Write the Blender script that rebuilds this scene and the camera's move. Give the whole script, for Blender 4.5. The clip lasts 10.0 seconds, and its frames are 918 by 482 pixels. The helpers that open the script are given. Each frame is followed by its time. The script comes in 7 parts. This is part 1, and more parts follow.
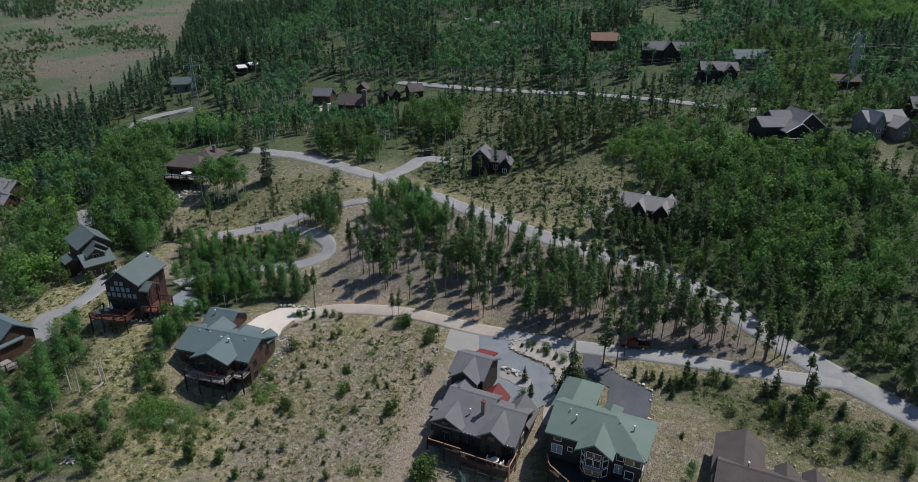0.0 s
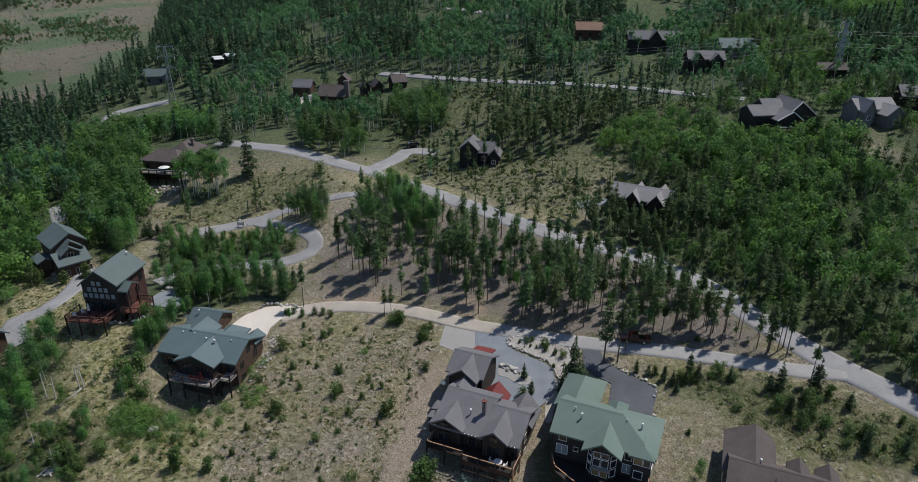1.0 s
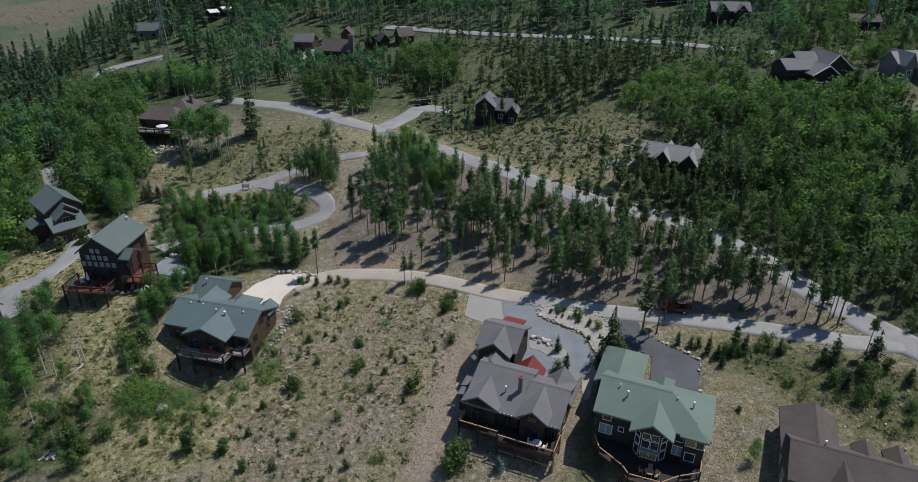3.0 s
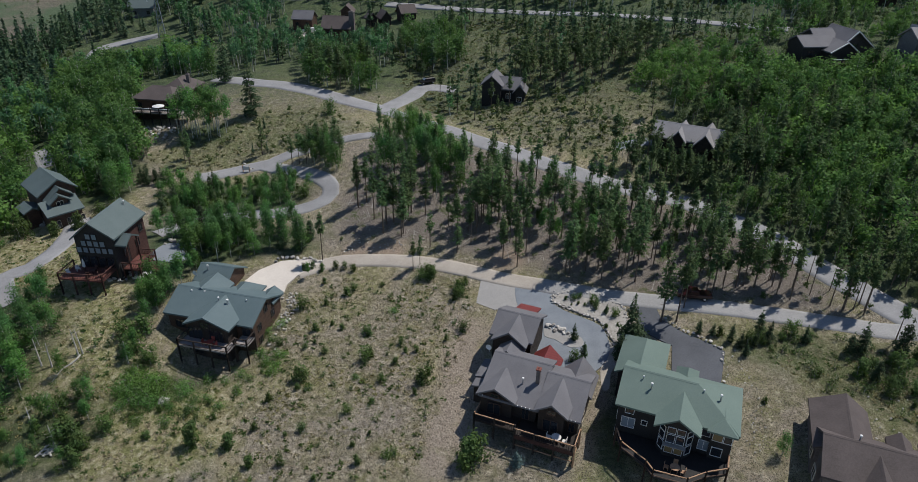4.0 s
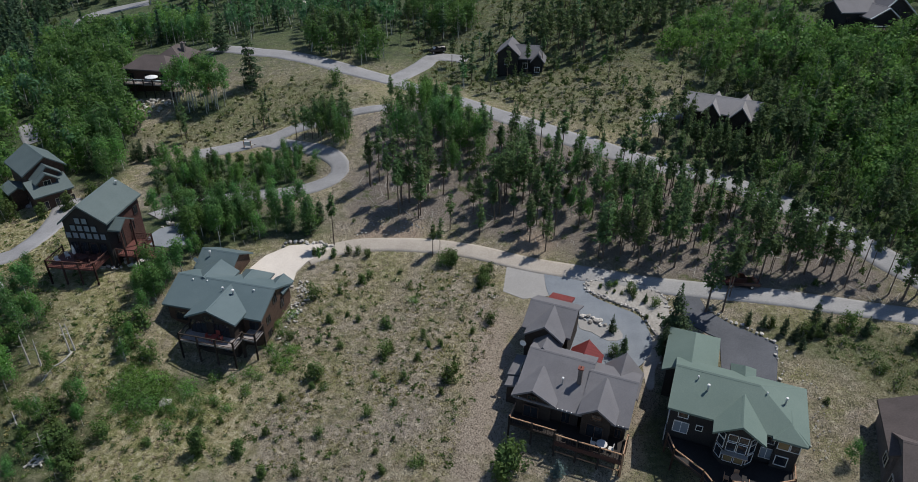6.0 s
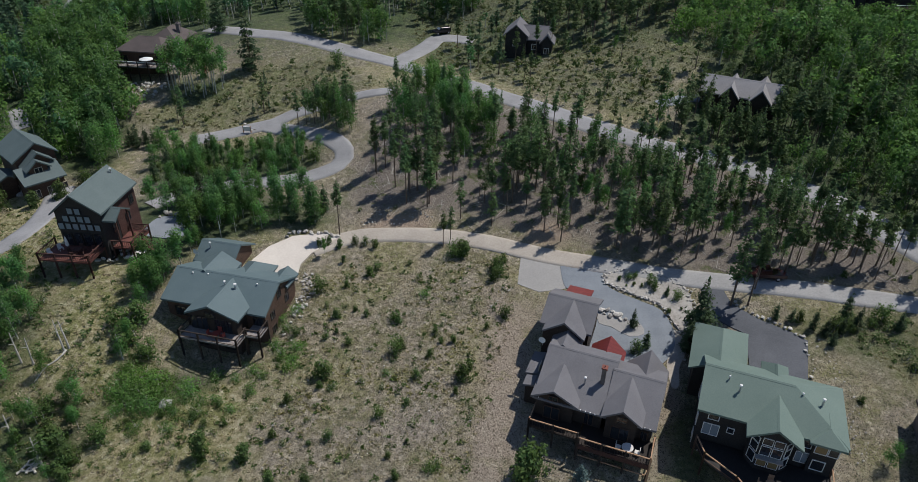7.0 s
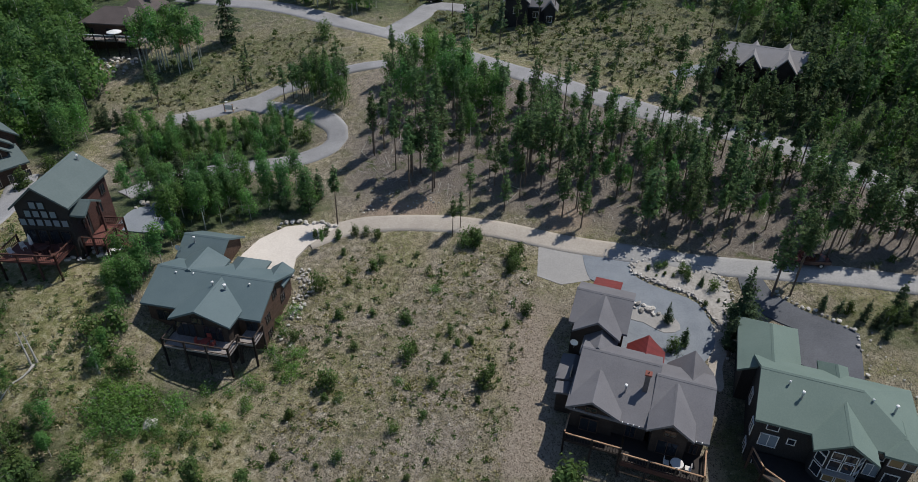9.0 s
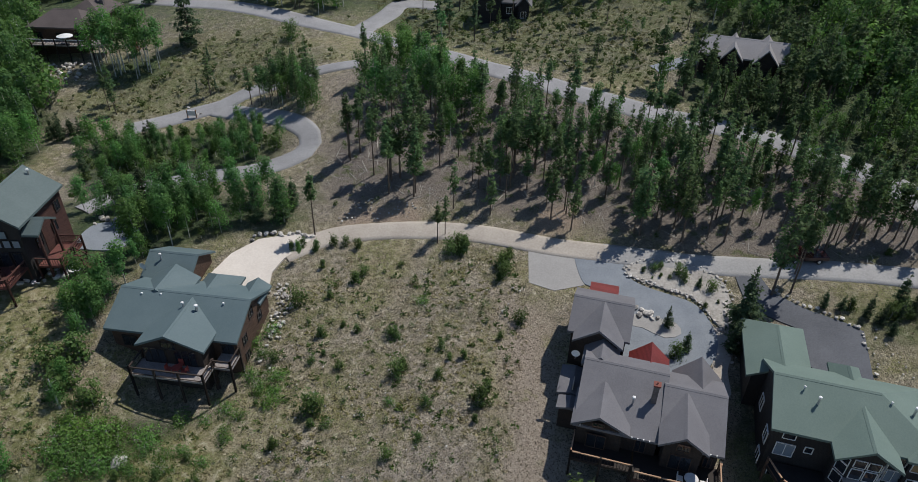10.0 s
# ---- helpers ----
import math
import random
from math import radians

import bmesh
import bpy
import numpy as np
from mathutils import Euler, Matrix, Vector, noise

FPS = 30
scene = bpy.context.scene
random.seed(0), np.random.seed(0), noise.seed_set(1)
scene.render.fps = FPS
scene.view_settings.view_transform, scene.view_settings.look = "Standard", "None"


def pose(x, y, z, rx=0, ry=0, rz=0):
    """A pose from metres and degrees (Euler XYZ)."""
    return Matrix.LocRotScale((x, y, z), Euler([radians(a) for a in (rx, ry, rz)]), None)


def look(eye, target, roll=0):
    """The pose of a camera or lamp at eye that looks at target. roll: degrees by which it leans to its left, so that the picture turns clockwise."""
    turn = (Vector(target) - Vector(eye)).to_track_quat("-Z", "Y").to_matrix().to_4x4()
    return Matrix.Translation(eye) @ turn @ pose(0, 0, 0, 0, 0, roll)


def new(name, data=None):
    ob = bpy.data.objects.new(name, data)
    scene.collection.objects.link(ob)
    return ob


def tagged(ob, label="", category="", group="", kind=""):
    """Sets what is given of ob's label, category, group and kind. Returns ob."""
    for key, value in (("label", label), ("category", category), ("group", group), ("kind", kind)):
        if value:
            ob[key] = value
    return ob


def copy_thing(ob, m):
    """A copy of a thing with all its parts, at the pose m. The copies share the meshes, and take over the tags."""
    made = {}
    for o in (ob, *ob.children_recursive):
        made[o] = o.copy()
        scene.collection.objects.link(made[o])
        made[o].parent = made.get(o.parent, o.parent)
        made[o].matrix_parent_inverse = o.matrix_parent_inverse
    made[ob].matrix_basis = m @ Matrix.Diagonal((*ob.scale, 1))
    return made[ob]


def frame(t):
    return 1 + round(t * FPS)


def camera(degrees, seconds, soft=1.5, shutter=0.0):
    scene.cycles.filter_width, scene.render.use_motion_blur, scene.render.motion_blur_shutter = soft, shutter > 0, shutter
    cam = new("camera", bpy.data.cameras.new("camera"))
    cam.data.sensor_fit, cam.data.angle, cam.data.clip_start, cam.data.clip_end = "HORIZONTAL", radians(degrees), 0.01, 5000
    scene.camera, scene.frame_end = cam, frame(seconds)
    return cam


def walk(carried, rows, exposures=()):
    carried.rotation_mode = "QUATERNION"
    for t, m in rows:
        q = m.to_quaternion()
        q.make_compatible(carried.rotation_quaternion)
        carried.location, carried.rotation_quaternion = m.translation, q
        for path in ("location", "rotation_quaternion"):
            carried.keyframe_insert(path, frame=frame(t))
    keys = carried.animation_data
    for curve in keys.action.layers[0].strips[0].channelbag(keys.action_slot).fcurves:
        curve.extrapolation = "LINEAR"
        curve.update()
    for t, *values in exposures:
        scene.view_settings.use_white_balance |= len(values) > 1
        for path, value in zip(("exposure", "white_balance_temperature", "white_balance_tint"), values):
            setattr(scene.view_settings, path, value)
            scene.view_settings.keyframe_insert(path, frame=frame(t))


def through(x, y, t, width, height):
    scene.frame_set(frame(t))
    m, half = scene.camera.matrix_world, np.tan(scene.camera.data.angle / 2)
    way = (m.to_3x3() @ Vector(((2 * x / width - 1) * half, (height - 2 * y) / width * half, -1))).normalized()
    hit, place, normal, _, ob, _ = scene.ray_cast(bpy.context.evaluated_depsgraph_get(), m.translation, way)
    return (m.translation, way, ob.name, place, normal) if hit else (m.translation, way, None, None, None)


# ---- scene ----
cam = camera(68.89, 10.0, soft=0.5)
# seconds, place of the camera in metres, its turn in degrees
PATH = [
    (0.0, 0.00, 0.00, 69.65, 66.97, -0.77, 0.33),
    (0.5, -1.49, 2.02, 68.76, 66.75, -0.81, -0.70),
    (1.0, -2.98, 4.07, 67.94, 66.43, -0.86, -1.65),
    (1.5, -4.42, 6.12, 67.04, 66.03, -0.86, -1.96),
    (2.0, -5.71, 8.15, 66.20, 65.25, -0.87, -1.97),
    (2.5, -6.91, 10.25, 65.41, 64.18, -0.89, -1.98),
    (4.0, -10.16, 16.80, 62.95, 61.57, -0.89, -2.27),
    (4.5, -11.26, 19.09, 62.18, 61.03, -0.92, -2.45),
    (5.0, -12.32, 21.35, 61.36, 60.56, -0.95, -2.57),
    (5.5, -13.31, 23.61, 60.54, 59.97, -0.94, -2.62),
    (7.0, -16.31, 30.54, 58.11, 57.94, -0.99, -2.93),
    (7.5, -17.25, 32.91, 57.33, 57.23, -0.96, -3.22),
    (8.0, -18.22, 35.23, 56.41, 56.64, -1.00, -3.61),
    (8.5, -19.33, 37.61, 55.58, 55.99, -1.07, -4.12),
    (9.0, -20.08, 39.88, 54.67, 55.79, -1.01, -4.89),
    (9.5, -21.11, 42.26, 53.72, 55.80, -1.03, -6.24),
    (10.0, -22.02, 44.54, 52.71, 55.87, -1.00, -8.23),
]
walk(cam, [(t, pose(*row)) for t, *row in PATH])

# ---- sky and sun ----
SUN_TURN, SUN_HEIGHT = radians(31), radians(59)
world = bpy.data.worlds.new("sky")
scene.world = world
world.use_nodes = True
sky = world.node_tree.nodes.new("ShaderNodeTexSky")
sky.sky_type, sky.sun_disc = "NISHITA", False
sky.sun_elevation, sky.sun_rotation = SUN_HEIGHT, radians(90) - SUN_TURN
sky.altitude = 2800
world.node_tree.nodes["Background"].inputs[1].default_value = 0.105
world.node_tree.links.new(sky.outputs[0], world.node_tree.nodes["Background"].inputs[0])
sun = new("sun", bpy.data.lights.new("sun", "SUN"))
sun.data.energy, sun.data.angle, sun.data.color = 3.8, radians(0.53), (1.0, 0.955, 0.895)
sun.matrix_world = look(
    (300 * math.cos(SUN_HEIGHT) * math.cos(SUN_TURN), 300 * math.cos(SUN_HEIGHT) * math.sin(SUN_TURN), 300 * math.sin(SUN_HEIGHT)),
    (0, 0, 0),
)


# ---- materials ----
def nodes_of(name, rough=0.85, metal=0.0):
    m = bpy.data.materials.new(name)
    m.use_nodes = True
    n = m.node_tree.nodes
    b = n["Principled BSDF"]
    b.inputs["Roughness"].default_value, b.inputs["Metallic"].default_value = rough, metal
    return m, n, m.node_tree.links, b


def noise_node(n, l, scale, detail=4, rough=0.6, coord=None):
    t = n.new("ShaderNodeTexNoise")
    t.inputs["Scale"].default_value, t.inputs["Detail"].default_value, t.inputs["Roughness"].default_value = scale, detail, rough
    if coord is not None:
        l.new(coord, t.inputs["Vector"])
    return t


def ramp_node(n, l, value, lo, hi):
    r = n.new("ShaderNodeMapRange")
    r.inputs["From Min"].default_value, r.inputs["From Max"].default_value = lo, hi
    l.new(value, r.inputs["Value"])
    return r.outputs["Result"]


def mix_node(n, l, fac, a, b):
    m = n.new("ShaderNodeMix")
    m.data_type = "RGBA"
    for sock, v in ((m.inputs["Factor"], fac), (m.inputs["A"], a), (m.inputs["B"], b)):
        if isinstance(v, (int, float)):
            sock.default_value = v
        elif isinstance(v, tuple):
            sock.default_value = (*v, 1)
        else:
            l.new(v, sock)
    return m.outputs["Result"]


def surface(name, dark, light, big=0.4, fine=8.0, rough=0.85, metal=0.0, bump=0.3, dist=0.02, stretch=None, per_piece=0.0, lines=None):
    """A weathered surface: two colours mixed by a coarse and a fine grain, with relief."""
    m, n, l, b = nodes_of(name, rough, metal)
    tc = n.new("ShaderNodeTexCoord")
    vec = tc.outputs["Object"]
    if stretch:
        mp = n.new("ShaderNodeMapping")
        mp.inputs["Scale"].default_value = stretch
        l.new(vec, mp.inputs["Vector"])
        vec = mp.outputs["Vector"]
    a, c = noise_node(n, l, big, 5, 0.6, vec), noise_node(n, l, fine, 3, 0.7, vec)
    add = n.new("ShaderNodeMath")
    add.operation = "ADD"
    l.new(a.outputs["Fac"], add.inputs[0]), l.new(c.outputs["Fac"], add.inputs[1])
    fac = ramp_node(n, l, add.outputs[0], 0.7, 1.3)
    colour = mix_node(n, l, fac, dark, light)
    height = c.outputs["Fac"]
    if lines:
        w = n.new("ShaderNodeTexWave")
        w.wave_type, w.bands_direction = "BANDS", lines[0]
        w.inputs["Scale"].default_value, w.inputs["Distortion"].default_value = lines[1], 0.3
        l.new(tc.outputs["Object"], w.inputs["Vector"])
        groove = ramp_node(n, l, w.outputs["Fac"], 0.0, 0.35)
        colour = mix_node(n, l, groove, tuple(0.55 * v for v in dark), colour)
        height = groove
    if per_piece:
        oi = n.new("ShaderNodeObjectInfo")
        hs = n.new("ShaderNodeHueSaturation")
        l.new(ramp_node(n, l, oi.outputs["Random"], -0.0001 - 0.5 / per_piece + 0.5, 0.5 / per_piece + 0.5), hs.inputs["Value"])
        hs.inputs["Value"].default_value = 1
        mr = n.new("ShaderNodeMapRange")
        mr.inputs["To Min"].default_value, mr.inputs["To Max"].default_value = 1 - per_piece, 1 + per_piece
        l.new(oi.outputs["Random"], mr.inputs["Value"])
        l.new(mr.outputs["Result"], hs.inputs["Value"])
        l.new(colour, hs.inputs["Color"])
        colour = hs.outputs["Color"]
    l.new(colour, b.inputs["Base Color"])
    bp = n.new("ShaderNodeBump")
    bp.inputs["Strength"].default_value, bp.inputs["Distance"].default_value = bump, dist
    l.new(height, bp.inputs["Height"])
    l.new(bp.outputs["Normal"], b.inputs["Normal"])
    return m


def leaf_surface(name, dark, light, through=0.35, other=None, patch=0.13):
    """Foliage: colour varies from leaf to leaf, from plant to plant and over the hillside; light passes through in part."""
    m, n, l, b = nodes_of(name, 0.65)
    geo, oi = n.new("ShaderNodeNewGeometry"), n.new("ShaderNodeObjectInfo")
    colour = mix_node(n, l, geo.outputs["Random Per Island"], dark, light)
    over = noise_node(n, l, patch, 3, 0.6, geo.outputs["Position"])
    if other:
        far = mix_node(n, l, geo.outputs["Random Per Island"], other[0], other[1])
        colour = mix_node(n, l, ramp_node(n, l, over.outputs["Fac"], 0.4, 0.62), colour, far)
    hs = n.new("ShaderNodeHueSaturation")
    for sock, lo, hi in (("Value", 0.75, 1.25), ("Hue", 0.488, 0.512)):
        mr = n.new("ShaderNodeMapRange")
        mr.inputs["To Min"].default_value, mr.inputs["To Max"].default_value = lo, hi
        l.new(oi.outputs["Random"], mr.inputs["Value"])
        l.new(mr.outputs["Result"], hs.inputs[sock])
    l.new(colour, hs.inputs["Color"])
    l.new(hs.outputs["Color"], b.inputs["Base Color"])
    b.inputs["Specular IOR Level"].default_value = 0.25
    tr, mx = n.new("ShaderNodeBsdfTranslucent"), n.new("ShaderNodeMixShader")
    l.new(hs.outputs["Color"], tr.inputs["Color"])
    mx.inputs[0].default_value = through
    l.new(b.outputs[0], mx.inputs[1]), l.new(tr.outputs[0], mx.inputs[2])
    l.new(mx.outputs[0], n["Material Output"].inputs["Surface"])
    return m


PINE_LEAF = leaf_surface("pine_needles", (0.07, 0.122, 0.046), (0.18, 0.265, 0.1), 0.52, ((0.058, 0.12, 0.048), (0.15, 0.245, 0.1)))
SPRUCE_LEAF = leaf_surface("spruce_needles", (0.034, 0.064, 0.03), (0.088, 0.138, 0.06), 0.34)
BLUE_LEAF = leaf_surface("blue_needles", (0.09, 0.15, 0.15), (0.16, 0.24, 0.23), 0.15)
ASPEN_LEAF = leaf_surface("aspen_leaves", (0.08, 0.185, 0.04), (0.175, 0.335, 0.085), 0.54, ((0.062, 0.155, 0.05), (0.135, 0.285, 0.095)))
LIME_LEAF = leaf_surface("willow_leaves", (0.09, 0.175, 0.035), (0.185, 0.31, 0.075), 0.52, ((0.065, 0.145, 0.04), (0.135, 0.25, 0.075)), 0.09)
BED_LEAF = leaf_surface("bed_leaves", (0.11, 0.215, 0.04), (0.21, 0.36, 0.085), 0.5, ((0.085, 0.18, 0.045), (0.16, 0.3, 0.08)), 0.12)
SHRUB_LEAF = leaf_surface("shrub_leaves", (0.055, 0.11, 0.03), (0.135, 0.21, 0.07), 0.42, ((0.065, 0.115, 0.026), (0.14, 0.2, 0.056)), 0.3)
SAGE_LEAF = leaf_surface("dry_tufts", (0.29, 0.25, 0.165), (0.60, 0.53, 0.39), 0.4, ((0.20, 0.20, 0.07), (0.44, 0.41, 0.18)), 0.12)
OLIVE_LEAF = leaf_surface("olive_tufts", (0.12, 0.125, 0.055), (0.30, 0.285, 0.15), 0.4, ((0.10, 0.12, 0.045), (0.22, 0.23, 0.10)), 0.12)
DEAD_LEAF = leaf_surface("rust_needles", (0.16, 0.075, 0.03), (0.30, 0.15, 0.06), 0.2)
# far woods, bluer than the near leaves: distance haze put into these colours
HAZED_PINE_LEAF = leaf_surface("hazed_pine_needles", (0.045, 0.098, 0.05), (0.122, 0.212, 0.102), 0.45, ((0.052, 0.112, 0.05), (0.142, 0.228, 0.095)), 0.06)
HAZED_SPRUCE_LEAF = leaf_surface("hazed_spruce_needles", (0.038, 0.076, 0.043), (0.105, 0.172, 0.09), 0.4)
HAZED_ASPEN_LEAF = leaf_surface("hazed_aspen_leaves", (0.06, 0.15, 0.056), (0.14, 0.29, 0.105), 0.52, ((0.05, 0.125, 0.062), (0.11, 0.235, 0.11)), 0.05)
DARK_BARK = surface("dark_pine_bark", (0.035, 0.03, 0.025), (0.085, 0.07, 0.058), 1.5, 14, 0.95)
PINE_BARK = surface("pine_bark", (0.08, 0.06, 0.045), (0.20, 0.155, 0.12), 1.5, 14, 0.95)
PALE_BARK = surface("aspen_bark", (0.26, 0.26, 0.22), (0.62, 0.62, 0.56), 2.0, 9, 0.85)
DEAD_WOOD = surface("bleached_wood", (0.32, 0.30, 0.27), (0.55, 0.53, 0.48), 2.0, 12, 0.9)
ASPHALT = surface("worn_asphalt", (0.20, 0.20, 0.205), (0.33, 0.33, 0.335), 0.25, 5, 0.9, bump=0.2)
BLUE_ASPHALT = surface("grey_asphalt", (0.15, 0.172, 0.2), (0.235, 0.26, 0.288), 0.35, 6, 0.85, bump=0.15)
BLACK_ASPHALT = surface("new_asphalt", (0.05, 0.056, 0.068), (0.102, 0.11, 0.128), 0.2, 6, 0.8, bump=0.15)
DIRT = surface("gravel_track", (0.31, 0.275, 0.235), (0.47, 0.425, 0.37), 0.2, 4, 0.95, bump=0.4, dist=0.05)
GREY_TRACK = surface("grey_track", (0.25, 0.248, 0.245), (0.38, 0.375, 0.368), 0.2, 4, 0.95, bump=0.3)
PALE_GRAVEL = surface("pale_gravel", (0.52, 0.47, 0.42), (0.66, 0.61, 0.55), 0.2, 4, 0.95, bump=0.3)
BED_GRAVEL = surface("bed_gravel", (0.22, 0.205, 0.185), (0.46, 0.435, 0.40), 0.5, 3, 0.95, bump=0.5, dist=0.06)
CONCRETE = surface("concrete", (0.26, 0.252, 0.243), (0.36, 0.35, 0.335), 0.2, 5, 0.9, bump=0.15)
STONE = surface("field_stone", (0.29, 0.272, 0.25), (0.60, 0.575, 0.54), 0.8, 6, 0.9, per_piece=0.4)
BLUE_ROOF = surface("blue_green_shingles", (0.08, 0.122, 0.132), (0.112, 0.157, 0.168), 0.25, 7, 0.75, bump=0.25, dist=0.015)
GREEN_ROOF = surface("green_shingles", (0.11, 0.16, 0.138), (0.148, 0.203, 0.176), 0.25, 7, 0.8, bump=0.25, dist=0.015)
TEAL_ROOF = surface("grey_green_shingles", (0.072, 0.104, 0.104), (0.104, 0.138, 0.138), 0.25, 5, 0.75, bump=0.25, dist=0.015)
GREY_ROOF = surface("grey_shingles", (0.118, 0.116, 0.126), (0.17, 0.168, 0.18), 0.3, 7, 0.85, bump=0.25, dist=0.015)
BROWN_ROOF = surface("brown_shingles", (0.068, 0.055, 0.052), (0.115, 0.093, 0.088), 0.3, 5, 0.85, bump=0.25, dist=0.015)
PALE_ROOF = surface("pale_grey_shingles", (0.22, 0.215, 0.22), (0.31, 0.30, 0.305), 0.3, 5, 0.85, bump=0.25, dist=0.015)
ORANGE_ROOF = surface("tan_shingles", (0.17, 0.10, 0.07), (0.25, 0.155, 0.11), 0.3, 5, 0.85, bump=0.3)
WHITE_ROOF = surface("white_metal_roof", (0.62, 0.63, 0.65), (0.75, 0.76, 0.78), 0.3, 5, 0.5, bump=0.1)
RED_ROOF = surface("red_metal_roof", (0.16, 0.026, 0.024), (0.23, 0.042, 0.04), 0.3, 4, 0.55, bump=0.2, lines=("X", 2.6))
DARK_LOG = surface("dark_log_siding", (0.022, 0.015, 0.012), (0.055, 0.037, 0.028), 0.6, 6, 0.8, stretch=(1, 1, 4), bump=0.6, dist=0.05, lines=("Z", 2.4))
BROWN_LOG = surface("brown_log_siding", (0.06, 0.033, 0.022), (0.13, 0.075, 0.05), 0.6, 6, 0.8, stretch=(1, 1, 4), bump=0.6, dist=0.05, lines=("Z", 2.4))
RED_LOG = surface("red_brown_siding", (0.05, 0.02, 0.015), (0.10, 0.04, 0.03), 0.6, 6, 0.8, stretch=(1, 1, 4), bump=0.6, dist=0.05, lines=("Z", 2.4))
GREY_WALL = surface("grey_siding", (0.12, 0.13, 0.135), (0.19, 0.2, 0.2), 0.5, 6, 0.85, bump=0.4, lines=("Z", 2.4))
BLACK_WOOD = surface("black_stained_wood", (0.014, 0.013, 0.013), (0.034, 0.031, 0.03), 0.6, 6, 0.8, bump=0.5, lines=("Z", 2.4))
TIMBER = surface("honey_timber", (0.26, 0.145, 0.08), (0.46, 0.29, 0.18), 1.0, 9, 0.75, stretch=(1, 1, 1))
PALE_DECK = surface("weathered_deck_boards", (0.24, 0.21, 0.20), (0.36, 0.33, 0.31), 0.6, 6, 0.85, bump=0.4, lines=("X", 3.5))
RED_DECK = surface("red_stained_deck", (0.11, 0.035, 0.028), (0.19, 0.07, 0.055), 0.6, 6, 0.8, bump=0.4, lines=("X", 3.5))
BRICK = surface("red_chimney_brick", (0.14, 0.045, 0.035), (0.22, 0.08, 0.06), 0.8, 8, 0.9, lines=("Z", 6))
CHIM_STONE = surface("grey_brown_chimney", (0.10, 0.085, 0.08), (0.19, 0.165, 0.155), 0.8, 6, 0.9)
WHITE_PAINT = surface("white_paint", (0.66, 0.66, 0.65), (0.80, 0.80, 0.79), 0.6, 6, 0.5, bump=0.05)
TAN_FRAME = surface("tan_window_frame", (0.42, 0.37, 0.30), (0.55, 0.50, 0.42), 0.6, 6, 0.6, bump=0.05)
STEEL = surface("galvanised_steel", (0.42, 0.43, 0.45), (0.6, 0.61, 0.63), 0.6, 5, 0.4, 0.8, bump=0.05)
PYLON_STEEL = surface("dull_pylon_steel", (0.22, 0.25, 0.28), (0.34, 0.37, 0.40), 0.6, 5, 0.6, 0.2, bump=0.05)
CABLE = surface("grey_cable", (0.16, 0.17, 0.17), (0.22, 0.23, 0.23), 0.6, 5, 0.5, 0.3, bump=0.0)
BLACK_CAR = surface("black_car_paint", (0.008, 0.008, 0.01), (0.014, 0.014, 0.016), 0.6, 5, 0.2, 0.0, bump=0.0)
WHITE_CAR = surface("white_car_paint", (0.7, 0.7, 0.7), (0.78, 0.78, 0.78), 0.6, 5, 0.2, 0.0, bump=0.0)
RED_CAR = surface("red_car_paint", (0.022, 0.004, 0.005), (0.032, 0.006, 0.007), 0.6, 5, 0.22, 0.0, bump=0.0)
RUBBER = surface("tyre_rubber", (0.012, 0.012, 0.012), (0.025, 0.025, 0.025), 2, 8, 0.9)
RED_CLOTH = surface("red_furniture", (0.24, 0.04, 0.03), (0.36, 0.07, 0.05), 1, 8, 0.7)
CANVAS = surface("pale_canvas", (0.55, 0.53, 0.5), (0.7, 0.68, 0.65), 1, 8, 0.85)
GLASS, gn, gl, gb = nodes_of("window_glass", 0.06)
gb.inputs["Base Color"].default_value = (0.02, 0.024, 0.03, 1)
gb.inputs["Specular IOR Level"].default_value = 0.8
WARM_GLASS, gn, gl, gb = nodes_of("window_with_tan_blind", 0.12)
gb.inputs["Base Color"].default_value = (0.22, 0.16, 0.08, 1)
# the sky's reflection is put into this glass as a pale blue base colour
PALE_GLASS, gn, gl, gb = nodes_of("pale_painted_sky_glass", 0.1)
gb.inputs["Base Color"].default_value = (0.20, 0.24, 0.28, 1)


# ---- the lie of the land ----
GX = np.arange(-300.0, 301.0, 50.0)
GY = np.array([40.0, 75.0, 110.0, 150.0, 200.0, 270.0, 360.0])
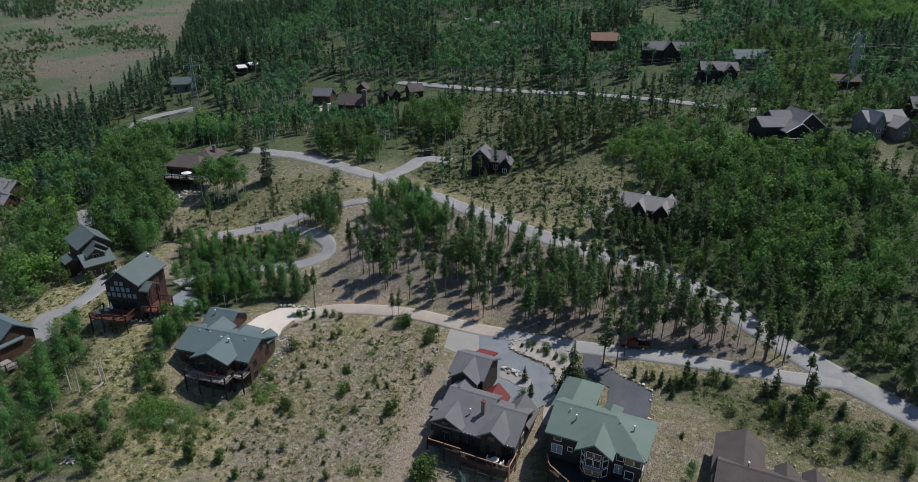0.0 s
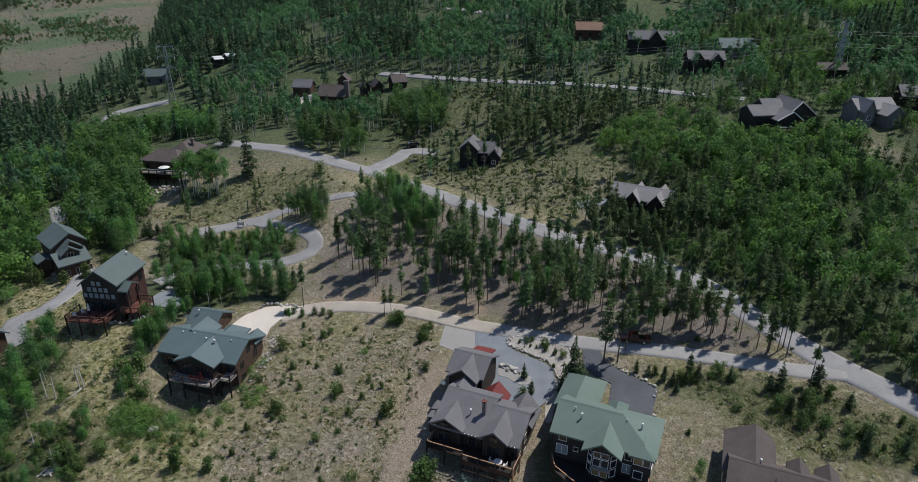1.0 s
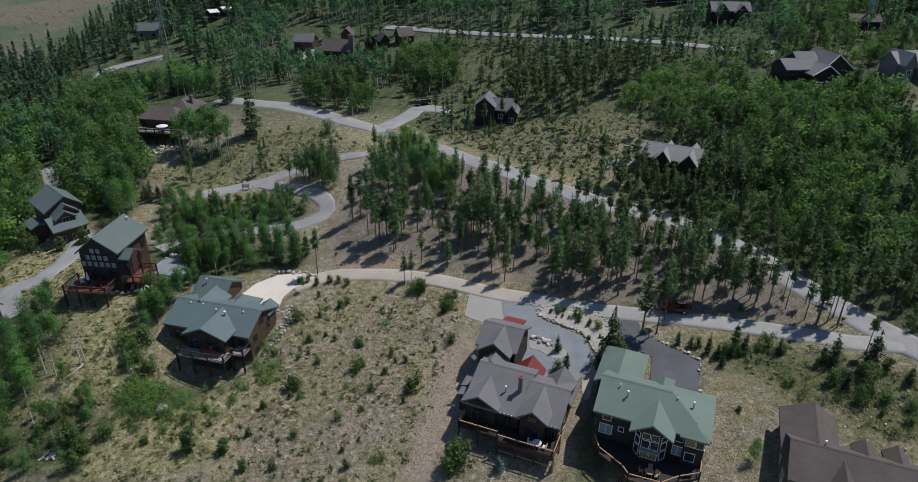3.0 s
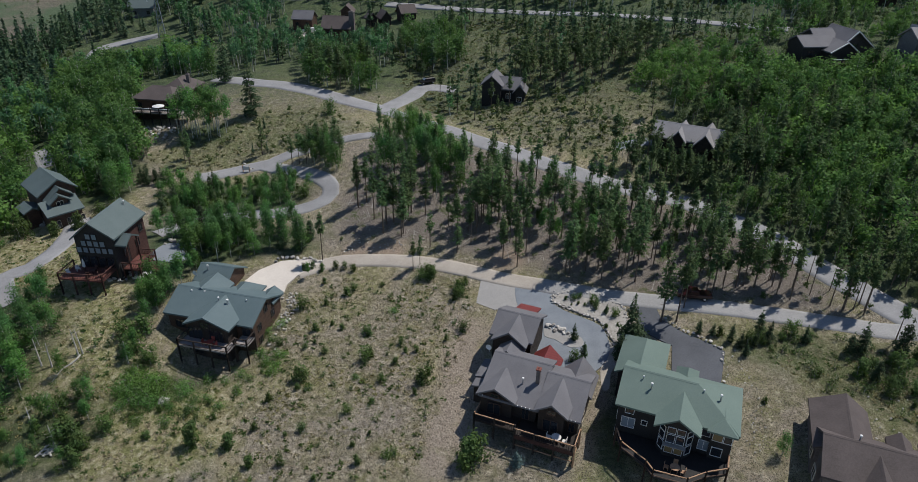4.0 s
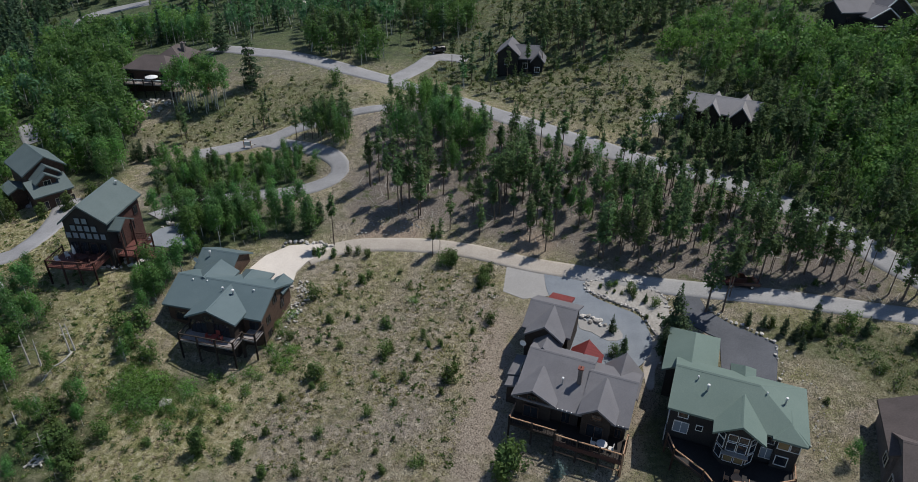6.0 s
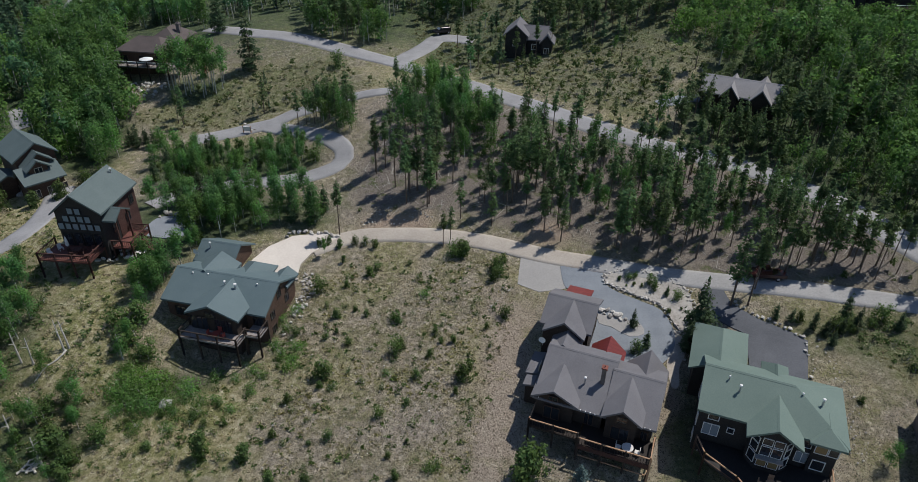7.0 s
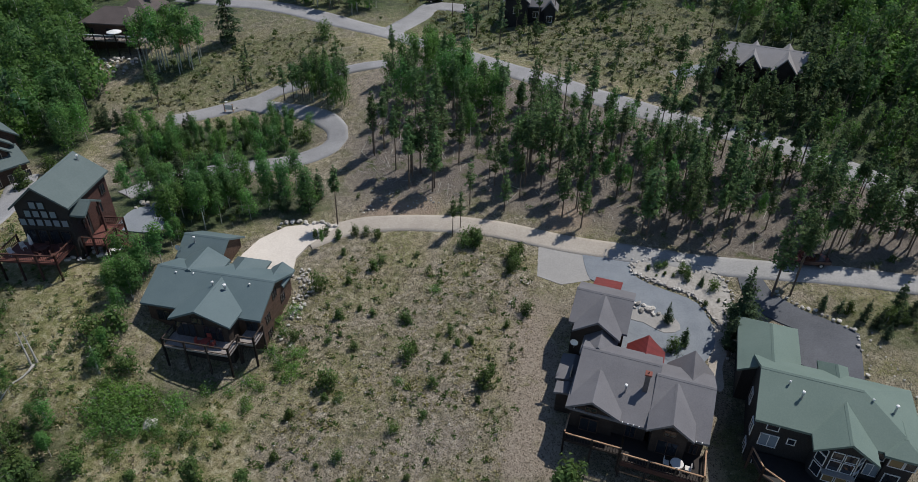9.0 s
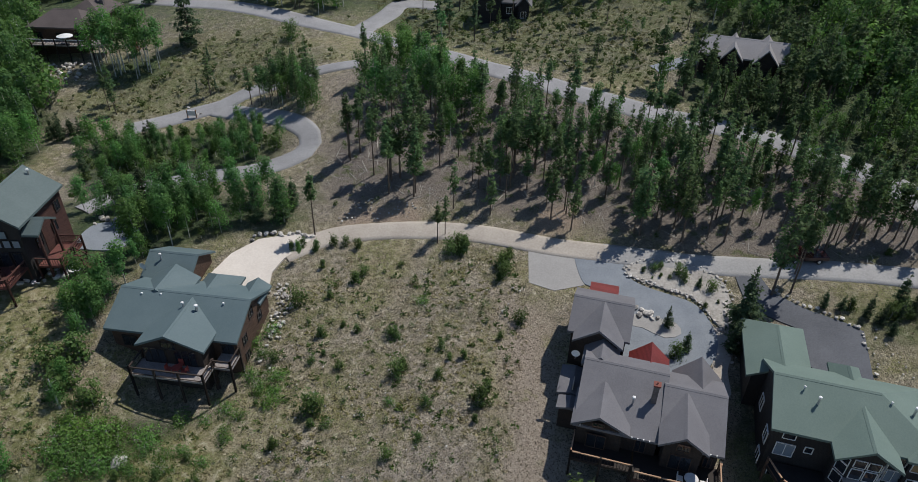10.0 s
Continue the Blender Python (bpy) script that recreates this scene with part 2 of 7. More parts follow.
HEIGHTS = np.array([
    [-27.4, -23.4, -19.2, -13.7, -6.2, 3.6, 13.9],
    [-23.4, -19.5, -15.7, -10.8, -4.8, 2.1, 13.1],
    [-19.6, -15.5, -11.7, -7.5, -2.6, 1.6, 13.9],
    [-16.3, -11.6, -7.5, -3.9, 1.0, 3.6, 17.6],
    [-13.9, -8.1, -3.6, -0.3, 6.2, 8.1, 24.3],
    [-12.2, -5.8, -1.3, 4.3, 12.8, 14.1, 33.4],
    [-10.5, -4.3, 0.6, 9.8, 17.0, 20.8, 41.1],
    [-6.9, -0.4, 4.5, 11.7, 21.3, 26.9, 45.2],
    [-3.3, 2.9, 8.6, 16.1, 26.0, 32.2, 46.4],
    [0.3, 6.3, 12.4, 19.9, 29.0, 36.2, 49.0],
    [3.8, 9.8, 15.9, 23.1, 31.7, 39.4, 51.9],
    [7.4, 13.2, 19.1, 25.7, 33.7, 41.8, 54.8],
    [10.9, 16.5, 22.0, 28.1, 35.5, 43.7, 57.1],
])
KNOLLS = [(-64, 116, 4.0, 15), (-2, 198, -6.0, 22), (-23, 160, 2.5, 11), (-52, 163, -3.2, 14), (47, 154, -2.5, 14), (-62, 98, 1.2, 10), (-45.5, 99.5, -2.3, 6.5)]


def weights(v, axis):
    v = np.clip(v, axis[0], axis[-1])
    i = np.clip(np.searchsorted(axis, v, side="right") - 1, 0, len(axis) - 2)
    t = (v - axis[i]) / (axis[i + 1] - axis[i])
    w = np.zeros((len(v), len(axis)))
    k = np.arange(len(v))
    four = (0.5 * (-t + 2 * t**2 - t**3), 0.5 * (2 - 5 * t**2 + 3 * t**3), 0.5 * (t + 4 * t**2 - 3 * t**3), 0.5 * (-(t**2) + t**3))
    for o, part_w in zip((-1, 0, 1, 2), four):
        np.add.at(w, (k, np.clip(i + o, 0, len(axis) - 1)), part_w)
    return w


def heights(x, y):
    """Height of the ground at arrays of places."""
    x, y = np.ravel(np.asarray(x, float)), np.ravel(np.asarray(y, float))
    z = np.einsum("ni,ij,nj->n", weights(x, GX), HEIGHTS, weights(y, GY))
    z = z + np.clip(y - 360, 0, 900) * (0.13 - 0.09 / (1 + np.exp(np.clip((x + 110) / 25.0, -40, 40))))
    for a, b, h, s in KNOLLS:
        z = z + h * np.exp(-((x - a) ** 2 + (y - b) ** 2) / (2 * s * s))
    return z


def ground_at(x, y):
    return float(heights([x], [y])[0])


def inside(poly, x, y):
    x, y = np.ravel(x), np.ravel(y)
    odd = np.zeros(len(x), bool)
    for (ax, ay), (bx, by) in zip(poly, poly[1:] + poly[:1]):
        if ay != by:
            odd ^= ((ay > y) != (by > y)) & (x < (bx - ax) * (y - ay) / (by - ay) + ax)
    return odd


def fast_mesh(name, verts, faces, material=None, mat_index=None, smooth=False):
    """A mesh from arrays; all faces have the same number of corners."""
    verts, faces = np.asarray(verts, np.float32), np.asarray(faces, np.int32)
    me = bpy.data.meshes.new(name)
    n, k = faces.shape
    me.vertices.add(len(verts)), me.loops.add(n * k), me.polygons.add(n)
    me.vertices.foreach_set("co", verts.ravel())
    me.loops.foreach_set("vertex_index", faces.ravel())
    me.polygons.foreach_set("loop_start", np.arange(0, n * k, k, dtype=np.int32))
    for m in material if isinstance(material, (list, tuple)) else [material]:
        me.materials.append(m)
    if mat_index is not None:
        me.polygons.foreach_set("material_index", np.asarray(mat_index, np.int32))
    if smooth:
        me.polygons.foreach_set("use_smooth", np.ones(n, bool))
    me.update(calc_edges=True)
    me.validate()
    return me


# woods, by the kind of growth: outline in plan
WOODS = {}
WOODS["stand"] = [(-28, 128), (-28, 141), (-22, 164), (-14, 172), (1, 158), (16, 147), (29, 138), (43, 131), (52, 116), (56, 108), (55, 100), (45, 104), (28, 108), (14, 115), (0, 121), (-10, 126), (-20, 127)]
WOODS["right"] = [(31, 145), (42, 137), (49, 127), (58, 112), (66, 100), (74, 89), (81, 100), (116, 164), (100, 182), (86, 193), (68, 184), (50, 175), (38, 162)]
WOODS["mid"] = [(-21, 243), (3, 261), (44, 237), (76, 211), (73, 190), (55, 177), (38, 168), (28, 150), (11, 160), (-4, 176), (-17, 194)]
WOODS["midpine"] = [(14, 217), (23, 235), (60, 213), (53, 187), (36, 184), (16, 192)]
WOODS["upper_mid"] = [(-76, 233), (-76, 263), (-52, 258), (-24, 260), (-17, 199), (-26, 196), (-46, 207), (-60, 213)]
WOODS["top"] = [(-242, 650), (-94, 496), (222, 347), (141, 207), (94, 215), (65, 241), (26, 265), (-22, 288), (-60, 304), (-73, 269), (-92, 268), (-123, 310), (-182, 461)]
WOODS["spruce_edge"] = [(-188, 267), (-158, 286), (-152, 366), (-229, 605), (-157, 446), (-113, 288), (-140, 280), (-134, 234), (-138, 207), (-156, 218)]
WOODS["aspen_side"] = [(-130, 212), (-129, 260), (-88, 256), (-74, 219), (-99, 226), (-84, 182), (-83, 160), (-85, 151), (-102, 172), (-123, 182), (-132, 180), (-147, 204)]
WOODS["far_left"] = [(-130, 176), (-113, 177), (-101, 162), (-97, 150), (-92, 128), (-97, 124)]
WOODS["near_left"] = [(-86, 107), (-83, 117), (-72, 114), (-67, 103), (-68, 93), (-68, 86), (-70, 80)]
WOODS["lower_left"] = [(-65, 90), (-57, 93), (-55, 86), (-58, 79), (-70, 80), (-68, 86)]
WOODS["bed"] = [(-54, 92), (-55, 95), (-51, 97), (-46, 98), (-42, 97), (-43, 94), (-47, 93), (-48, 90), (-51, 90)]
WOODS["right_field"] = [(50, 93), (60, 93), (66, 86), (73, 87), (67, 76), (54, 79), (50, 83)]
WOODS["bare_hill"] = [(-190, 271), (-160, 290), (-156, 376), (-260, 700), (-436, 668)]
WOODS["aspen_back"] = [(-104, 175), (-111, 200), (-94, 209), (-80, 174), (-76, 153), (-86, 152), (-97, 161)]
WOODS["edge_left"] = [(-125, 195), (-116, 197), (-103, 172), (-99, 161), (-101, 154), (-87, 123)]
WOODS["between"] = [(-65, 148), (-63, 158), (-43, 154), (-35, 146), (-36, 140), (-45, 139), (-57, 138)]
WOODS["below"] = [(-57, 115), (-58, 127), (-48, 133), (-37, 133), (-31, 129), (-31, 124), (-39, 125), (-44, 122), (-52, 119), (-54, 108)]
WOODS["field"] = [(-38, 94), (-33, 110), (-25, 118), (-3, 115), (-4, 104), (-9, 89), (-12, 78), (-34, 78)]
WOODS["left_slope"] = [(-60, 97), (-52, 99), (-48, 95), (-39, 96), (-34, 78), (-57, 79), (-65, 90)]
WOODS["meadow"] = [(-77, 168), (-60, 184), (-37, 187), (-24, 170), (-46, 168), (-56, 164), (-70, 160)]
WOODS["white_trunks"] = [(-73, 177), (-66, 174), (-60, 176), (-61, 181), (-73, 183)]
WOODS["hedge"] = [(-76, 156), (-68, 156), (-68, 159), (-77, 159)]
WOODS["right_green"] = [(45, 179), (78, 202), (77, 184), (109, 178), (91, 147), (76, 160), (64, 170)]
WOODS["right_slope"] = [(38, 96), (47, 98), (58, 93), (47, 73), (51, 84), (43, 86), (42, 90)]
WOODS["bank"] = [(33, 100), (39, 99), (49, 99), (46, 94), (37, 93), (32, 97)]
WOODS["aspen_left"] = [(-84, 146), (-90, 167), (-81, 168), (-75, 153), (-76, 145)]
WOODS["lane_left"] = [(-67, 148), (-67, 154), (-57, 152), (-54, 140), (-60, 138), (-65, 141)]
WOODS["house_gap"] = [(-66, 132), (-63, 138), (-53, 136), (-46, 130), (-46, 124), (-52, 122), (-54, 115), (-59, 116)]
WOODS["cut"] = [(-26, 123), (-26, 126), (-21, 127), (-15, 126), (-14, 122), (-21, 124)]
WOODS["orange_cut"] = [(0, 118), (1, 122), (5, 123), (7, 122), (6, 118)]
WOODS["bare_strip"] = [(-8, 110), (-2, 107), (-1, 99), (-3, 88), (-7, 77), (-13, 78), (-9, 91)]

WOODS["right_edge"] = [(74, 89), (81, 100), (116, 164), (140, 140), (112, 92), (86, 72), (70, 78)]
WOODS["far_right"] = [(141, 207), (222, 347), (330, 330), (250, 230), (190, 165), (140, 140), (116, 164), (118, 182)]
WOODS["top_low"] = [(141, 207), (94, 215), (65, 241), (26, 265), (-22, 288), (-60, 304), (-50, 330), (20, 310), (90, 280), (170, 270)]
WOODS["left_grass"] = [(-110, 80), (-62, 80), (-56, 92), (-56, 112), (-70, 132), (-95, 150), (-120, 150)]
WOODS["roadside"] = [(31.5, 147), (40, 141), (48, 133), (54, 124), (60, 112), (66, 102), (73, 93), (82, 83), (92, 88), (80, 104), (72, 116), (64, 127), (54, 138), (42, 149)]
WOODS["hill_a"] = [(-305, 478), (-278, 475), (-237, 400), (-247, 381)]
WOODS["hill_b"] = [(-226, 401), (-266, 477), (-253, 518), (-212, 494), (-198, 446), (-217, 431), (-218, 406)]
WOODS["hill_c"] = [(-341, 542), (-420, 680), (-330, 720), (-270, 600), (-282, 551), (-294, 524)]
WOODS["hill_d"] = [(-226, 346), (-213, 336), (-195, 303), (-198, 296), (-230, 320)]
WOODS["spruce_near"] = [(-188, 267), (-158, 286), (-146, 284), (-140, 262), (-134, 234), (-138, 207), (-156, 218)]
WOODS["k_pines"] = [(-64, 262), (-60, 284), (-15, 282), (-12, 260), (-30, 252), (-46, 250)]
WOODS["g_woods"] = [(58, 196), (78, 208), (94, 217), (141, 209), (152, 190), (140, 172), (128, 172), (122, 178), (108, 197), (84, 200), (72, 190)]
WOODS["road_near"] = [(44, 130), (52, 117), (58, 105), (63, 97), (58, 94), (50, 101), (45, 112), (40, 124)]
WOODS["lane_clump"] = [(-45.0, 160.1), (-37.1, 155.7), (-29.4, 150.4), (-29.1, 157.0), (-34.4, 164.7), (-42.3, 167.7), (-45.4, 165.8)]
WOODS["road_screen"] = [(-22.7, 155.6), (-19.5, 163.4), (-13.2, 163.0), (-6.3, 157.9), (-0.7, 151.3), (1.0, 146.5), (-5.3, 144.2), (-12.7, 145.9), (-20.2, 148.5)]
WOODS["loop_inner"] = [(-51.3, 155.3), (-44.2, 155.1), (-36.7, 149.8), (-34.4, 145.4), (-38.1, 141.9), (-42.4, 139.9), (-48.9, 141.7), (-57.3, 147.3), (-58.6, 153.1)]
WOODS["stand_front"] = [(-26.7, 137.2), (-22.5, 132.0), (-17.0, 127.6), (-11.0, 124.6), (-4.0, 122.6), (1.0, 119.8), (5.5, 117.2), (12.1, 115.4), (21.6, 112.8), (28.6, 110.6), (36.0, 108.2), (42.0, 106.4), (47.5, 104.6), (46.5, 111.5), (39.8, 118.8), (30.4, 123.1), (19.0, 128.7), (7.5, 132.9), (-6.3, 137.1), (-17.1, 139.6), (-24.3, 141.1)]
WOODS["stand_back"] = [(-24.3, 141.1), (-17.1, 139.6), (-6.3, 137.1), (7.5, 132.9), (19.0, 128.7), (30.4, 123.1), (39.8, 118.8), (46.5, 112.5), (51.4, 112.1), (47.2, 120.8), (40.2, 127.9), (30.8, 134.6), (21.7, 139.2), (10.6, 145.1), (1.6, 149.9), (-5.3, 144.2), (-14.6, 146.2), (-22.1, 148.9), (-25.1, 145.4)]
WOODS["stand_aspen"] = [(9.1, 128.8), (17.3, 128.9), (26.4, 126.3), (24.7, 120.2), (20.2, 119.8), (13.5, 122.6), (8.9, 124.5)]
WOODS["h_front"] = [(29.4, 154.8), (35.7, 150.9), (44.4, 157.9), (55.2, 154.3), (60.6, 152.1), (55.7, 139.7), (43.9, 134.9), (35.7, 136.7), (33.3, 140.4), (31.0, 144.9), (28.2, 148.6)]
WOODS["right_mix"] = [(61.5, 153.8), (82.1, 156.9), (55.4, 117.1), (51.7, 123.5), (48.3, 130.5), (43.4, 134.0), (54.9, 140.0)]
WOODS["canopy"] = [(68.4, 171.3), (82.8, 179.3), (101.4, 170.2), (77.8, 129.0), (70.2, 132.2), (63.7, 142.1), (60.3, 147.7), (61.9, 161.2)]
WOODS["canopy_low"] = [(73.5, 161.4), (89.5, 158.4), (110.2, 152.9), (89.3, 115.5), (84.0, 119.7), (75.3, 120.6), (68.3, 123.4), (61.8, 128.5)]
WOODS["right_grassy"] = [(66.3, 110.5), (75.8, 116.8), (87.4, 112.1), (75.1, 90.4), (71.8, 96.1), (67.9, 102.3)]
WOODS["pine_row"] = [(11.8, 206.0), (21.5, 212.9), (39.0, 206.0), (52.3, 209.2), (50.2, 194.9), (41.4, 188.7), (29.2, 185.6), (16.2, 189.7)]
WOODS["bright_mid"] = [(41.3, 179.0), (47.7, 195.6), (60.0, 203.9), (73.1, 200.3), (74.9, 189.6), (64.3, 181.1), (55.8, 172.4), (48.5, 175.0)]
WOODS["clear_a"] = [(-2.7, 189.9), (2.5, 193.7), (28.8, 181.8), (34.6, 176.9), (43.9, 175.6), (45.4, 167.4), (32.3, 162.0), (24.6, 148.3), (16.4, 150.6), (6.8, 162.7)]
WOODS["clear_b"] = [(0.6, 243.7), (15.4, 241.8), (17.8, 214.8), (6.3, 206.2), (-1.2, 212.8)]
WOODS["clear_c"] = [(32.9, 188.3), (46.6, 189.9), (47.0, 175.2), (34.6, 176.9)]
WOODS["meadow_up"] = [(-59.4, 204.9), (-64.1, 226.7), (-49.2, 223.5), (-43.5, 199.6)]
WOODS["meadow_car"] = [(-25.5, 192.1), (-23.8, 209.4), (-12.7, 213.4), (-1.2, 215.0), (0.7, 194.2), (-11.4, 190.0)]
WOODS["glade_a"] = [(64.8, 257.3), (71.6, 278.1), (82.8, 276.3), (79.7, 260.0), (69.0, 247.6)]
WOODS["glade_b"] = [(83.7, 347.3), (100.4, 368.5), (114.0, 343.5), (106.6, 309.5), (89.0, 300.6), (79.3, 314.2)]
WOODS["glade_c"] = [(-68.8, 324.0), (-67.3, 347.4), (-56.9, 337.6), (-53.5, 315.1)]
WOODS["glade_d"] = [(160.9, 322.5), (175.4, 319.6), (178.1, 299.7), (165.3, 284.2), (153.5, 299.9)]
WOODS["lime_top"] = [(163.1, 327.4), (182.1, 363.1), (224.0, 350.9), (181.4, 276.6), (176.0, 295.6)]
WOODS["lime_mid"] = [(96.3, 274.8), (130.5, 304.6), (147.7, 292.3), (145.5, 258.3), (122.7, 216.3), (101.2, 213.8), (108.8, 242.1)]
WOODS["white_back"] = [(-19.0, 220.4), (-18.9, 246.1), (-1.5, 241.0), (2.6, 220.9), (-5.1, 213.3)]
WOODS["k_green"] = [(-46.0, 198.8), (-47.8, 216.8), (-28.8, 219.7), (-24.5, 199.2), (-32.6, 193.0)]
WOODS["hill_green"] = [(-305.5, 458.9), (-291.3, 474.4), (-238.5, 433.7), (-228.8, 366.3), (-192.6, 306.6), (-209.4, 303.2)]
WOODS["hill_green2"] = [(-284.1, 490.3), (-246.5, 497.9), (-196.1, 466.3), (-173.7, 401.7), (-195.6, 389.7), (-244.3, 445.0)]
WOODS["hill_pine"] = [(-363.0, 552.0), (-423.6, 648.9), (-379.7, 655.0), (-326.4, 567.8), (-318.8, 522.0)]
WOODS["aspen_wall"] = [(-113.4, 201.3), (-123.9, 234.6), (-107.9, 237.5), (-84.9, 185.9), (-76.9, 162.8), (-78.3, 156.9), (-89.1, 160.7)]

WOODS["road_cover"] = [(20, 133), (22, 138.5), (30, 135), (40, 128), (47, 120), (43, 116), (34, 124), (26, 130)]
WOODS["bed_edge"] = [(-56, 92), (-55, 98), (-48, 100), (-42, 99), (-35, 98), (-34, 93), (-40, 90), (-46, 87), (-53, 87)]
WOODS["wall_bushes"] = [(-36.6, 97), (-36.3, 101), (-35.6, 105), (-34, 107.5), (-32.6, 106), (-32.8, 101), (-33.4, 96)]
WOODS["open_slope"] = [(-30, 112), (-14, 113), (-6, 105), (-12, 90), (-16, 78), (-50, 76), (-56, 84), (-36, 92), (-31, 100)]
WOODS["bush_b"] = [(-57.2, 111.1), (-56.2, 115.1), (-55.0, 119.0), (-52.3, 121.7), (-50.4, 118.0), (-51.7, 114.9), (-52.4, 111.5), (-52.9, 107.3), (-54.8, 105.0)]
# grass between the two houses, its green darkened to deepen the shade there
WOODS["gap_shade_lawn"] = [(12.6, 84.6), (15.0, 87.5), (17.5, 94.0), (18.5, 90.0), (16.5, 80.0), (14.0, 74.0), (10.0, 76.0)]
WOODS["side_strip"] = [(15.6, 91.5), (15.2, 89.0), (13.6, 86.6), (12.0, 84.2), (9.6, 77.6), (7.4, 78.2), (9.8, 83.4), (11.6, 86.6), (13.4, 89.4), (14.0, 91.5)]

def spread(first, step, growth, end):
    out = [first]
    while out[-1] < end:
        out.append(out[-1] + step)
        step *= growth
    return out


gx = np.array([-v for v in spread(100.0, 2.5, 1.10, 3600)][::-1] + list(np.arange(-98.0, 98.1, 2.0)) + spread(100.0, 2.5, 1.10, 3600))
gy = np.array([-v for v in spread(-60.0, 3.0, 1.14, 2500)][::-1] + list(np.arange(62.0, 222.1, 2.0)) + spread(224.0, 2.5, 1.06, 4200))
mx_, my_ = np.meshgrid(gx, gy)
px_, py_ = mx_.ravel(), my_.ravel()
rough = np.array([noise.noise((a / 7, b / 7, 0)) * 0.16 + noise.noise((a / 2.4, b / 2.4, 3)) * 0.05 for a, b in zip(px_, py_)])
level = np.clip((np.maximum(np.abs(px_ - 16) / 22, np.abs(py_ - 102) / 15) - 1) * 3, 0, 1)  # graded ground round the drives
pz_ = heights(px_, py_) + rough * level
nx_ = len(gx)
ii = np.arange((len(gy) - 1) * (nx_ - 1))
a0 = ii // (nx_ - 1) * nx_ + ii % (nx_ - 1)
ground_mesh = fast_mesh("ground", np.stack([px_, py_, pz_], 1), np.stack([a0, a0 + 1, a0 + nx_ + 1, a0 + nx_], 1), None, smooth=True)


def soft_cover(names, blur):
    """How far each place of the ground lies inside the named woods, softly."""
    c = np.zeros(len(px_))
    for name in names:
        for k in range(9):
            c += inside(WOODS[name], px_ + blur * math.cos(k * 2.4) * (k / 8), py_ + blur * math.sin(k * 2.4) * (k / 8)) / 9.0
    return np.clip(c, 0, 1)


litter = soft_cover(["stand", "spruce_edge"], 4)
lush = soft_cover(["right", "right_edge", "far_right", "top", "aspen_side", "aspen_back", "edge_left", "far_left", "between", "below", "near_left", "lower_left", "upper_mid", "right_green", "white_trunks", "aspen_left", "lane_left", "house_gap"], 5)
# greenery of the bed; between the houses the dark green also stands for shade
lush = np.maximum(lush, 0.75 * soft_cover(["gap_shade_lawn", "bed"], 1.5))
lush = np.maximum(lush, 0.97 * np.clip((py_ - np.where(px_ > 55, 160, 180)) / 30, 0, 1))
lush = np.clip(lush + 0.7 * soft_cover(["mid", "midpine"], 5) + 0.5 * soft_cover(["meadow"], 5) + 0.65 * soft_cover(["right_slope", "right_field", "bank"], 3), 0, 1)
open_ = soft_cover(["clear_a", "clear_b", "clear_c", "meadow_up", "meadow_car", "glade_a", "glade_b", "glade_c", "glade_d", "right_grassy"], 7)
lush = lush * (1 - 0.13 * open_ * (1 - 0.7 * soft_cover(["glade_a", "glade_b", "glade_c", "glade_d", "right_grassy"], 8))) * (1 - 0.1 * soft_cover(["mid", "pine_row"], 6))
grassy = np.clip(soft_cover(["left_grass", "left_slope", "right_slope", "right_field", "bank"], 3) + 0.3 * soft_cover(["mid"], 4) + 0.5 * soft_cover(["meadow"], 4) + 0.8 * soft_cover(["meadow_up", "glade_a", "glade_b", "right_grassy"], 4), 0, 1)
hill = soft_cover(["bare_hill"], 8)
strip = np.maximum(soft_cover(["bare_strip"], 2.0), soft_cover(["side_strip"], 0.8))
cut = soft_cover(["cut", "orange_cut"], 1.0)
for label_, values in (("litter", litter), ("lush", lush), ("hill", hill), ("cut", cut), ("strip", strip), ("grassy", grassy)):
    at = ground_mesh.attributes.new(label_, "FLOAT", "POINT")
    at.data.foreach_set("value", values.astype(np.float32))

SOIL, n_, l_, b_ = nodes_of("meadow_soil", 0.95)
geo_ = n_.new("ShaderNodeNewGeometry").outputs["Position"]


def attr(name):
    a = n_.new("ShaderNodeAttribute")
    a.attribute_name = name
    return a.outputs["Fac"]


big_, mid_, fine_ = noise_node(n_, l_, 0.045, 5, 0.6, geo_), noise_node(n_, l_, 0.35, 5, 0.65, geo_), noise_node(n_, l_, 3.0, 8, 0.95, geo_)
speck_ = noise_node(n_, l_, 5.0, 4, 0.85, geo_)
clump_ = noise_node(n_, l_, 1.1, 6, 0.75, geo_)
dry = mix_node(n_, l_, ramp_node(n_, l_, fine_.outputs["Fac"], 0.36, 0.64), (0.15, 0.13, 0.096), (0.46, 0.405, 0.31))
grass = mix_node(n_, l_, ramp_node(n_, l_, fine_.outputs["Fac"], 0.35, 0.65), (0.125, 0.13, 0.048), (0.29, 0.28, 0.13))
bare = mix_node(n_, l_, ramp_node(n_, l_, fine_.outputs["Fac"], 0.35, 0.65), (0.18, 0.155, 0.13), (0.46, 0.40, 0.345))
field = mix_node(n_, l_, ramp_node(n_, l_, mid_.outputs["Fac"], 0.44, 0.58), dry, grass)
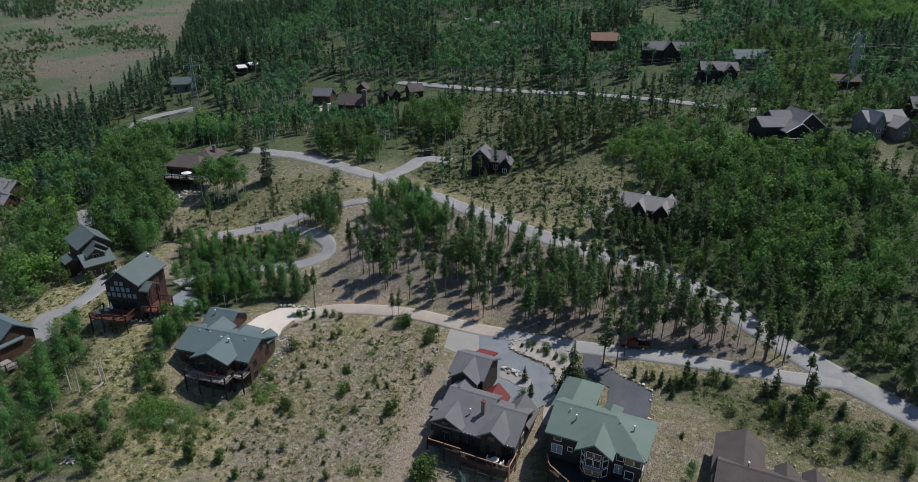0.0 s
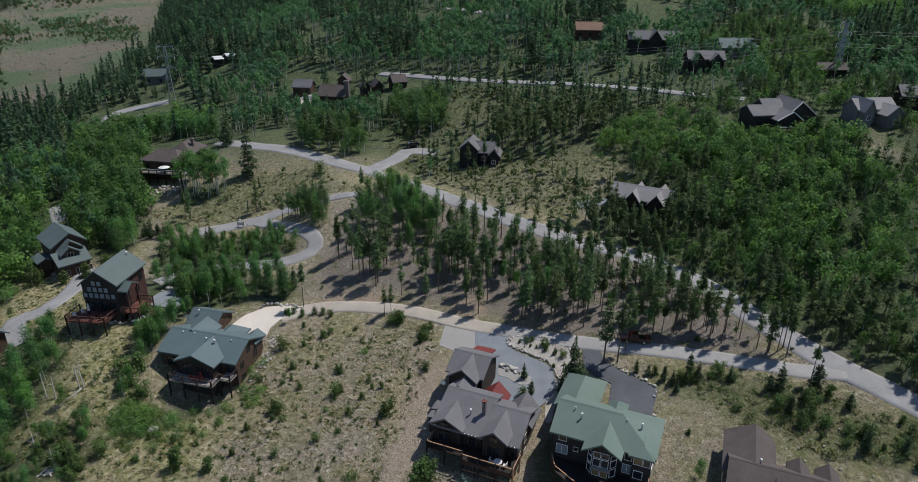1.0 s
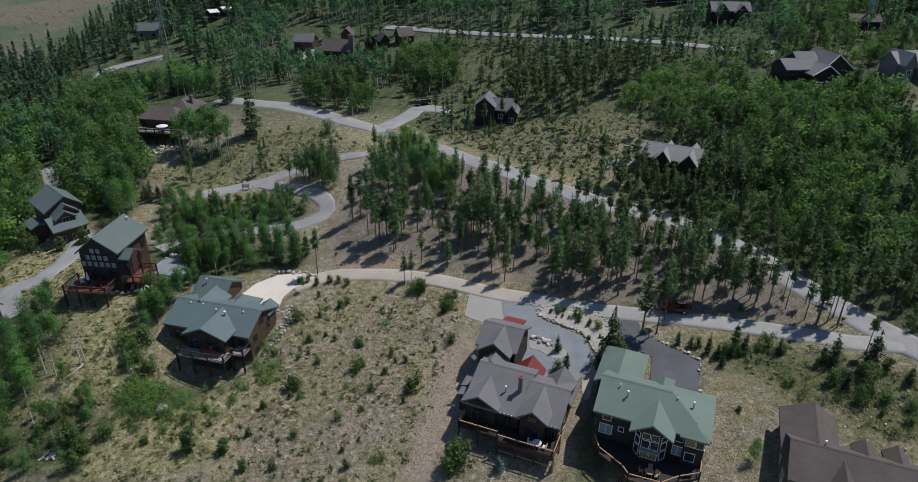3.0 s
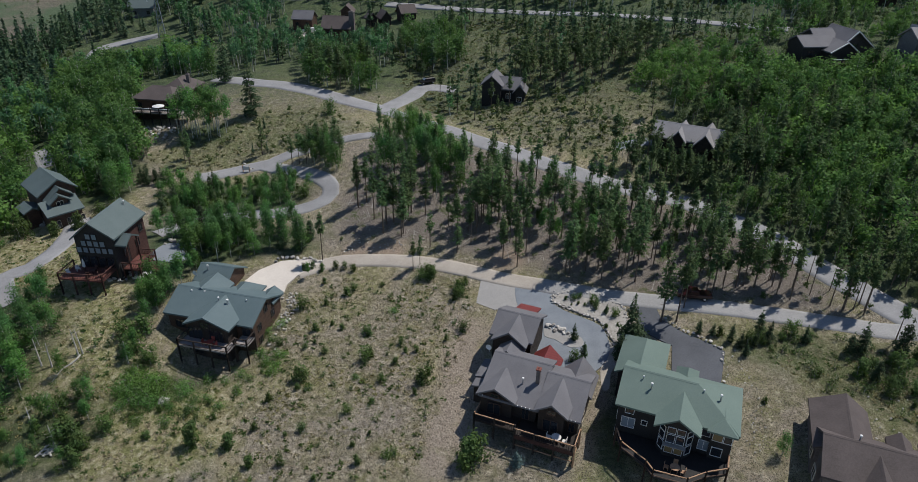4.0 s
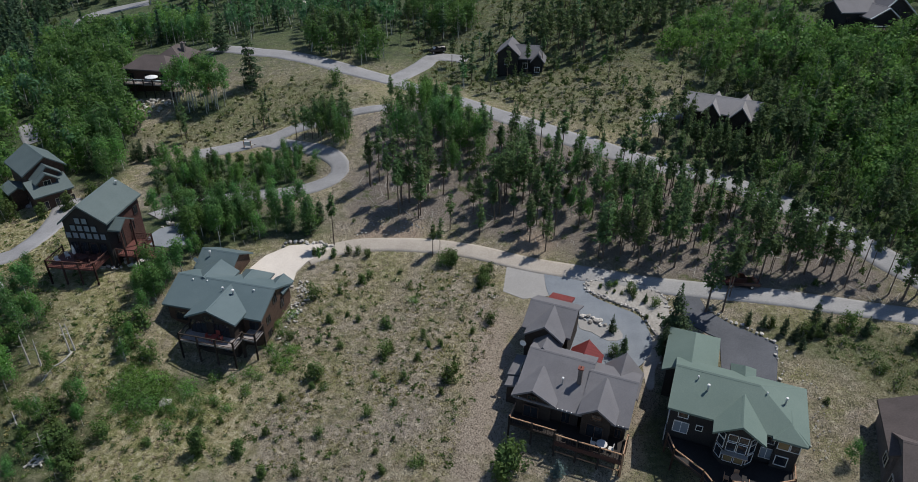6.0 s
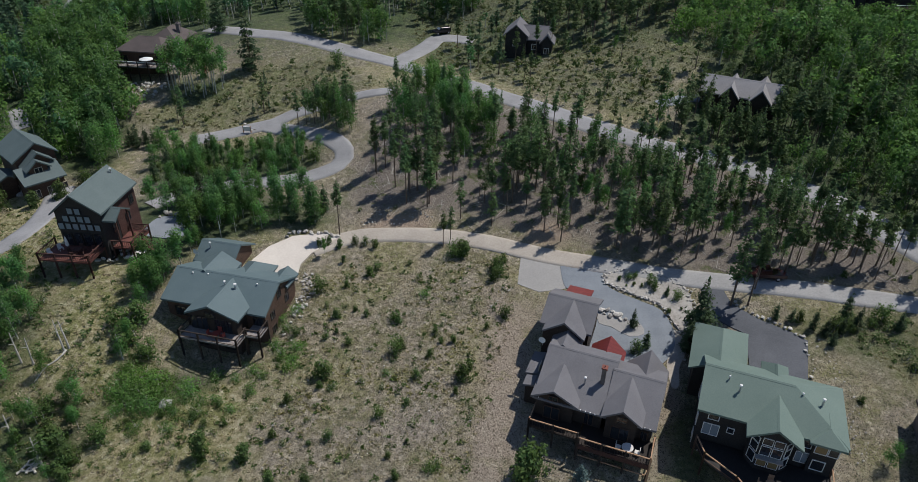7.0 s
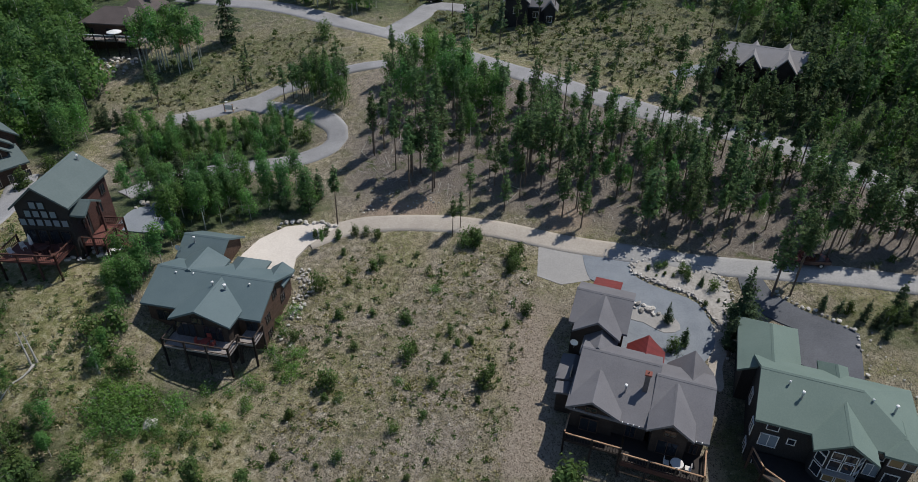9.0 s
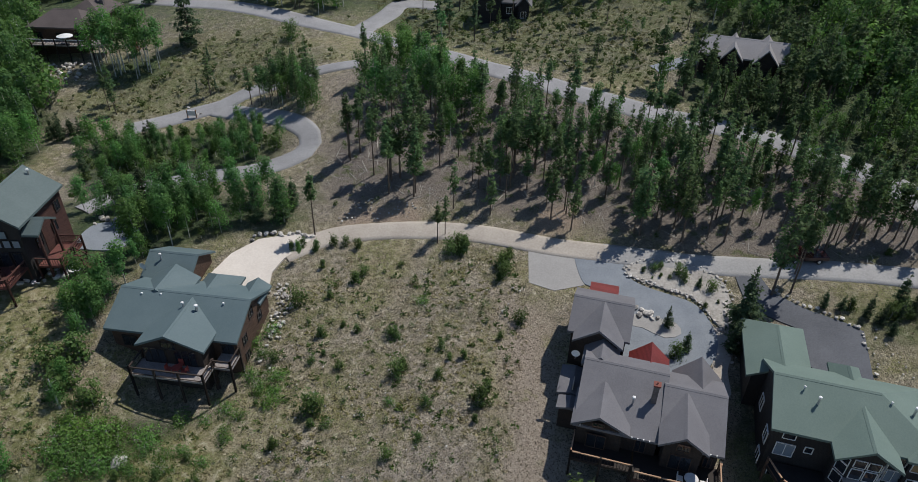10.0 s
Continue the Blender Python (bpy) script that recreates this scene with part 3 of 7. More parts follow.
field = mix_node(n_, l_, ramp_node(n_, l_, big_.outputs["Fac"], 0.50, 0.64), field, bare)
floor_ = mix_node(n_, l_, ramp_node(n_, l_, fine_.outputs["Fac"], 0.35, 0.68), (0.11, 0.094, 0.08), (0.285, 0.248, 0.218))
field = mix_node(n_, l_, ramp_node(n_, l_, clump_.outputs["Fac"], 0.50, 0.64), field, (0.60, 0.53, 0.41))
field = mix_node(n_, l_, ramp_node(n_, l_, clump_.outputs["Fac"], 0.45, 0.36), field, (0.10, 0.104, 0.052))
turf = mix_node(n_, l_, ramp_node(n_, l_, mid_.outputs["Fac"], 0.40, 0.60), (0.375, 0.325, 0.185), (0.235, 0.24, 0.09))
turf = mix_node(n_, l_, ramp_node(n_, l_, clump_.outputs["Fac"], 0.50, 0.64), turf, (0.52, 0.48, 0.32))
turf = mix_node(n_, l_, ramp_node(n_, l_, clump_.outputs["Fac"], 0.47, 0.38), turf, (0.15, 0.155, 0.058))
turf = mix_node(n_, l_, ramp_node(n_, l_, big_.outputs["Fac"], 0.55, 0.68), turf, dry)
field = mix_node(n_, l_, ramp_node(n_, l_, noise_node(n_, l_, 0.07, 4, 0.6, geo_).outputs["Fac"], 0.47, 0.60), field, turf)
under = mix_node(n_, l_, ramp_node(n_, l_, mid_.outputs["Fac"], 0.40, 0.62), (0.026, 0.05, 0.018), (0.072, 0.108, 0.038))
wide_ = noise_node(n_, l_, 0.02, 6, 0.65, geo_)
slope = mix_node(n_, l_, ramp_node(n_, l_, clump_.outputs["Fac"], 0.40, 0.60), (0.085, 0.078, 0.055), (0.20, 0.178, 0.13))
slope = mix_node(n_, l_, ramp_node(n_, l_, wide_.outputs["Fac"], 0.47, 0.56), slope, (0.075, 0.115, 0.055))
grain_ = n_.new("ShaderNodeTexVoronoi")
grain_.inputs["Scale"].default_value = 8.0
l_.new(geo_, grain_.inputs["Vector"])
tone_ = n_.new("ShaderNodeSeparateColor")
l_.new(grain_.outputs["Color"], tone_.inputs["Color"])
field = mix_node(n_, l_, ramp_node(n_, l_, tone_.outputs["Red"], 0.55, 1.0), field, (0.33, 0.275, 0.19))
field = mix_node(n_, l_, ramp_node(n_, l_, tone_.outputs["Green"], 0.62, 1.0), field, (0.09, 0.08, 0.053))
floor_ = mix_node(n_, l_, ramp_node(n_, l_, tone_.outputs["Red"], 0.6, 1.1), floor_, (0.30, 0.255, 0.21))
floor_ = mix_node(n_, l_, ramp_node(n_, l_, mid_.outputs["Fac"], 0.56, 0.66), floor_, (0.095, 0.11, 0.045))
cut_ = mix_node(n_, l_, ramp_node(n_, l_, fine_.outputs["Fac"], 0.35, 0.65), (0.25, 0.185, 0.135), (0.47, 0.37, 0.285))
colour_ = mix_node(n_, l_, attr("litter"), field, floor_)
under = mix_node(n_, l_, ramp_node(n_, l_, clump_.outputs["Fac"], 0.54, 0.66), under, (0.125, 0.15, 0.06))
colour_ = mix_node(n_, l_, attr("grassy"), colour_, turf)
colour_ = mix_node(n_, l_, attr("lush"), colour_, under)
colour_ = mix_node(n_, l_, attr("hill"), colour_, slope)
worn_ = mix_node(n_, l_, ramp_node(n_, l_, fine_.outputs["Fac"], 0.33, 0.66), (0.22, 0.18, 0.14), (0.56, 0.475, 0.38))
worn_ = mix_node(n_, l_, ramp_node(n_, l_, tone_.outputs["Green"], 0.7, 1.0), worn_, (0.10, 0.08, 0.055))
worn_ = mix_node(n_, l_, ramp_node(n_, l_, mid_.outputs["Fac"], 0.55, 0.68), worn_, field)
colour_ = mix_node(n_, l_, attr("strip"), colour_, worn_)
colour_ = mix_node(n_, l_, attr("cut"), colour_, cut_)
colour_ = mix_node(n_, l_, ramp_node(n_, l_, speck_.outputs["Fac"], 0.62, 0.70), colour_, (0.46, 0.42, 0.36))
l_.new(colour_, b_.inputs["Base Color"])
bump_ = n_.new("ShaderNodeBump")
bump_.inputs["Strength"].default_value, bump_.inputs["Distance"].default_value = 1.0, 0.35
both_ = n_.new("ShaderNodeMath")
l_.new(fine_.outputs["Fac"], both_.inputs[0]), l_.new(clump_.outputs["Fac"], both_.inputs[1])
l_.new(both_.outputs[0], bump_.inputs["Height"])
l_.new(bump_.outputs["Normal"], b_.inputs["Normal"])
ground_mesh.materials.clear()
ground_mesh.materials.append(SOIL)
tagged(new("ground", ground_mesh), "dry grassy hillside with sage and bare soil", "ground", kind="structure")


# ---- roads and paved areas ----
PAVED = []


def smooth_line(pts, step=1.5):
    p = np.array([pts[0]] + list(pts) + [pts[-1]], float)
    out = []
    for i in range(1, len(p) - 2):
        k = max(2, int(np.hypot(*(p[i + 1] - p[i])) / step))
        t = (np.arange(k) / k)[:, None]
        a, b, c, d = p[i - 1], p[i], p[i + 1], p[i + 2]
        out.append(0.5 * (2 * b + (c - a) * t + (2 * a - 5 * b + 4 * c - d) * t**2 + (3 * b - a - 3 * c + d) * t**3))
    return np.concatenate(out + [p[-2:-1]])


def road(name, pts, width, material, label, lift=0.14, kind="structure", shoulder=None):
    """A draped strip with real edges along a line in plan."""
    line = smooth_line(pts)
    PAVED.append((line, width / 2))
    d = np.gradient(line, axis=0)
    side = np.stack([d[:, 1], -d[:, 0]], 1) / np.maximum(np.hypot(*d.T), 1e-6)[:, None]
    wob = np.array([1 + 0.05 * noise.noise((a / 6, b / 6, 9)) for a, b in line])[:, None]
    across = np.linspace(-0.5, 0.5, 7)
    rows = [line + side * a * width * wob for a in across]
    mid_z = heights(line[:, 0], line[:, 1])
    verts, m = [], len(line)
    for a, r in zip(across, rows):
        z = np.maximum(heights(r[:, 0], r[:, 1]), 0) * 0 + heights(r[:, 0], r[:, 1]) + lift + 0.05 * (1 - (2 * a) ** 2)
        verts.append(np.column_stack([r, z]))
    for r, v in ((rows[0], verts[0]), (rows[-1], verts[6])):
        verts.append(np.column_stack([v[:, :2] + (v[:, :2] - line) * 0.08, v[:, 2] - lift - 0.35]))
    order = [7, 0, 1, 2, 3, 4, 5, 6, 8]
    verts = np.concatenate([verts[k] for k in order])
    i = np.arange(m - 1)
    faces = np.concatenate([np.stack([k * m + i, k * m + i + 1, (k + 1) * m + i + 1, (k + 1) * m + i], 1) for k in range(8)])
    return tagged(new(name, fast_mesh(name, verts, faces, material, smooth=True)), label, "road", kind=kind)


def pad(name, poly, material, label, lift=0.17, rounded=True):
    """A paved patch of any outline, draped over the ground, with an edge."""
    ring = smooth_line(list(poly) + [poly[0]], 1.0)[:-1]
    if not rounded:
        q = np.array(list(poly) + [poly[0]], float)
        ring = np.concatenate([q[k] + (q[k + 1] - q[k]) * (np.arange(8) / 8)[:, None] for k in range(len(poly))])
    PAVED.append((ring, 0.8))
    bm = bmesh.new()
    bm.faces.new([bm.verts.new((a, b, 0)) for a, b in ring])
    bmesh.ops.triangulate(bm, faces=bm.faces[:])
    for axis, lo, hi in ((0, ring[:, 0].min(), ring[:, 0].max()), (1, ring[:, 1].min(), ring[:, 1].max())):
        for c in np.arange(lo + 0.7, hi, 1.5):
            co, no = Vector((0, 0, 0)), Vector((0, 0, 0))
            co[axis], no[axis] = c, 1.0
            bmesh.ops.bisect_plane(bm, geom=bm.verts[:] + bm.edges[:] + bm.faces[:], plane_co=co, plane_no=no)
    edges = [e for e in bm.edges if e.is_boundary]
    made = bmesh.ops.extrude_edge_only(bm, edges=edges)["geom"]
    low = {v for v in made if isinstance(v, bmesh.types.BMVert)}
    for v in bm.verts:
        v.co.z = ground_at(v.co.x, v.co.y) + (-0.4 if v in low else lift)
    bmesh.ops.recalc_face_normals(bm, faces=bm.faces)
    me = bpy.data.meshes.new(name)
    bm.to_mesh(me)
    bm.free()
    me.materials.append(material)
    return tagged(new(name, me), label, "pavement", kind="structure")


road("road", [(96.0, 62.0), (84.0, 74.0), (76.2, 83.4), (72.1, 88.7), (68.5, 93.5), (63.7, 99.9), (59.4, 107.0), (56.1, 112.7), (53.5, 118.1), (49.6, 124.5), (45.9, 128.5), (41.0, 134.2), (34.0, 138.6), (27.1, 141.2), (20.1, 145.5), (13.5, 149.7), (8.0, 154.8), (0.8, 161.2), (-5.5, 168.7), (-13.9, 177.3), (-22.1, 185.1), (-30.4, 189.9), (-40.0, 195.3), (-52.1, 201.7), (-58.4, 204.6), (-72.6, 214.4)], 5.1, ASPHALT, "worn pale grey asphalt road through the woods")
road("road", [(-130.4, 262.2), (-132.1, 272.6), (-125.8, 278.3), (-113.8, 283.1)], 5, ASPHALT, "pale grey road bending behind the aspens", 0.3)
road("road", [(-26.7, 286.6), (-11.5, 278.2), (2.8, 269.8), (25.1, 257.9), (45.5, 246.9), (63.5, 233.3), (71.5, 226.3), (80.5, 218.1), (92.3, 209.6)], 3.7, ASPHALT, "pale grey road across the upper slope", 0.3)
road("road", [(0.1, 356.8), (14.5, 344.8), (30.7, 332.0)], 4, ASPHALT, "pale grey road high in the woods", 0.3)
road("road", [(-22.2, 164.9), (-28.5, 165.7), (-36.4, 165.9), (-43.5, 165.9), (-47.1, 164.1), (-53.0, 162.9), (-63.3, 159.1)], 3.9, ASPHALT, "pale grey asphalt side road")
road("road", [(-48.4, 163.1), (-42.7, 158.9), (-35.2, 152.1), (-30.9, 145.8), (-31.8, 141.5), (-38.1, 139.1), (-46.3, 139.0), (-55.2, 137.5), (-62.0, 131.1)], 3.6, ASPHALT, "curving pale grey asphalt lane")
road("road", [(-33.7, 119.2), (-27.0, 122.1), (-17.2, 121.8), (-7.4, 119.6), (2.1, 115.7), (9.0, 113.4)], 3.1, DIRT, "sandy gravel track along the pines")
road("road", [(8.1, 113.6), (13.4, 111.8), (19.9, 109.5), (28.3, 107.2), (36.4, 105.1), (44.2, 102.5), (53.3, 99.3), (58.6, 97.3), (62.5, 96.6), (65.6, 96.0)], 3.3, GREY_TRACK, "grey worn track past the two houses")
road("road", [(-81.7, 141.8), (-80.0, 130.3), (-82.4, 122.7), (-86.1, 120.8), (-80.1, 111.2)], 4.4, ASPHALT, "grey driveway beside the tall house")
road("road", [(-106.0, 175.8), (-99.9, 166.7)], 3.6, ASPHALT, "grey driveway among trees")
road("road", [(74.4, 197.0), (75.8, 192.2), (78.5, 185.3)], 4.0, ASPHALT, "grey driveway below the dark house", 0.3)
road("road", [(-21.4, 186.8), (-15.3, 196.7), (-11.2, 203.4), (-2.9, 201.4)], 4.5, ASPHALT, "grey driveway with a parked car")
road("road", [(43.8, 160.0), (38.5, 160.0), (31.1, 157.0)], 2.6, BLUE_ASPHALT, "grey driveway to the pale-roofed house")
pad("pavement", [(-42.5, 115.9), (-40.4, 119.6), (-37.1, 122.3), (-32.5, 123.0), (-29.4, 122.4), (-31.6, 120.2), (-33.7, 118.2), (-35.0, 115.9), (-35.2, 113.6), (-39.3, 112.6), (-42.0, 113.6)], PALE_GRAVEL, "pale gravel parking place beside the house", 0.2, False)
pad("pavement", [(-1.2, 117.0), (4.6, 115.6), (4.3, 108.7), (0.3, 108.4), (-2.6, 110.2)], CONCRETE, "pale concrete apron beside the drive", 0.05, False)
pad("pavement", [(4.4, 115.4), (10.6, 113.6), (10.3, 110.6), (10.2, 108.9), (11.9, 107.0), (14.7, 105.0), (16.8, 103.1), (17.4, 99.6), (16.8, 96.9), (15.1, 94.6), (12.6, 93.2), (9.2, 93.6), (5.6, 96.5), (5.7, 101.2), (7.4, 106.9), (4.3, 108.9)], BLUE_ASPHALT, "blue-grey asphalt drive curving round a rock bed", 0.1)
pad("pavement", [(17.3, 99.8), (18.6, 98.4), (18.0, 95.8), (16.2, 93.1), (15.4, 90.4), (14.4, 90.2), (15.0, 94.4), (16.9, 97.0)], DIRT, "pale trodden gravel at the end of the drive", 0.06)
pad("pavement", [(7.8, 103.5), (9.5, 102.9), (11.7, 101.9), (13.3, 100.9), (13.3, 99.2), (11.2, 99.0), (9.2, 100.9), (7.7, 101.7)], CONCRETE, "pale kerbed island with a small spruce", 0.15)
pad("pavement", [(23.4, 106.6), (26.4, 106.4), (26.7, 103.2), (29.4, 99.9), (32.6, 97.2), (33.9, 95.6), (31.0, 89.2), (27.7, 89.4), (25.0, 92.6), (26.6, 97.7), (25.4, 98.8), (23.6, 100.7), (22.9, 103.2)], BLACK_ASPHALT, "dark asphalt driveway beside the green-roofed house", 0.12, False)



# ---- houses ----
def part(name, me, parent, label="", local=None):
    ob = new(name, me)
    ob.parent = parent
    if local is not None:
        ob.matrix_basis = local
    return tagged(ob, label) if label else ob


def poly_mesh(name, verts, faces, material, bevel=0.0):
    me = bpy.data.meshes.new(name)
    me.from_pydata([tuple(v) for v in verts], [], faces)
    me.materials.append(material)
    bm = bmesh.new()
    bm.from_mesh(me)
    bmesh.ops.remove_doubles(bm, verts=bm.verts, dist=0.0005)
    if bevel:
        bmesh.ops.bevel(bm, geom=bm.edges[:], offset=bevel, segments=1, affect="EDGES")
    bmesh.ops.recalc_face_normals(bm, faces=bm.faces)
    bm.to_mesh(me)
    bm.free()
    me.update()
    return me


def box_mesh(name, boxes, material):
    """One mesh of boxes (x0, x1, y0, y1, z0, z1)."""
    v, f = [], []
    for x0, x1, y0, y1, z0, z1 in boxes:
        k = len(v)
        v += [(x, y, z) for z in (z0, z1) for x, y in ((x0, y0), (x1, y0), (x1, y1), (x0, y1))]
        f += [tuple(k + i for i in q) for q in ((3, 2, 1, 0), (4, 5, 6, 7), (0, 1, 5, 4), (1, 2, 6, 5), (2, 3, 7, 6), (3, 0, 4, 7))]
    me = bpy.data.meshes.new(name)
    me.from_pydata(v, [], f)
    me.materials.append(material)
    me.update()
    return me


def beam_mesh(name, ends, size, material):
    """One mesh of square bars between pairs of points."""
    v, f = [], []
    for a, b in ends:
        a, b = Vector(a), Vector(b)
        q = (b - a).to_track_quat("Z", "Y").to_matrix()
        k, s = len(v), size / 2
        for c in (a, b):
            v += [tuple(c + q @ Vector((x, y, 0))) for x, y in ((-s, -s), (s, -s), (s, s), (-s, s))]
        f += [tuple(k + i for i in r) for r in ((3, 2, 1, 0), (4, 5, 6, 7), (0, 1, 5, 4), (1, 2, 6, 5), (2, 3, 7, 6), (3, 0, 4, 7))]
    me = bpy.data.meshes.new(name)
    me.from_pydata(v, [], f)
    me.materials.append(material)
    me.update()
    return me


def tube_mesh(name, pts, radii, material, sides=8):
    v, f = [], []
    for i, (p, r) in enumerate(zip(pts, radii)):
        d = Vector(pts[min(i + 1, len(pts) - 1)]) - Vector(pts[max(i - 1, 0)])
        q = d.to_track_quat("Z", "Y").to_matrix()
        v += [tuple(Vector(p) + q @ Vector((r * math.cos(a), r * math.sin(a), 0))) for a in (6.2832 * k / sides for k in range(sides))]
    for i in range(len(pts) - 1):
        f += [(i * sides + k, i * sides + (k + 1) % sides, (i + 1) * sides + (k + 1) % sides, (i + 1) * sides + k) for k in range(sides)]
    f += [tuple(range(sides))[::-1], tuple(range((len(pts) - 1) * sides, len(pts) * sides))]
    me = bpy.data.meshes.new(name)
    me.from_pydata(v, [], f)
    me.materials.append(material)
    me.update()
    return me


FOOTPRINTS = []


def house(x, y, base, yaw, label, reach=9.0, name="house"):
    """The base of a house; its parts are given in its own frame, with heights above sea as the ground's."""
    h = tagged(new(name), label, "house")
    h.matrix_world = pose(x, y, base, 0, 0, yaw)
    h["base"] = base
    FOOTPRINTS.append((x, y, reach))
    return h


def wing(h, u0, u1, v0, v1, eave, ridge, floor, along, wall, roof, at=None, eave1=None, hip=(0, 0), over=0.6, thick=0.28, walls=True):
    """A wing under a pitched roof: the roof's outline, its eave and ridge heights, the ridge along "u" or "v".
    at: the ridge's place across; eave1: the far eave's height; hip: how far each end of the ridge is drawn in."""
    b = h["base"]
    swap = along == "v"
    if swap:
        u0, u1, v0, v1 = v0, v1, u0, u1
    m = (v0 + v1) / 2 if at is None else at
    e1 = eave if eave1 is None else eave1
    put = (lambda u, v, z: (v, u, z - b)) if swap else (lambda u, v, z: (u, v, z - b))
    ra, rb = u0 + hip[0], u1 - hip[1]
    top = [put(u0, v0, eave), put(u1, v0, eave), put(u1, v1, e1), put(u0, v1, e1), put(ra, m, ridge), put(rb, m, ridge)]
    low = [(x, y, z - thick) for x, y, z in top]
    faces = [(0, 1, 5, 4), (2, 3, 4, 5), (6, 10, 11, 7), (8, 11, 10, 9), (0, 6, 7, 1), (2, 8, 9, 3)]
    for (p, q, r), drawn in (((3, 0, 4), hip[0]), ((1, 2, 5), hip[1])):
        if drawn:
            faces += [(p, q, r), (p + 6, r + 6, q + 6), (p, p + 6, q + 6, q)]
        else:
            faces += [(p, r, r + 6, p + 6), (r, q, q + 6, r + 6)]
    roof_ob = part("roof", poly_mesh("roof", top + low, faces, roof), h)
    # ridge cap, a little proud
    dz = 0.03
    cap = [(ra, m - 0.22, ridge - 0.22 * (ridge - eave) / max(m - v0, 0.1)), (ra, m, ridge), (ra, m + 0.22, ridge - 0.22 * (ridge - e1) / max(v1 - m, 0.1))]
    cv = [put(u, v, z + dz) for u, v, z in cap] + [put(rb, v, z + dz) for u, v, z in cap] + [put(u, v, z - 0.02) for u, v, z in cap] + [put(rb, v, z - 0.02) for u, v, z in cap]
    part("ridge_cap", poly_mesh("ridge_cap", cv, [(0, 1, 4, 3), (1, 2, 5, 4), (0, 3, 9, 6), (2, 8, 11, 5), (0, 6, 7, 1), (1, 7, 8, 2), (3, 4, 10, 9), (4, 5, 11, 10)], roof), roof_ob)
    if walls:
        w0, w1 = v0 + over, v1 - over
        za = eave + (ridge - eave) * over / max(m - v0, 0.1) - thick
        zb = e1 + (ridge - e1) * over / max(v1 - m, 0.1) - thick
        if hip[0] or hip[1]:
            za, zb = min(za, zb), min(za, zb)
        ea, eb = u0 + (over if hip[0] else over * 0.7), u1 - (over if hip[1] else over * 0.7)
        ends = []
        for u, drawn in ((ea, hip[0]), (eb, hip[1])):
            peak = ridge - thick - 0.02 if not drawn else max(za, zb) - 0.03
            ends.append([put(u, w0, floor), put(u, w1, floor), put(u, w1, zb), put(u, m, peak), put(u, w0, za)])
        part("wall", poly_mesh("wall", ends[0] + ends[1], [(0, 1, 2, 3, 4), (9, 8, 7, 6, 5), (0, 5, 6, 1), (1, 6, 7, 2), (2, 7, 8, 3), (3, 8, 9, 4), (4, 9, 5, 0)], wall), h)
    return roof_ob


def window(h, side, plane, a, z, w, tall, frame=None, glass=None, cols=2, rows=1, name="window"):
    """A framed window on the wall side "s", "n", "e" or "w" that lies at plane: its middle along the wall, its sill's height."""
    frame, glass = frame or WHITE_PAINT, glass or GLASS
    t, d = 0.07, 0.09
    bars = [(-w / 2 - t, w / 2 + t, -t, 0), (-w / 2 - t, w / 2 + t, tall, tall + t), (-w / 2 - t, -w / 2, 0, tall), (w / 2, w / 2 + t, 0, tall)]
    bars += [(-w / 2 + w * k / cols - 0.03, -w / 2 + w * k / cols + 0.03, 0, tall) for k in range(1, cols)]
    bars += [(-w / 2, w / 2, tall * k / rows - 0.03, tall * k / rows + 0.03) for k in range(1, rows)]
    turn = {"s": 0, "e": 90, "n": 180, "w": -90}[side]
    x, y = {"s": (a, plane), "n": (a, plane), "e": (plane, a), "w": (plane, a)}[side]
    me = box_mesh("window_frame", [(p, q, -d, 0.02, r, s) for p, q, r, s in bars], frame)
    win = part(name, me, h, local=pose(x, y, z - h["base"], 0, 0, turn))
    for i in range(cols):
        p, q = -w / 2 + w * i / cols, -w / 2 + w * (i + 1) / cols
        part("pane", box_mesh("pane", [(p + 0.02, q - 0.02, -0.045, -0.02, 0.01, tall - 0.01)], glass), win)
    return win


def window_at(h, x, y, z, turn, w, tall, frame=None, glass=None, cols=1):
    """A framed window in a wall at any turn; 0 faces the valley."""
    frame, glass = frame or WHITE_PAINT, glass or GLASS
    t = 0.055
    bars = [(-w / 2 - t, w / 2 + t, -t, 0), (-w / 2 - t, w / 2 + t, tall, tall + t), (-w / 2 - t, -w / 2, 0, tall), (w / 2, w / 2 + t, 0, tall)]
    bars += [(-w / 2 + w * k / cols - 0.03, -w / 2 + w * k / cols + 0.03, 0, tall) for k in range(1, cols)]
    win = part("window", box_mesh("window_frame", [(p, q, -0.09, 0.02, r, s) for p, q, r, s in bars], frame), h, local=pose(x, y, z - h["base"], 0, 0, turn))
    for i in range(cols):
        p, q = -w / 2 + w * i / cols, -w / 2 + w * (i + 1) / cols
        part("pane", box_mesh("pane", [(p + 0.02, q - 0.02, -0.045, -0.02, 0.01, tall - 0.01)], glass), win)
    return win


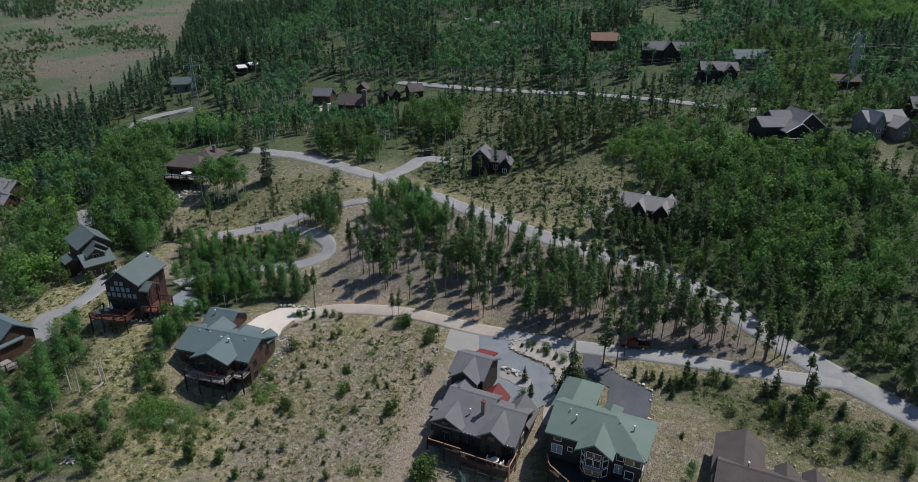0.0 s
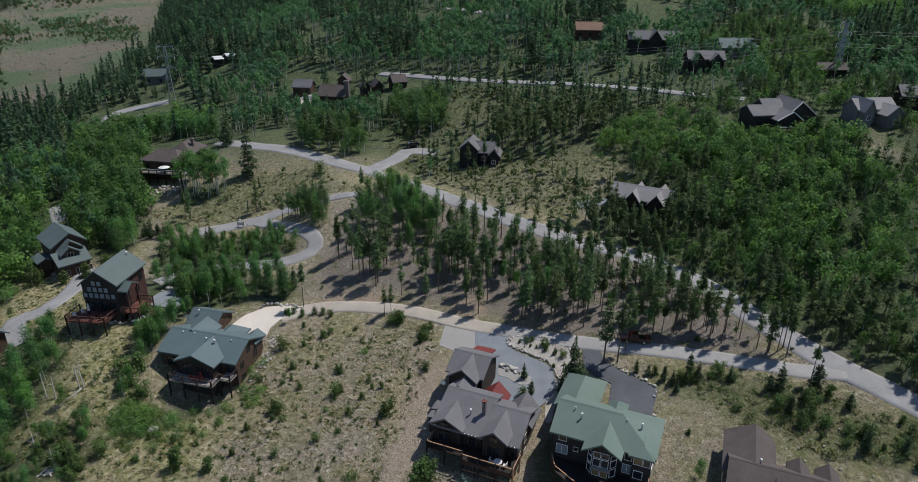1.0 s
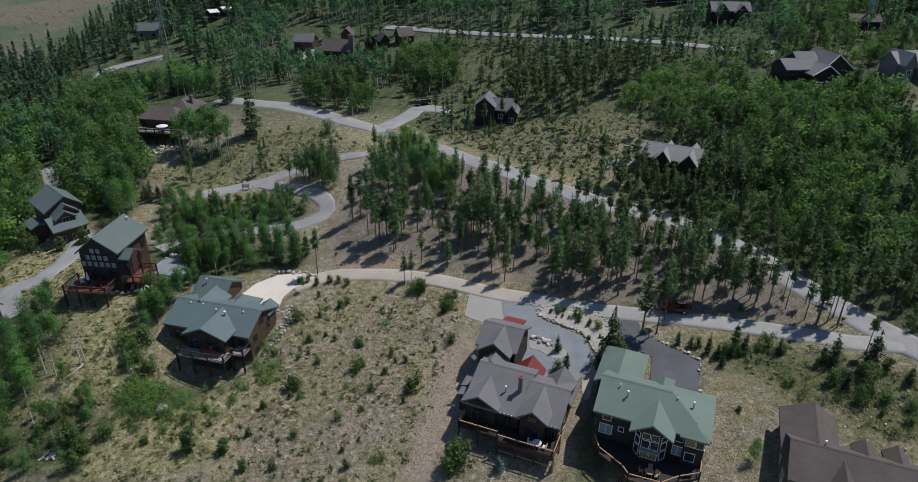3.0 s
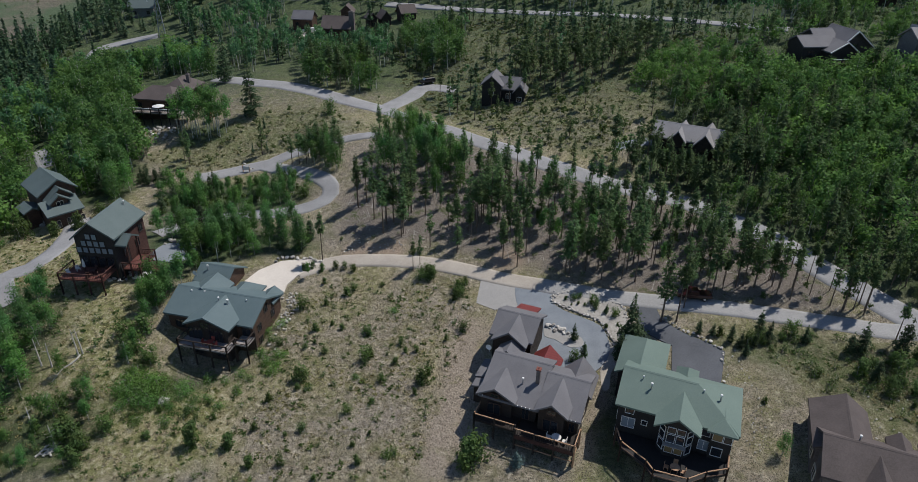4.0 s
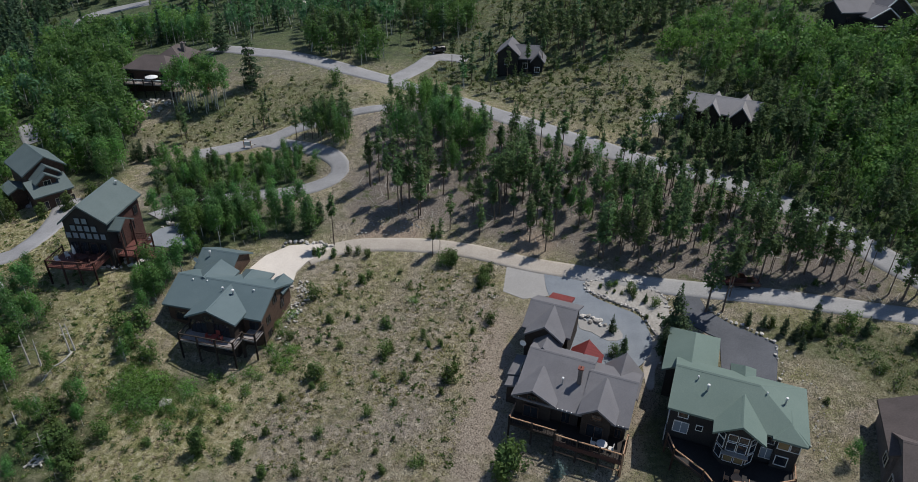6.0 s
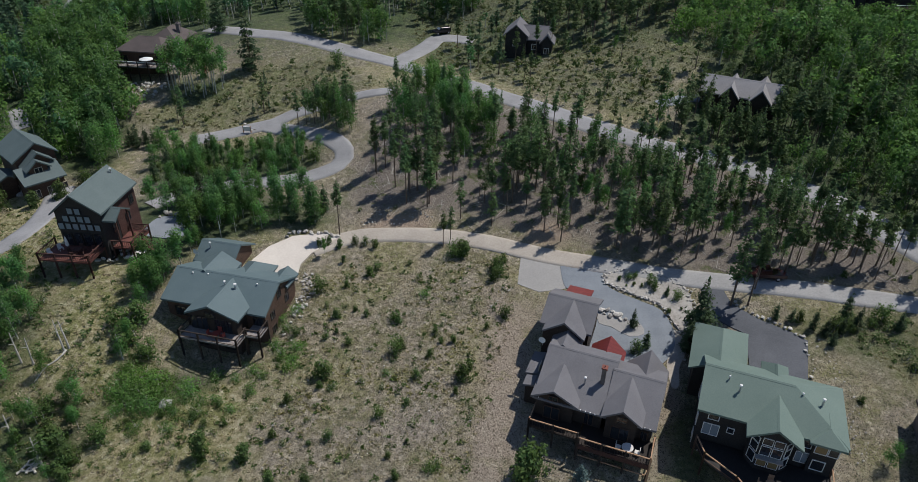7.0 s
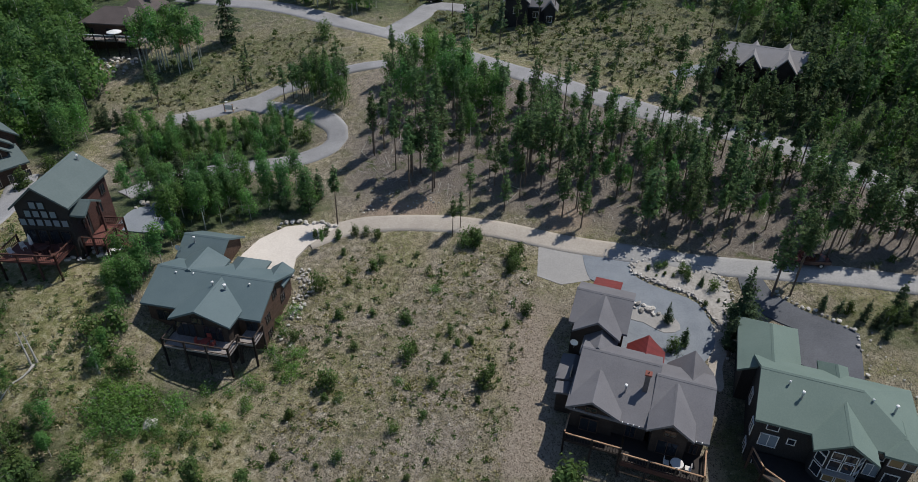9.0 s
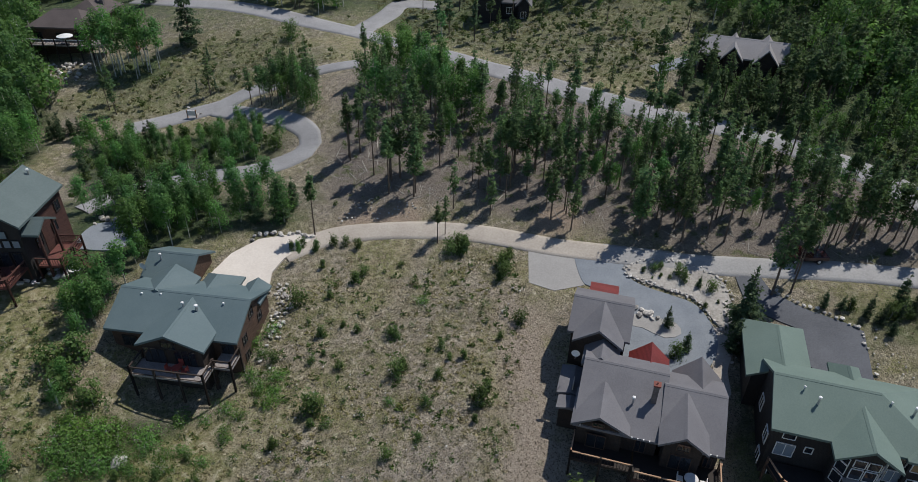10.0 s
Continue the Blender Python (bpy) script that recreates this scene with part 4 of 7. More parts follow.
def deck(h, poly, z, ground_z, boards, rail, posts=True, rails=None, rail_mat=None, slats=True):
    """A deck of any outline on posts, with a railing along the listed edges."""
    b = h["base"]
    k = len(poly)
    v = [(*p, z - b) for p in poly] + [(*p, z - 0.28 - b) for p in poly]
    f = [tuple(range(k)), tuple(range(2 * k - 1, k - 1, -1))] + [(i, (i + 1) % k, (i + 1) % k + k, i + k) for i in range(k)]
    d = part("deck", poly_mesh("deck", v, f, boards), h)
    rail_mat = rail_mat or rail
    for i in range(k) if rails is None else rails:
        p, q = Vector((*poly[i], 0)), Vector((*poly[(i + 1) % k], 0))
        n = max(1, int((q - p).length / 2.2))
        for hh, stuff_, thick_ in ((0.15, rail, 0.08), (1.02, rail_mat, 0.13)):
            part("rail", beam_mesh("rail", [(p + Vector((0, 0, z - b + hh)), q + Vector((0, 0, z - b + hh)))], thick_, stuff_), d)
        if slats:
            m = max(2, int((q - p).length / 0.28))
            one = beam_mesh("baluster", [((0, 0, 0.15), (0, 0, 1.0))], 0.045, rail)
            for j in range(m):
                c = p.lerp(q, (j + 0.5) / m)
                part("baluster", one, d, local=pose(c.x, c.y, z - b))
        for j in range(n + 1):
            c = p.lerp(q, j / n)
            low = ground_z - b - 0.5 if posts else z - b
            part("post", beam_mesh("post", [((c.x, c.y, low), (c.x, c.y, z - b + 1.1))], 0.2, rail), d)
    return d


def chimney(h, u, v, low, top, size, body, cap=None):
    b = h["base"]
    s = size / 2
    c = part("chimney", box_mesh("chimney", [(u - s, u + s, v - s, v + s, low - b, top - b)], body), h)
    part("chimney_cap", box_mesh("chimney_cap", [(u - s - 0.1, u + s + 0.1, v - s - 0.1, v + s + 0.1, top - b - 0.02, top - b + 0.16), (u - s + 0.2, u + s - 0.2, v - s + 0.2, v + s - 0.2, top - b + 0.16, top - b + 0.4)], cap or body), c)


def vent(h, u, v, low, tall=0.9, r=0.11):
    b = h["base"]
    p = part("vent_pipe", tube_mesh("vent_pipe", [(u, v, low - b - 0.4), (u, v, low - b + tall)], [r, r], STEEL), h)
    part("vent_cap", tube_mesh("vent_cap", [(u, v, low - b + tall + 0.03), (u, v, low - b + tall + 0.2), (u, v, low - b + tall + 0.25)], [r * 1.5, r * 1.5, r * 0.5], WHITE_PAINT), p)


def dish(h, u, v, z):
    b = h["base"]
    pts, f = [], []
    for i, (r, d) in enumerate(((0.02, 0.0), (0.25, 0.03), (0.45, 0.11))):
        pts += [(u + r * math.cos(a), v - d - 0.3, z - b + r * math.sin(a)) for a in (6.2832 * k / 12 for k in range(12))]
    for i in range(2):
        f += [(i * 12 + k, i * 12 + (k + 1) % 12, i * 12 + 12 + (k + 1) % 12, i * 12 + 12 + k) for k in range(12)]
    d = part("satellite_dish", poly_mesh("satellite_dish", pts, f, WHITE_PAINT), h)
    part("dish_arm", beam_mesh("dish_arm", [((u, v - 0.3, z - b), (u, v, z - b - 0.6)), ((u, v, z - b - 0.6), (u, v + 0.1, z - b - 1.2))], 0.06, STEEL), d)


# the grey-roofed timber house in the middle of the row
hc = house(4, 87, -5.0, -24.5, "dark timber house with grey shingle roofs and red entry roofs", 11)
FOOTPRINTS.append((2.5, 97, 7))
wing(hc, -6.9, 1.6, -4.0, 5.0, 1.8, 4.4, -5.0, "u", DARK_LOG, GREY_ROOF, at=2.8, eave1=3.6)
wing(hc, 1.2, 7.2, -3.9, 5.2, 1.8, 4.2, -5.0, "u", DARK_LOG, GREY_ROOF, at=1.6, eave1=2.6)
wing(hc, -7.1, -1.5, -4.3, 0.6, 2.15, 3.7, -5.0, "v", DARK_LOG, GREY_ROOF, at=-4.5)
wing(hc, 1.1, 5.7, -4.8, 1.0, 2.5, 4.1, -5.0, "v", DARK_LOG, GREY_ROOF)
wing(hc, -9.3, -2.6, 6.9, 14.9, 3.9, 5.9, -2.5, "u", DARK_LOG, GREY_ROOF, at=10.9)
wing(hc, -8.6, -3.2, 5.5, 10.6, 3.9, 5.85, -2.5, "v", DARK_LOG, GREY_ROOF)
wing(hc, -7.2, -3.4, 2.9, 6.4, 3.2, 4.6, -2.5, "v", DARK_LOG, GREY_ROOF)
wing(hc, 2.3, 7.4, 1.8, 7.0, 1.2, 3.9, -3.0, "v", DARK_LOG, GREY_ROOF)
wing(hc, -2.4, 1.9, 3.4, 8.0, 1.7, 3.7, -2.0, "v", DARK_LOG, RED_ROOF)
wing(hc, -9.2, -6.3, 1.0, 5.2, 0.4, 0.7, -2.6, "v", DARK_LOG, GREY_ROOF, over=0.3)
wing(hc, -8.9, -6.3, -1.1, 0.7, 0.4, 0.7, -3.0, "v", DARK_LOG, GREY_ROOF, over=0.3)
red = wing(hc, -7.9, -4.5, 13.6, 18.4, 2.5, 3.9, -0.5, "u", TIMBER, RED_ROOF, at=14.2, walls=False)
for uu in (-7.6, -4.8):
    part("post", beam_mesh("post", [((uu, 17.4, 4.2), (uu, 17.4, 7.2))], 0.22, TIMBER), hc)
chimney(hc, 0.3, -0.2, 2.0, 5.5, 0.5, CHIM_STONE, BRICK)
for u0, u1, vv, zz in ((-1.5, 1.1, -4.02, 1.78), (5.7, 7.1, -3.92, 1.78), (-7.0, -6.2, -4.02, 1.9)):
    for k in range(max(2, int((u1 - u0) / 0.55))):
        uu = u0 + 0.2 + k * 0.55
        part("eave_light", box_mesh("eave_light", [(uu, uu + 0.1, vv - 0.08, vv + 0.04, zz + 4.98, zz + 5.1)], WHITE_PAINT), hc, "small white lamp on the eave")
vent(hc, -1.6, -0.9, 3.0, 0.8)
dish(hc, -7.9, 3.2, 4.6)
deck(hc, [(-6.6, -6.0), (-0.9, -6.0), (-0.9, -3.2), (-6.6, -3.2)], -0.8, -4.2, DARK_LOG, DARK_LOG, rails=[0, 3], rail_mat=TIMBER)
deck(hc, [(-0.7, -6.6), (7.2, -6.6), (7.2, -3.2), (-0.7, -3.2)], -0.8, -4.4, DARK_LOG, DARK_LOG, rails=[0, 1], rail_mat=TIMBER)
deck(hc, [(-0.7, -6.5), (7.1, -6.5), (7.1, -3.2), (-0.7, -3.2)], -3.6, -4.6, DARK_LOG, DARK_LOG, rails=[0, 1], rail_mat=TIMBER, slats=False)
for vv in (-6.6, -3.4):
    part("post", beam_mesh("post", [((7.25, vv, 0.2), (7.25, vv, 5.3))], 0.24, TIMBER), hc, "honey-coloured corner post")
part("skirt", box_mesh("skirt", [(-0.7, 7.2, -6.72, -6.62, 3.6, 4.25), (-0.7, 7.2, -6.72, -6.62, 0.9, 1.5)], RED_LOG), hc, "dark red-brown deck fascia")
for a, z, w, t_ in ((-4.5, 2.2, 1.3, 0.6), (-4.5, -0.6, 2.2, 1.9), (3.4, -0.6, 2.4, 2.0), (3.4, 2.0, 1.4, 0.9), (6.0, -0.6, 0.9, 1.4), (-0.3, -0.6, 1.2, 1.9), (3.0, -3.5, 2.4, 2.0), (6.0, -3.5, 1.2, 1.6)):
    window(hc, "s", -4.15 + (0.0 if a != -0.3 else 0.75) if a < 0.2 else (-4.4 if a < 5 else -3.35), a, z, w * 0.8, t_ * 0.9, BROWN_LOG)
for a, z in ((0.5, -0.4), (-2.2, -0.4), (0.5, -3.2)):
    window(hc, "e", 6.78, a, z, 1.0, 1.4, TAN_FRAME)
window(hc, "w", -7.58, 2.0, 0.2, 1.0, 1.3, TAN_FRAME)

# the green-roofed house beside it
hd = house(21, 83, -5.0, -24.5, "black-brown house with a pale green hipped roof and a bay front", 12)
FOOTPRINTS.append((19, 93, 7))
wing(hd, -6.3, 8.8, -4.8, 4.8, 4.3, 6.8, -5.0, "u", BLACK_WOOD, GREEN_ROOF, at=0.2, hip=(0, 5.7))
wing(hd, -1.2, 4.4, -6.8, -1.0, 4.3, 6.1, -5.0, "v", BLACK_WOOD, GREEN_ROOF, walls=False)
bay = [(-0.5, -4.2, 4.45), (-0.5, -5.2, 4.45), (0.45, -6.35, 5.05), (1.6, -6.35, 5.76), (2.75, -6.35, 5.05), (3.7, -5.2, 4.45), (3.7, -4.2, 4.45)]
part("bay_wall", poly_mesh("bay_wall", [(u, v, 0.0) for u, v, z in bay] + [(u, v, z + 5.0) for u, v, z in bay], [(k, k + 1, k + 8, k + 7) for k in range(6)] + [(6, 0, 7, 13), tuple(range(6, -1, -1)), tuple(range(7, 14))], BLACK_WOOD), hd)
for z, t_, g_ in ((0.3, 1.3, WARM_GLASS), (1.95, 1.2, GLASS), (3.45, 0.85, GLASS)):
    for a in (1.03, 2.17):
        window_at(hd, a, -6.36, z, 0, 0.92, t_, WHITE_PAINT, g_)
    for a, turn in ((-0.025, -50.4), (3.225, 50.4)):
        window_at(hd, a, -5.785, z - (0.35 if z > 3 else 0), turn, 0.95, t_, WHITE_PAINT, GLASS)
wing(hd, 5.0, 8.6, -5.2, -1.0, 4.3, 5.2, -5.0, "v", BLACK_WOOD, GREEN_ROOF, hip=(1.8, 0))
wing(hd, -7.8, -1.2, 3.0, 12.4, 3.2, 5.1, -2.0, "v", BLACK_WOOD, GREEN_ROOF, hip=(0, 2.6))
wing(hd, 0.2, 3.2, 2.0, 6.6, 4.0, 5.3, -2.0, "v", BLACK_WOOD, GREEN_ROOF, hip=(0, 1.5))
vent(hd, -2.4, -1.9, 5.7, 0.8)
vent(hd, 6.0, -0.6, 5.6, 0.8)
vent(hd, 3.9, -0.6, 6.2, 0.3, 0.07)
vent(hd, -3.6, -0.9, 6.3, 0.25, 0.07)
for a, z, w, t_, g_, c_ in ((-4.4, 2.9, 1.3, 0.9, GLASS, 1), (-4.4, 0.6, 2.0, 1.8, PALE_GLASS, 2), (-2.4, 1.6, 0.8, 0.8, GLASS, 1), (5.0, 2.6, 1.2, 1.3, GLASS, 1), (5.0, 0.3, 1.5, 1.7, PALE_GLASS, 2), (6.4, 2.6, 1.4, 1.3, WARM_GLASS, 1), (7.6, 2.6, 1.1, 1.3, GLASS, 1), (6.6, 0.2, 1.5, 1.5, GLASS, 1), (-4.4, -2.8, 1.6, 1.3, GLASS, 2), (6.8, -2.6, 1.4, 1.5, GLASS, 1)):
    window(hd, "s", -4.21 if a < 5.2 else -4.61, a, z, w * 0.8, t_ * 0.85, WHITE_PAINT, g_, c_)
for a, z in ((-3.0, 2.4), (-3.0, 0.2), (-1.0, 2.4), (-1.0, -0.2)):
    window(hd, "e", 8.22, a, z, 1.1, 1.3, WHITE_PAINT)
for a, z in ((-2.8, 0.6), (1.5, 0.6), (-2.8, -2.4)):
    window(hd, "w", -5.9, a, z, 1.1, 1.5, WHITE_PAINT)
part("awning", box_mesh("awning", [(0.2, 3.0, -7.0, -6.36, 6.68, 6.78)], STEEL), hd, "pale metal awning over the bay")
deck(hd, [(-5.6, -5.0), (-4.6, -7.2), (-1.2, -9.2), (-0.2, -10.4), (3.8, -10.2), (5.8, -8.2), (8.2, -6.6), (8.2, -4.4), (-5.6, -4.4)], -0.4, -4.6, BLACK_WOOD, BROWN_LOG, rails=[0, 1, 2, 3, 4, 5, 6], rail_mat=TIMBER, slats=False)

# the blue-roofed house at the gravel pad
hb = house(-44, 105, -3.0, -16.5, "brown log house with a blue-grey roof above a deck", 10)
wing(hb, -7.8, 7.7, -2.1, 7.6, 2.7, 4.95, -3.0, "u", BROWN_LOG, BLUE_ROOF, at=2.7)
# front gable in darker logs than the rest: its shade put into the colour
wing(hb, -2.7, 5.1, -4.4, 2.2, 3.1, 4.75, -3.0, "v", DARK_LOG, BLUE_ROOF, at=0.95)
wing(hb, -8.3, -2.0, 6.4, 13.6, 2.9, 5.0, -3.0, "u", BROWN_LOG, BLUE_ROOF, at=9.8)
wing(hb, -1.2, 3.6, 4.4, 9.8, 2.3, 3.9, -3.0, "v", BROWN_LOG, BLUE_ROOF, hip=(0, 2.0))
wing(hb, -6.4, -0.8, 2.4, 7.4, 3.5, 5.1, -3.0, "v", BROWN_LOG, BLUE_ROOF, at=-3.6)
wing(hb, 4.6, 7.6, 4.6, 8.2, 2.7, 3.7, -3.0, "v", BROWN_LOG, BLUE_ROOF)
vent(hb, 0.6, 0.7, 4.5, 0.5)
vent(hb, 2.2, 0.6, 4.4, 0.5, 0.14)
vent(hb, -5.0, 2.0, 4.4, 0.2, 0.08)
vent(hb, -2.8, 2.2, 4.4, 0.2, 0.08)
vent(hb, 4.8, 1.8, 4.4, 0.2, 0.08)
vent(hb, -6.4, 8.8, 4.2, 0.9)
dish(hb, -7.9, 7.6, 4.4)
for a, z, w, t_, pl, c_ in ((-0.9, 0.5, 2.4, 2.0, -3.98, 3), (2.6, 0.5, 2.4, 2.0, -3.98, 3), (0.9, 2.5, 1.6, 1.0, -3.98, 2), (-5.4, 0.0, 1.6, 1.4, -1.52, 2), (6.2, 0.2, 1.4, 1.6, -1.52, 2), (-1.0, -2.3, 1.6, 1.6, -3.98, 2), (3.0, -2.3, 1.6, 1.6, -3.98, 2)):
    window(hb, "s", pl, a, z, w, t_, DARK_LOG, GLASS, c_)
for a, z in ((0.4, 0.4), (4.6, 0.4), (2.7, 2.4), (0.4, -2.0)):
    window(hb, "e", 7.26, a, z, 1.0, 1.2, DARK_LOG)
deck(hb, [(-2.8, -6.1), (5.4, -6.1), (5.4, -3.6), (-2.8, -3.6)], 0.4, -2.5, PALE_DECK, DARK_LOG, rails=[0, 1, 3], slats=False)
deck(hb, [(5.3, -3.8), (7.4, -3.8), (7.4, -1.4), (5.3, -1.4)], 0.4, -2.5, PALE_DECK, DARK_LOG, rails=[0, 1], slats=False)

# the tall house with the gridded gable window
ha = house(-62.4, 119, 2.0, -8.5, "tall red-brown house with a grey-green roof and gridded gable windows", 10)
wing(ha, -5.8, 2.0, -5.0, 4.9, 10.5, 13.7, 2.0, "v", BLACK_WOOD, TEAL_ROOF, at=-2.0, eave1=11.0)
wing(ha, 0.6, 3.4, -4.4, -0.4, 9.6, 10.8, 2.0, "u", BLACK_WOOD, TEAL_ROOF, over=0.5, walls=False)
for vv in (-4.0, -0.8):
    part("post", beam_mesh("post", [((3.1, vv, 1.0), (3.1, vv, 7.7))], 0.22, RED_LOG), ha)
part("wall", box_mesh("wall", [(1.3, 1.46, -0.9, 4.55, 0.0, 8.75)], RED_LOG), ha, "red-brown side wall")
for r_, (cnt, off) in enumerate(((6, 0.0), (4, -0.1), (2, -0.2))):
    for c_ in range(cnt):
        window(ha, "s", -4.66, -2.0 + off + (c_ - (cnt - 1) / 2) * 1.08, 8.0 + r_ * 1.25, 0.82, 0.95, BLACK_WOOD, PALE_GLASS, 1)
for c_ in range(4):
    window(ha, "s", -4.66, -4.2 + c_ * 1.5, 5.4, 1.1, 1.9, DARK_LOG, GLASS, 1)
for a, z in ((-2.0, 6.4), (1.5, 6.4), (3.2, 8.4)):
    window(ha, "e", 1.5, a, z, 1.0, 1.3, DARK_LOG)
vent(ha, -0.9, 3.8, 13.0, 0.5)
deck(ha, [(-6.6, -8.6), (0.8, -8.6), (0.8, -4.5), (-6.6, -4.5)], 5.2, 2.6, RED_DECK, RED_LOG, rails=[0, 1, 3], rail_mat=RED_LOG)
deck(ha, [(1.7, -4.0), (4.6, -4.0), (4.6, 1.0), (1.7, 1.0)], 5.0, 2.6, RED_DECK, RED_LOG, rails=[0, 1, 2], rail_mat=RED_LOG)

# the stepped green roofs behind it
hi = house(-86, 143, -2.0, 45, "dark house with stepped grey-green gables among trees", 9)
wing(hi, -3.2, 4.6, -0.4, 9.0, 6.2, 8.8, -2.0, "v", BROWN_LOG, TEAL_ROOF, at=1.2)
wing(hi, -1.8, 3.0, -2.2, 3.0, 5.6, 7.6, -2.0, "v", BROWN_LOG, TEAL_ROOF)
wing(hi, -2.3, 1.9, -3.6, 1.0, 5.2, 6.8, -2.0, "v", BROWN_LOG, TEAL_ROOF)
wing(hi, -3.6, 3.4, -5.2, 0.2, 3.5, 5.4, -2.0, "u", BROWN_LOG, TEAL_ROOF, at=-1.4)
wing(hi, -6.2, -2.6, 0.0, 4.6, 3.4, 4.2, -2.0, "v", BROWN_LOG, TEAL_ROOF)
for a in (-2.0, 0.5, 2.6):
    window(hi, "s", -4.62, a, 0.6, 1.2, 1.4, TAN_FRAME)
window(hi, "s", -3.2, -0.2, 4.4, 1.2, 0.9, TAN_FRAME)

# the brown-roofed house at the lower edge
he = house(45, 76, -3.0, -24, "tan house with joined brown shingle roofs", 11)
FOOTPRINTS.append((53, 71, 9))
wing(he, -7.6, -0.6, -5.0, 4.4, 3.0, 5.2, -3.0, "v", CHIM_STONE, BROWN_ROOF, at=-3.6)
wing(he, -7.0, 8.5, -9.6, -0.8, 3.0, 5.4, -4.0, "u", CHIM_STONE, BROWN_ROOF, at=-4.7)
wing(he, 0.6, 3.4, -5.5, -0.4, 3.6, 4.8, -3.0, "v", CHIM_STONE, BROWN_ROOF)
wing(he, 4.2, 7.2, -5.5, 0.0, 3.4, 4.7, -3.0, "v", CHIM_STONE, BROWN_ROOF)
wing(he, -2.6, 0.8, -10.6, -5.0, 3.2, 4.9, -4.0, "v", CHIM_STONE, BROWN_ROOF)
vent(he, -3.0, -4.2, 5.0, 0.7)
window(he, "w", -7.18, -7.2, 0.4, 1.4, 1.5, TAN_FRAME)
window(he, "w", -7.18, -3.4, 0.4, 1.2, 1.3, TAN_FRAME)
window(he, "s", -10.18, -0.9, 0.2, 1.8, 1.8, TAN_FRAME)


def far_house(x, y, yaw, wall, roof, label, wings, lift=0.0, frame=None, drop=2.5, reach=6.5):
    """A house farther up the slope: wings of (u0, u1, v0, v1, eave, ridge, along) above its own ground."""
    g = ground_at(x, y) + lift
    h = house(x, y, g - drop, yaw, label, reach)
    for u0, u1, v0, v1, eave, ridge, along, *hip in wings:
        wing(h, u0, u1, v0, v1, g + eave, g + ridge, g - drop, along, wall, roof, hip=hip[0] if hip else (0, 0))
        front, mid = v0 + (0.6 if along == "u" else 0.42), (u0 + u1) / 2
        n = max(1, int((u1 - u0) / 3.8))
        for k in range(n):
            window(h, "s", front - 0.02, u0 + (u1 - u0) * (k + 0.5) / n, g + max(0.4, eave - 2.4), 1.1, 1.2, frame or DARK_LOG, GLASS)
    return h


hh = far_house(47, 156, -29, DARK_LOG, PALE_ROOF, "dark house with a pale grey three-gabled roof in the woods", [(-7.5, 7.5, -3.6, 3.6, 3.6, 6.2, "u"), (-3.6, 0.2, -4.6, 4.6, 3.4, 5.8, "v"), (1.8, 6.2, -5.2, 4.8, 3.4, 6.0, "v")])
hg = far_house(92, 190, 8, BLACK_WOOD, GREY_ROOF, "large black-brown house with a broad grey gable and a pale-railed deck", [(-8.5, 2.0, -4.0, 4.0, 3.4, 5.6, "u"), (-3.5, 3.0, -1.0, 5.5, 4.8, 6.8, "u")], reach=9)
gb_ = ground_at(92, 190)
for u0, u1, v0, v1, eave, ridge, at in ((0.0, 11.0, -5.6, 5.0, 2.8, 7.4, 4.8), (-3.0, 5.0, -7.2, 0.0, 2.6, 5.0, 1.4)):
    wing(hg, u0, u1, v0, v1, gb_ + eave, gb_ + ridge, gb_ - 2.5, "v", BLACK_WOOD, GREY_ROOF, at=at)
    ends = [(u0, v0 - 0.04, gb_ + eave - hg["base"] - 0.1), (at, v0 - 0.04, gb_ + ridge - hg["base"] - 0.1), (u1, v0 - 0.04, gb_ + eave - hg["base"] - 0.1)]
    part("fascia", beam_mesh("fascia", [(ends[0], ends[1]), (ends[1], ends[2])], 0.24, WHITE_PAINT), hg, "pale gable board")
for a, z in ((3.2, 0.4), (5.0, 0.4), (6.8, 0.4), (5.0, 2.6)):
    window(hg, "s", -5.22, a, gb_ + z, 1.3, 1.5, DARK_LOG)
gg = ground_at(92, 190)
deck(hg, [(-4.5, -10.5), (8.5, -10.5), (8.5, -6.6), (-4.5, -6.6)], gg + 0.6, gg - 1.5, DARK_LOG, BLACK_WOOD, rails=[0], rail_mat=WHITE_PAINT)
hv = far_house(-78.5, 193, -10, BROWN_LOG, BROWN_ROOF, "brown-roofed house with a long white-railed deck behind aspens", [(-7.0, 5.0, -7.0, 2.0, 4.2, 6.6, "u", (4.0, 3.0)), (-2.5, 5.5, -1.0, 9.0, 4.8, 7.4, "v", (3.5, 3.5))])
gg = ground_at(-78.5, 193)
deck(hv, [(-7.5, -9.6), (9.0, -9.6), (9.0, -6.0), (-7.5, -6.0)], gg + 1.6, gg - 2.0, PALE_DECK, DARK_LOG, rails=[0], rail_mat=WHITE_PAINT)
chimney(hv, 3.6, 4.0, gg + 5, gg + 8.0, 0.8, CHIM_STONE)
far_house(9, 190, -14, BLACK_WOOD, GREY_ROOF, "small dark cabin with a grey gable roof among pines", [(-5.5, 0.5, -4.0, 4.0, 4.6, 7.2, "v"), (-2.0, 5.5, -2.5, 4.0, 3.6, 6.2, "u"), (3.0, 6.6, -3.8, 2.0, 3.2, 5.2, "v")], frame=WHITE_PAINT)
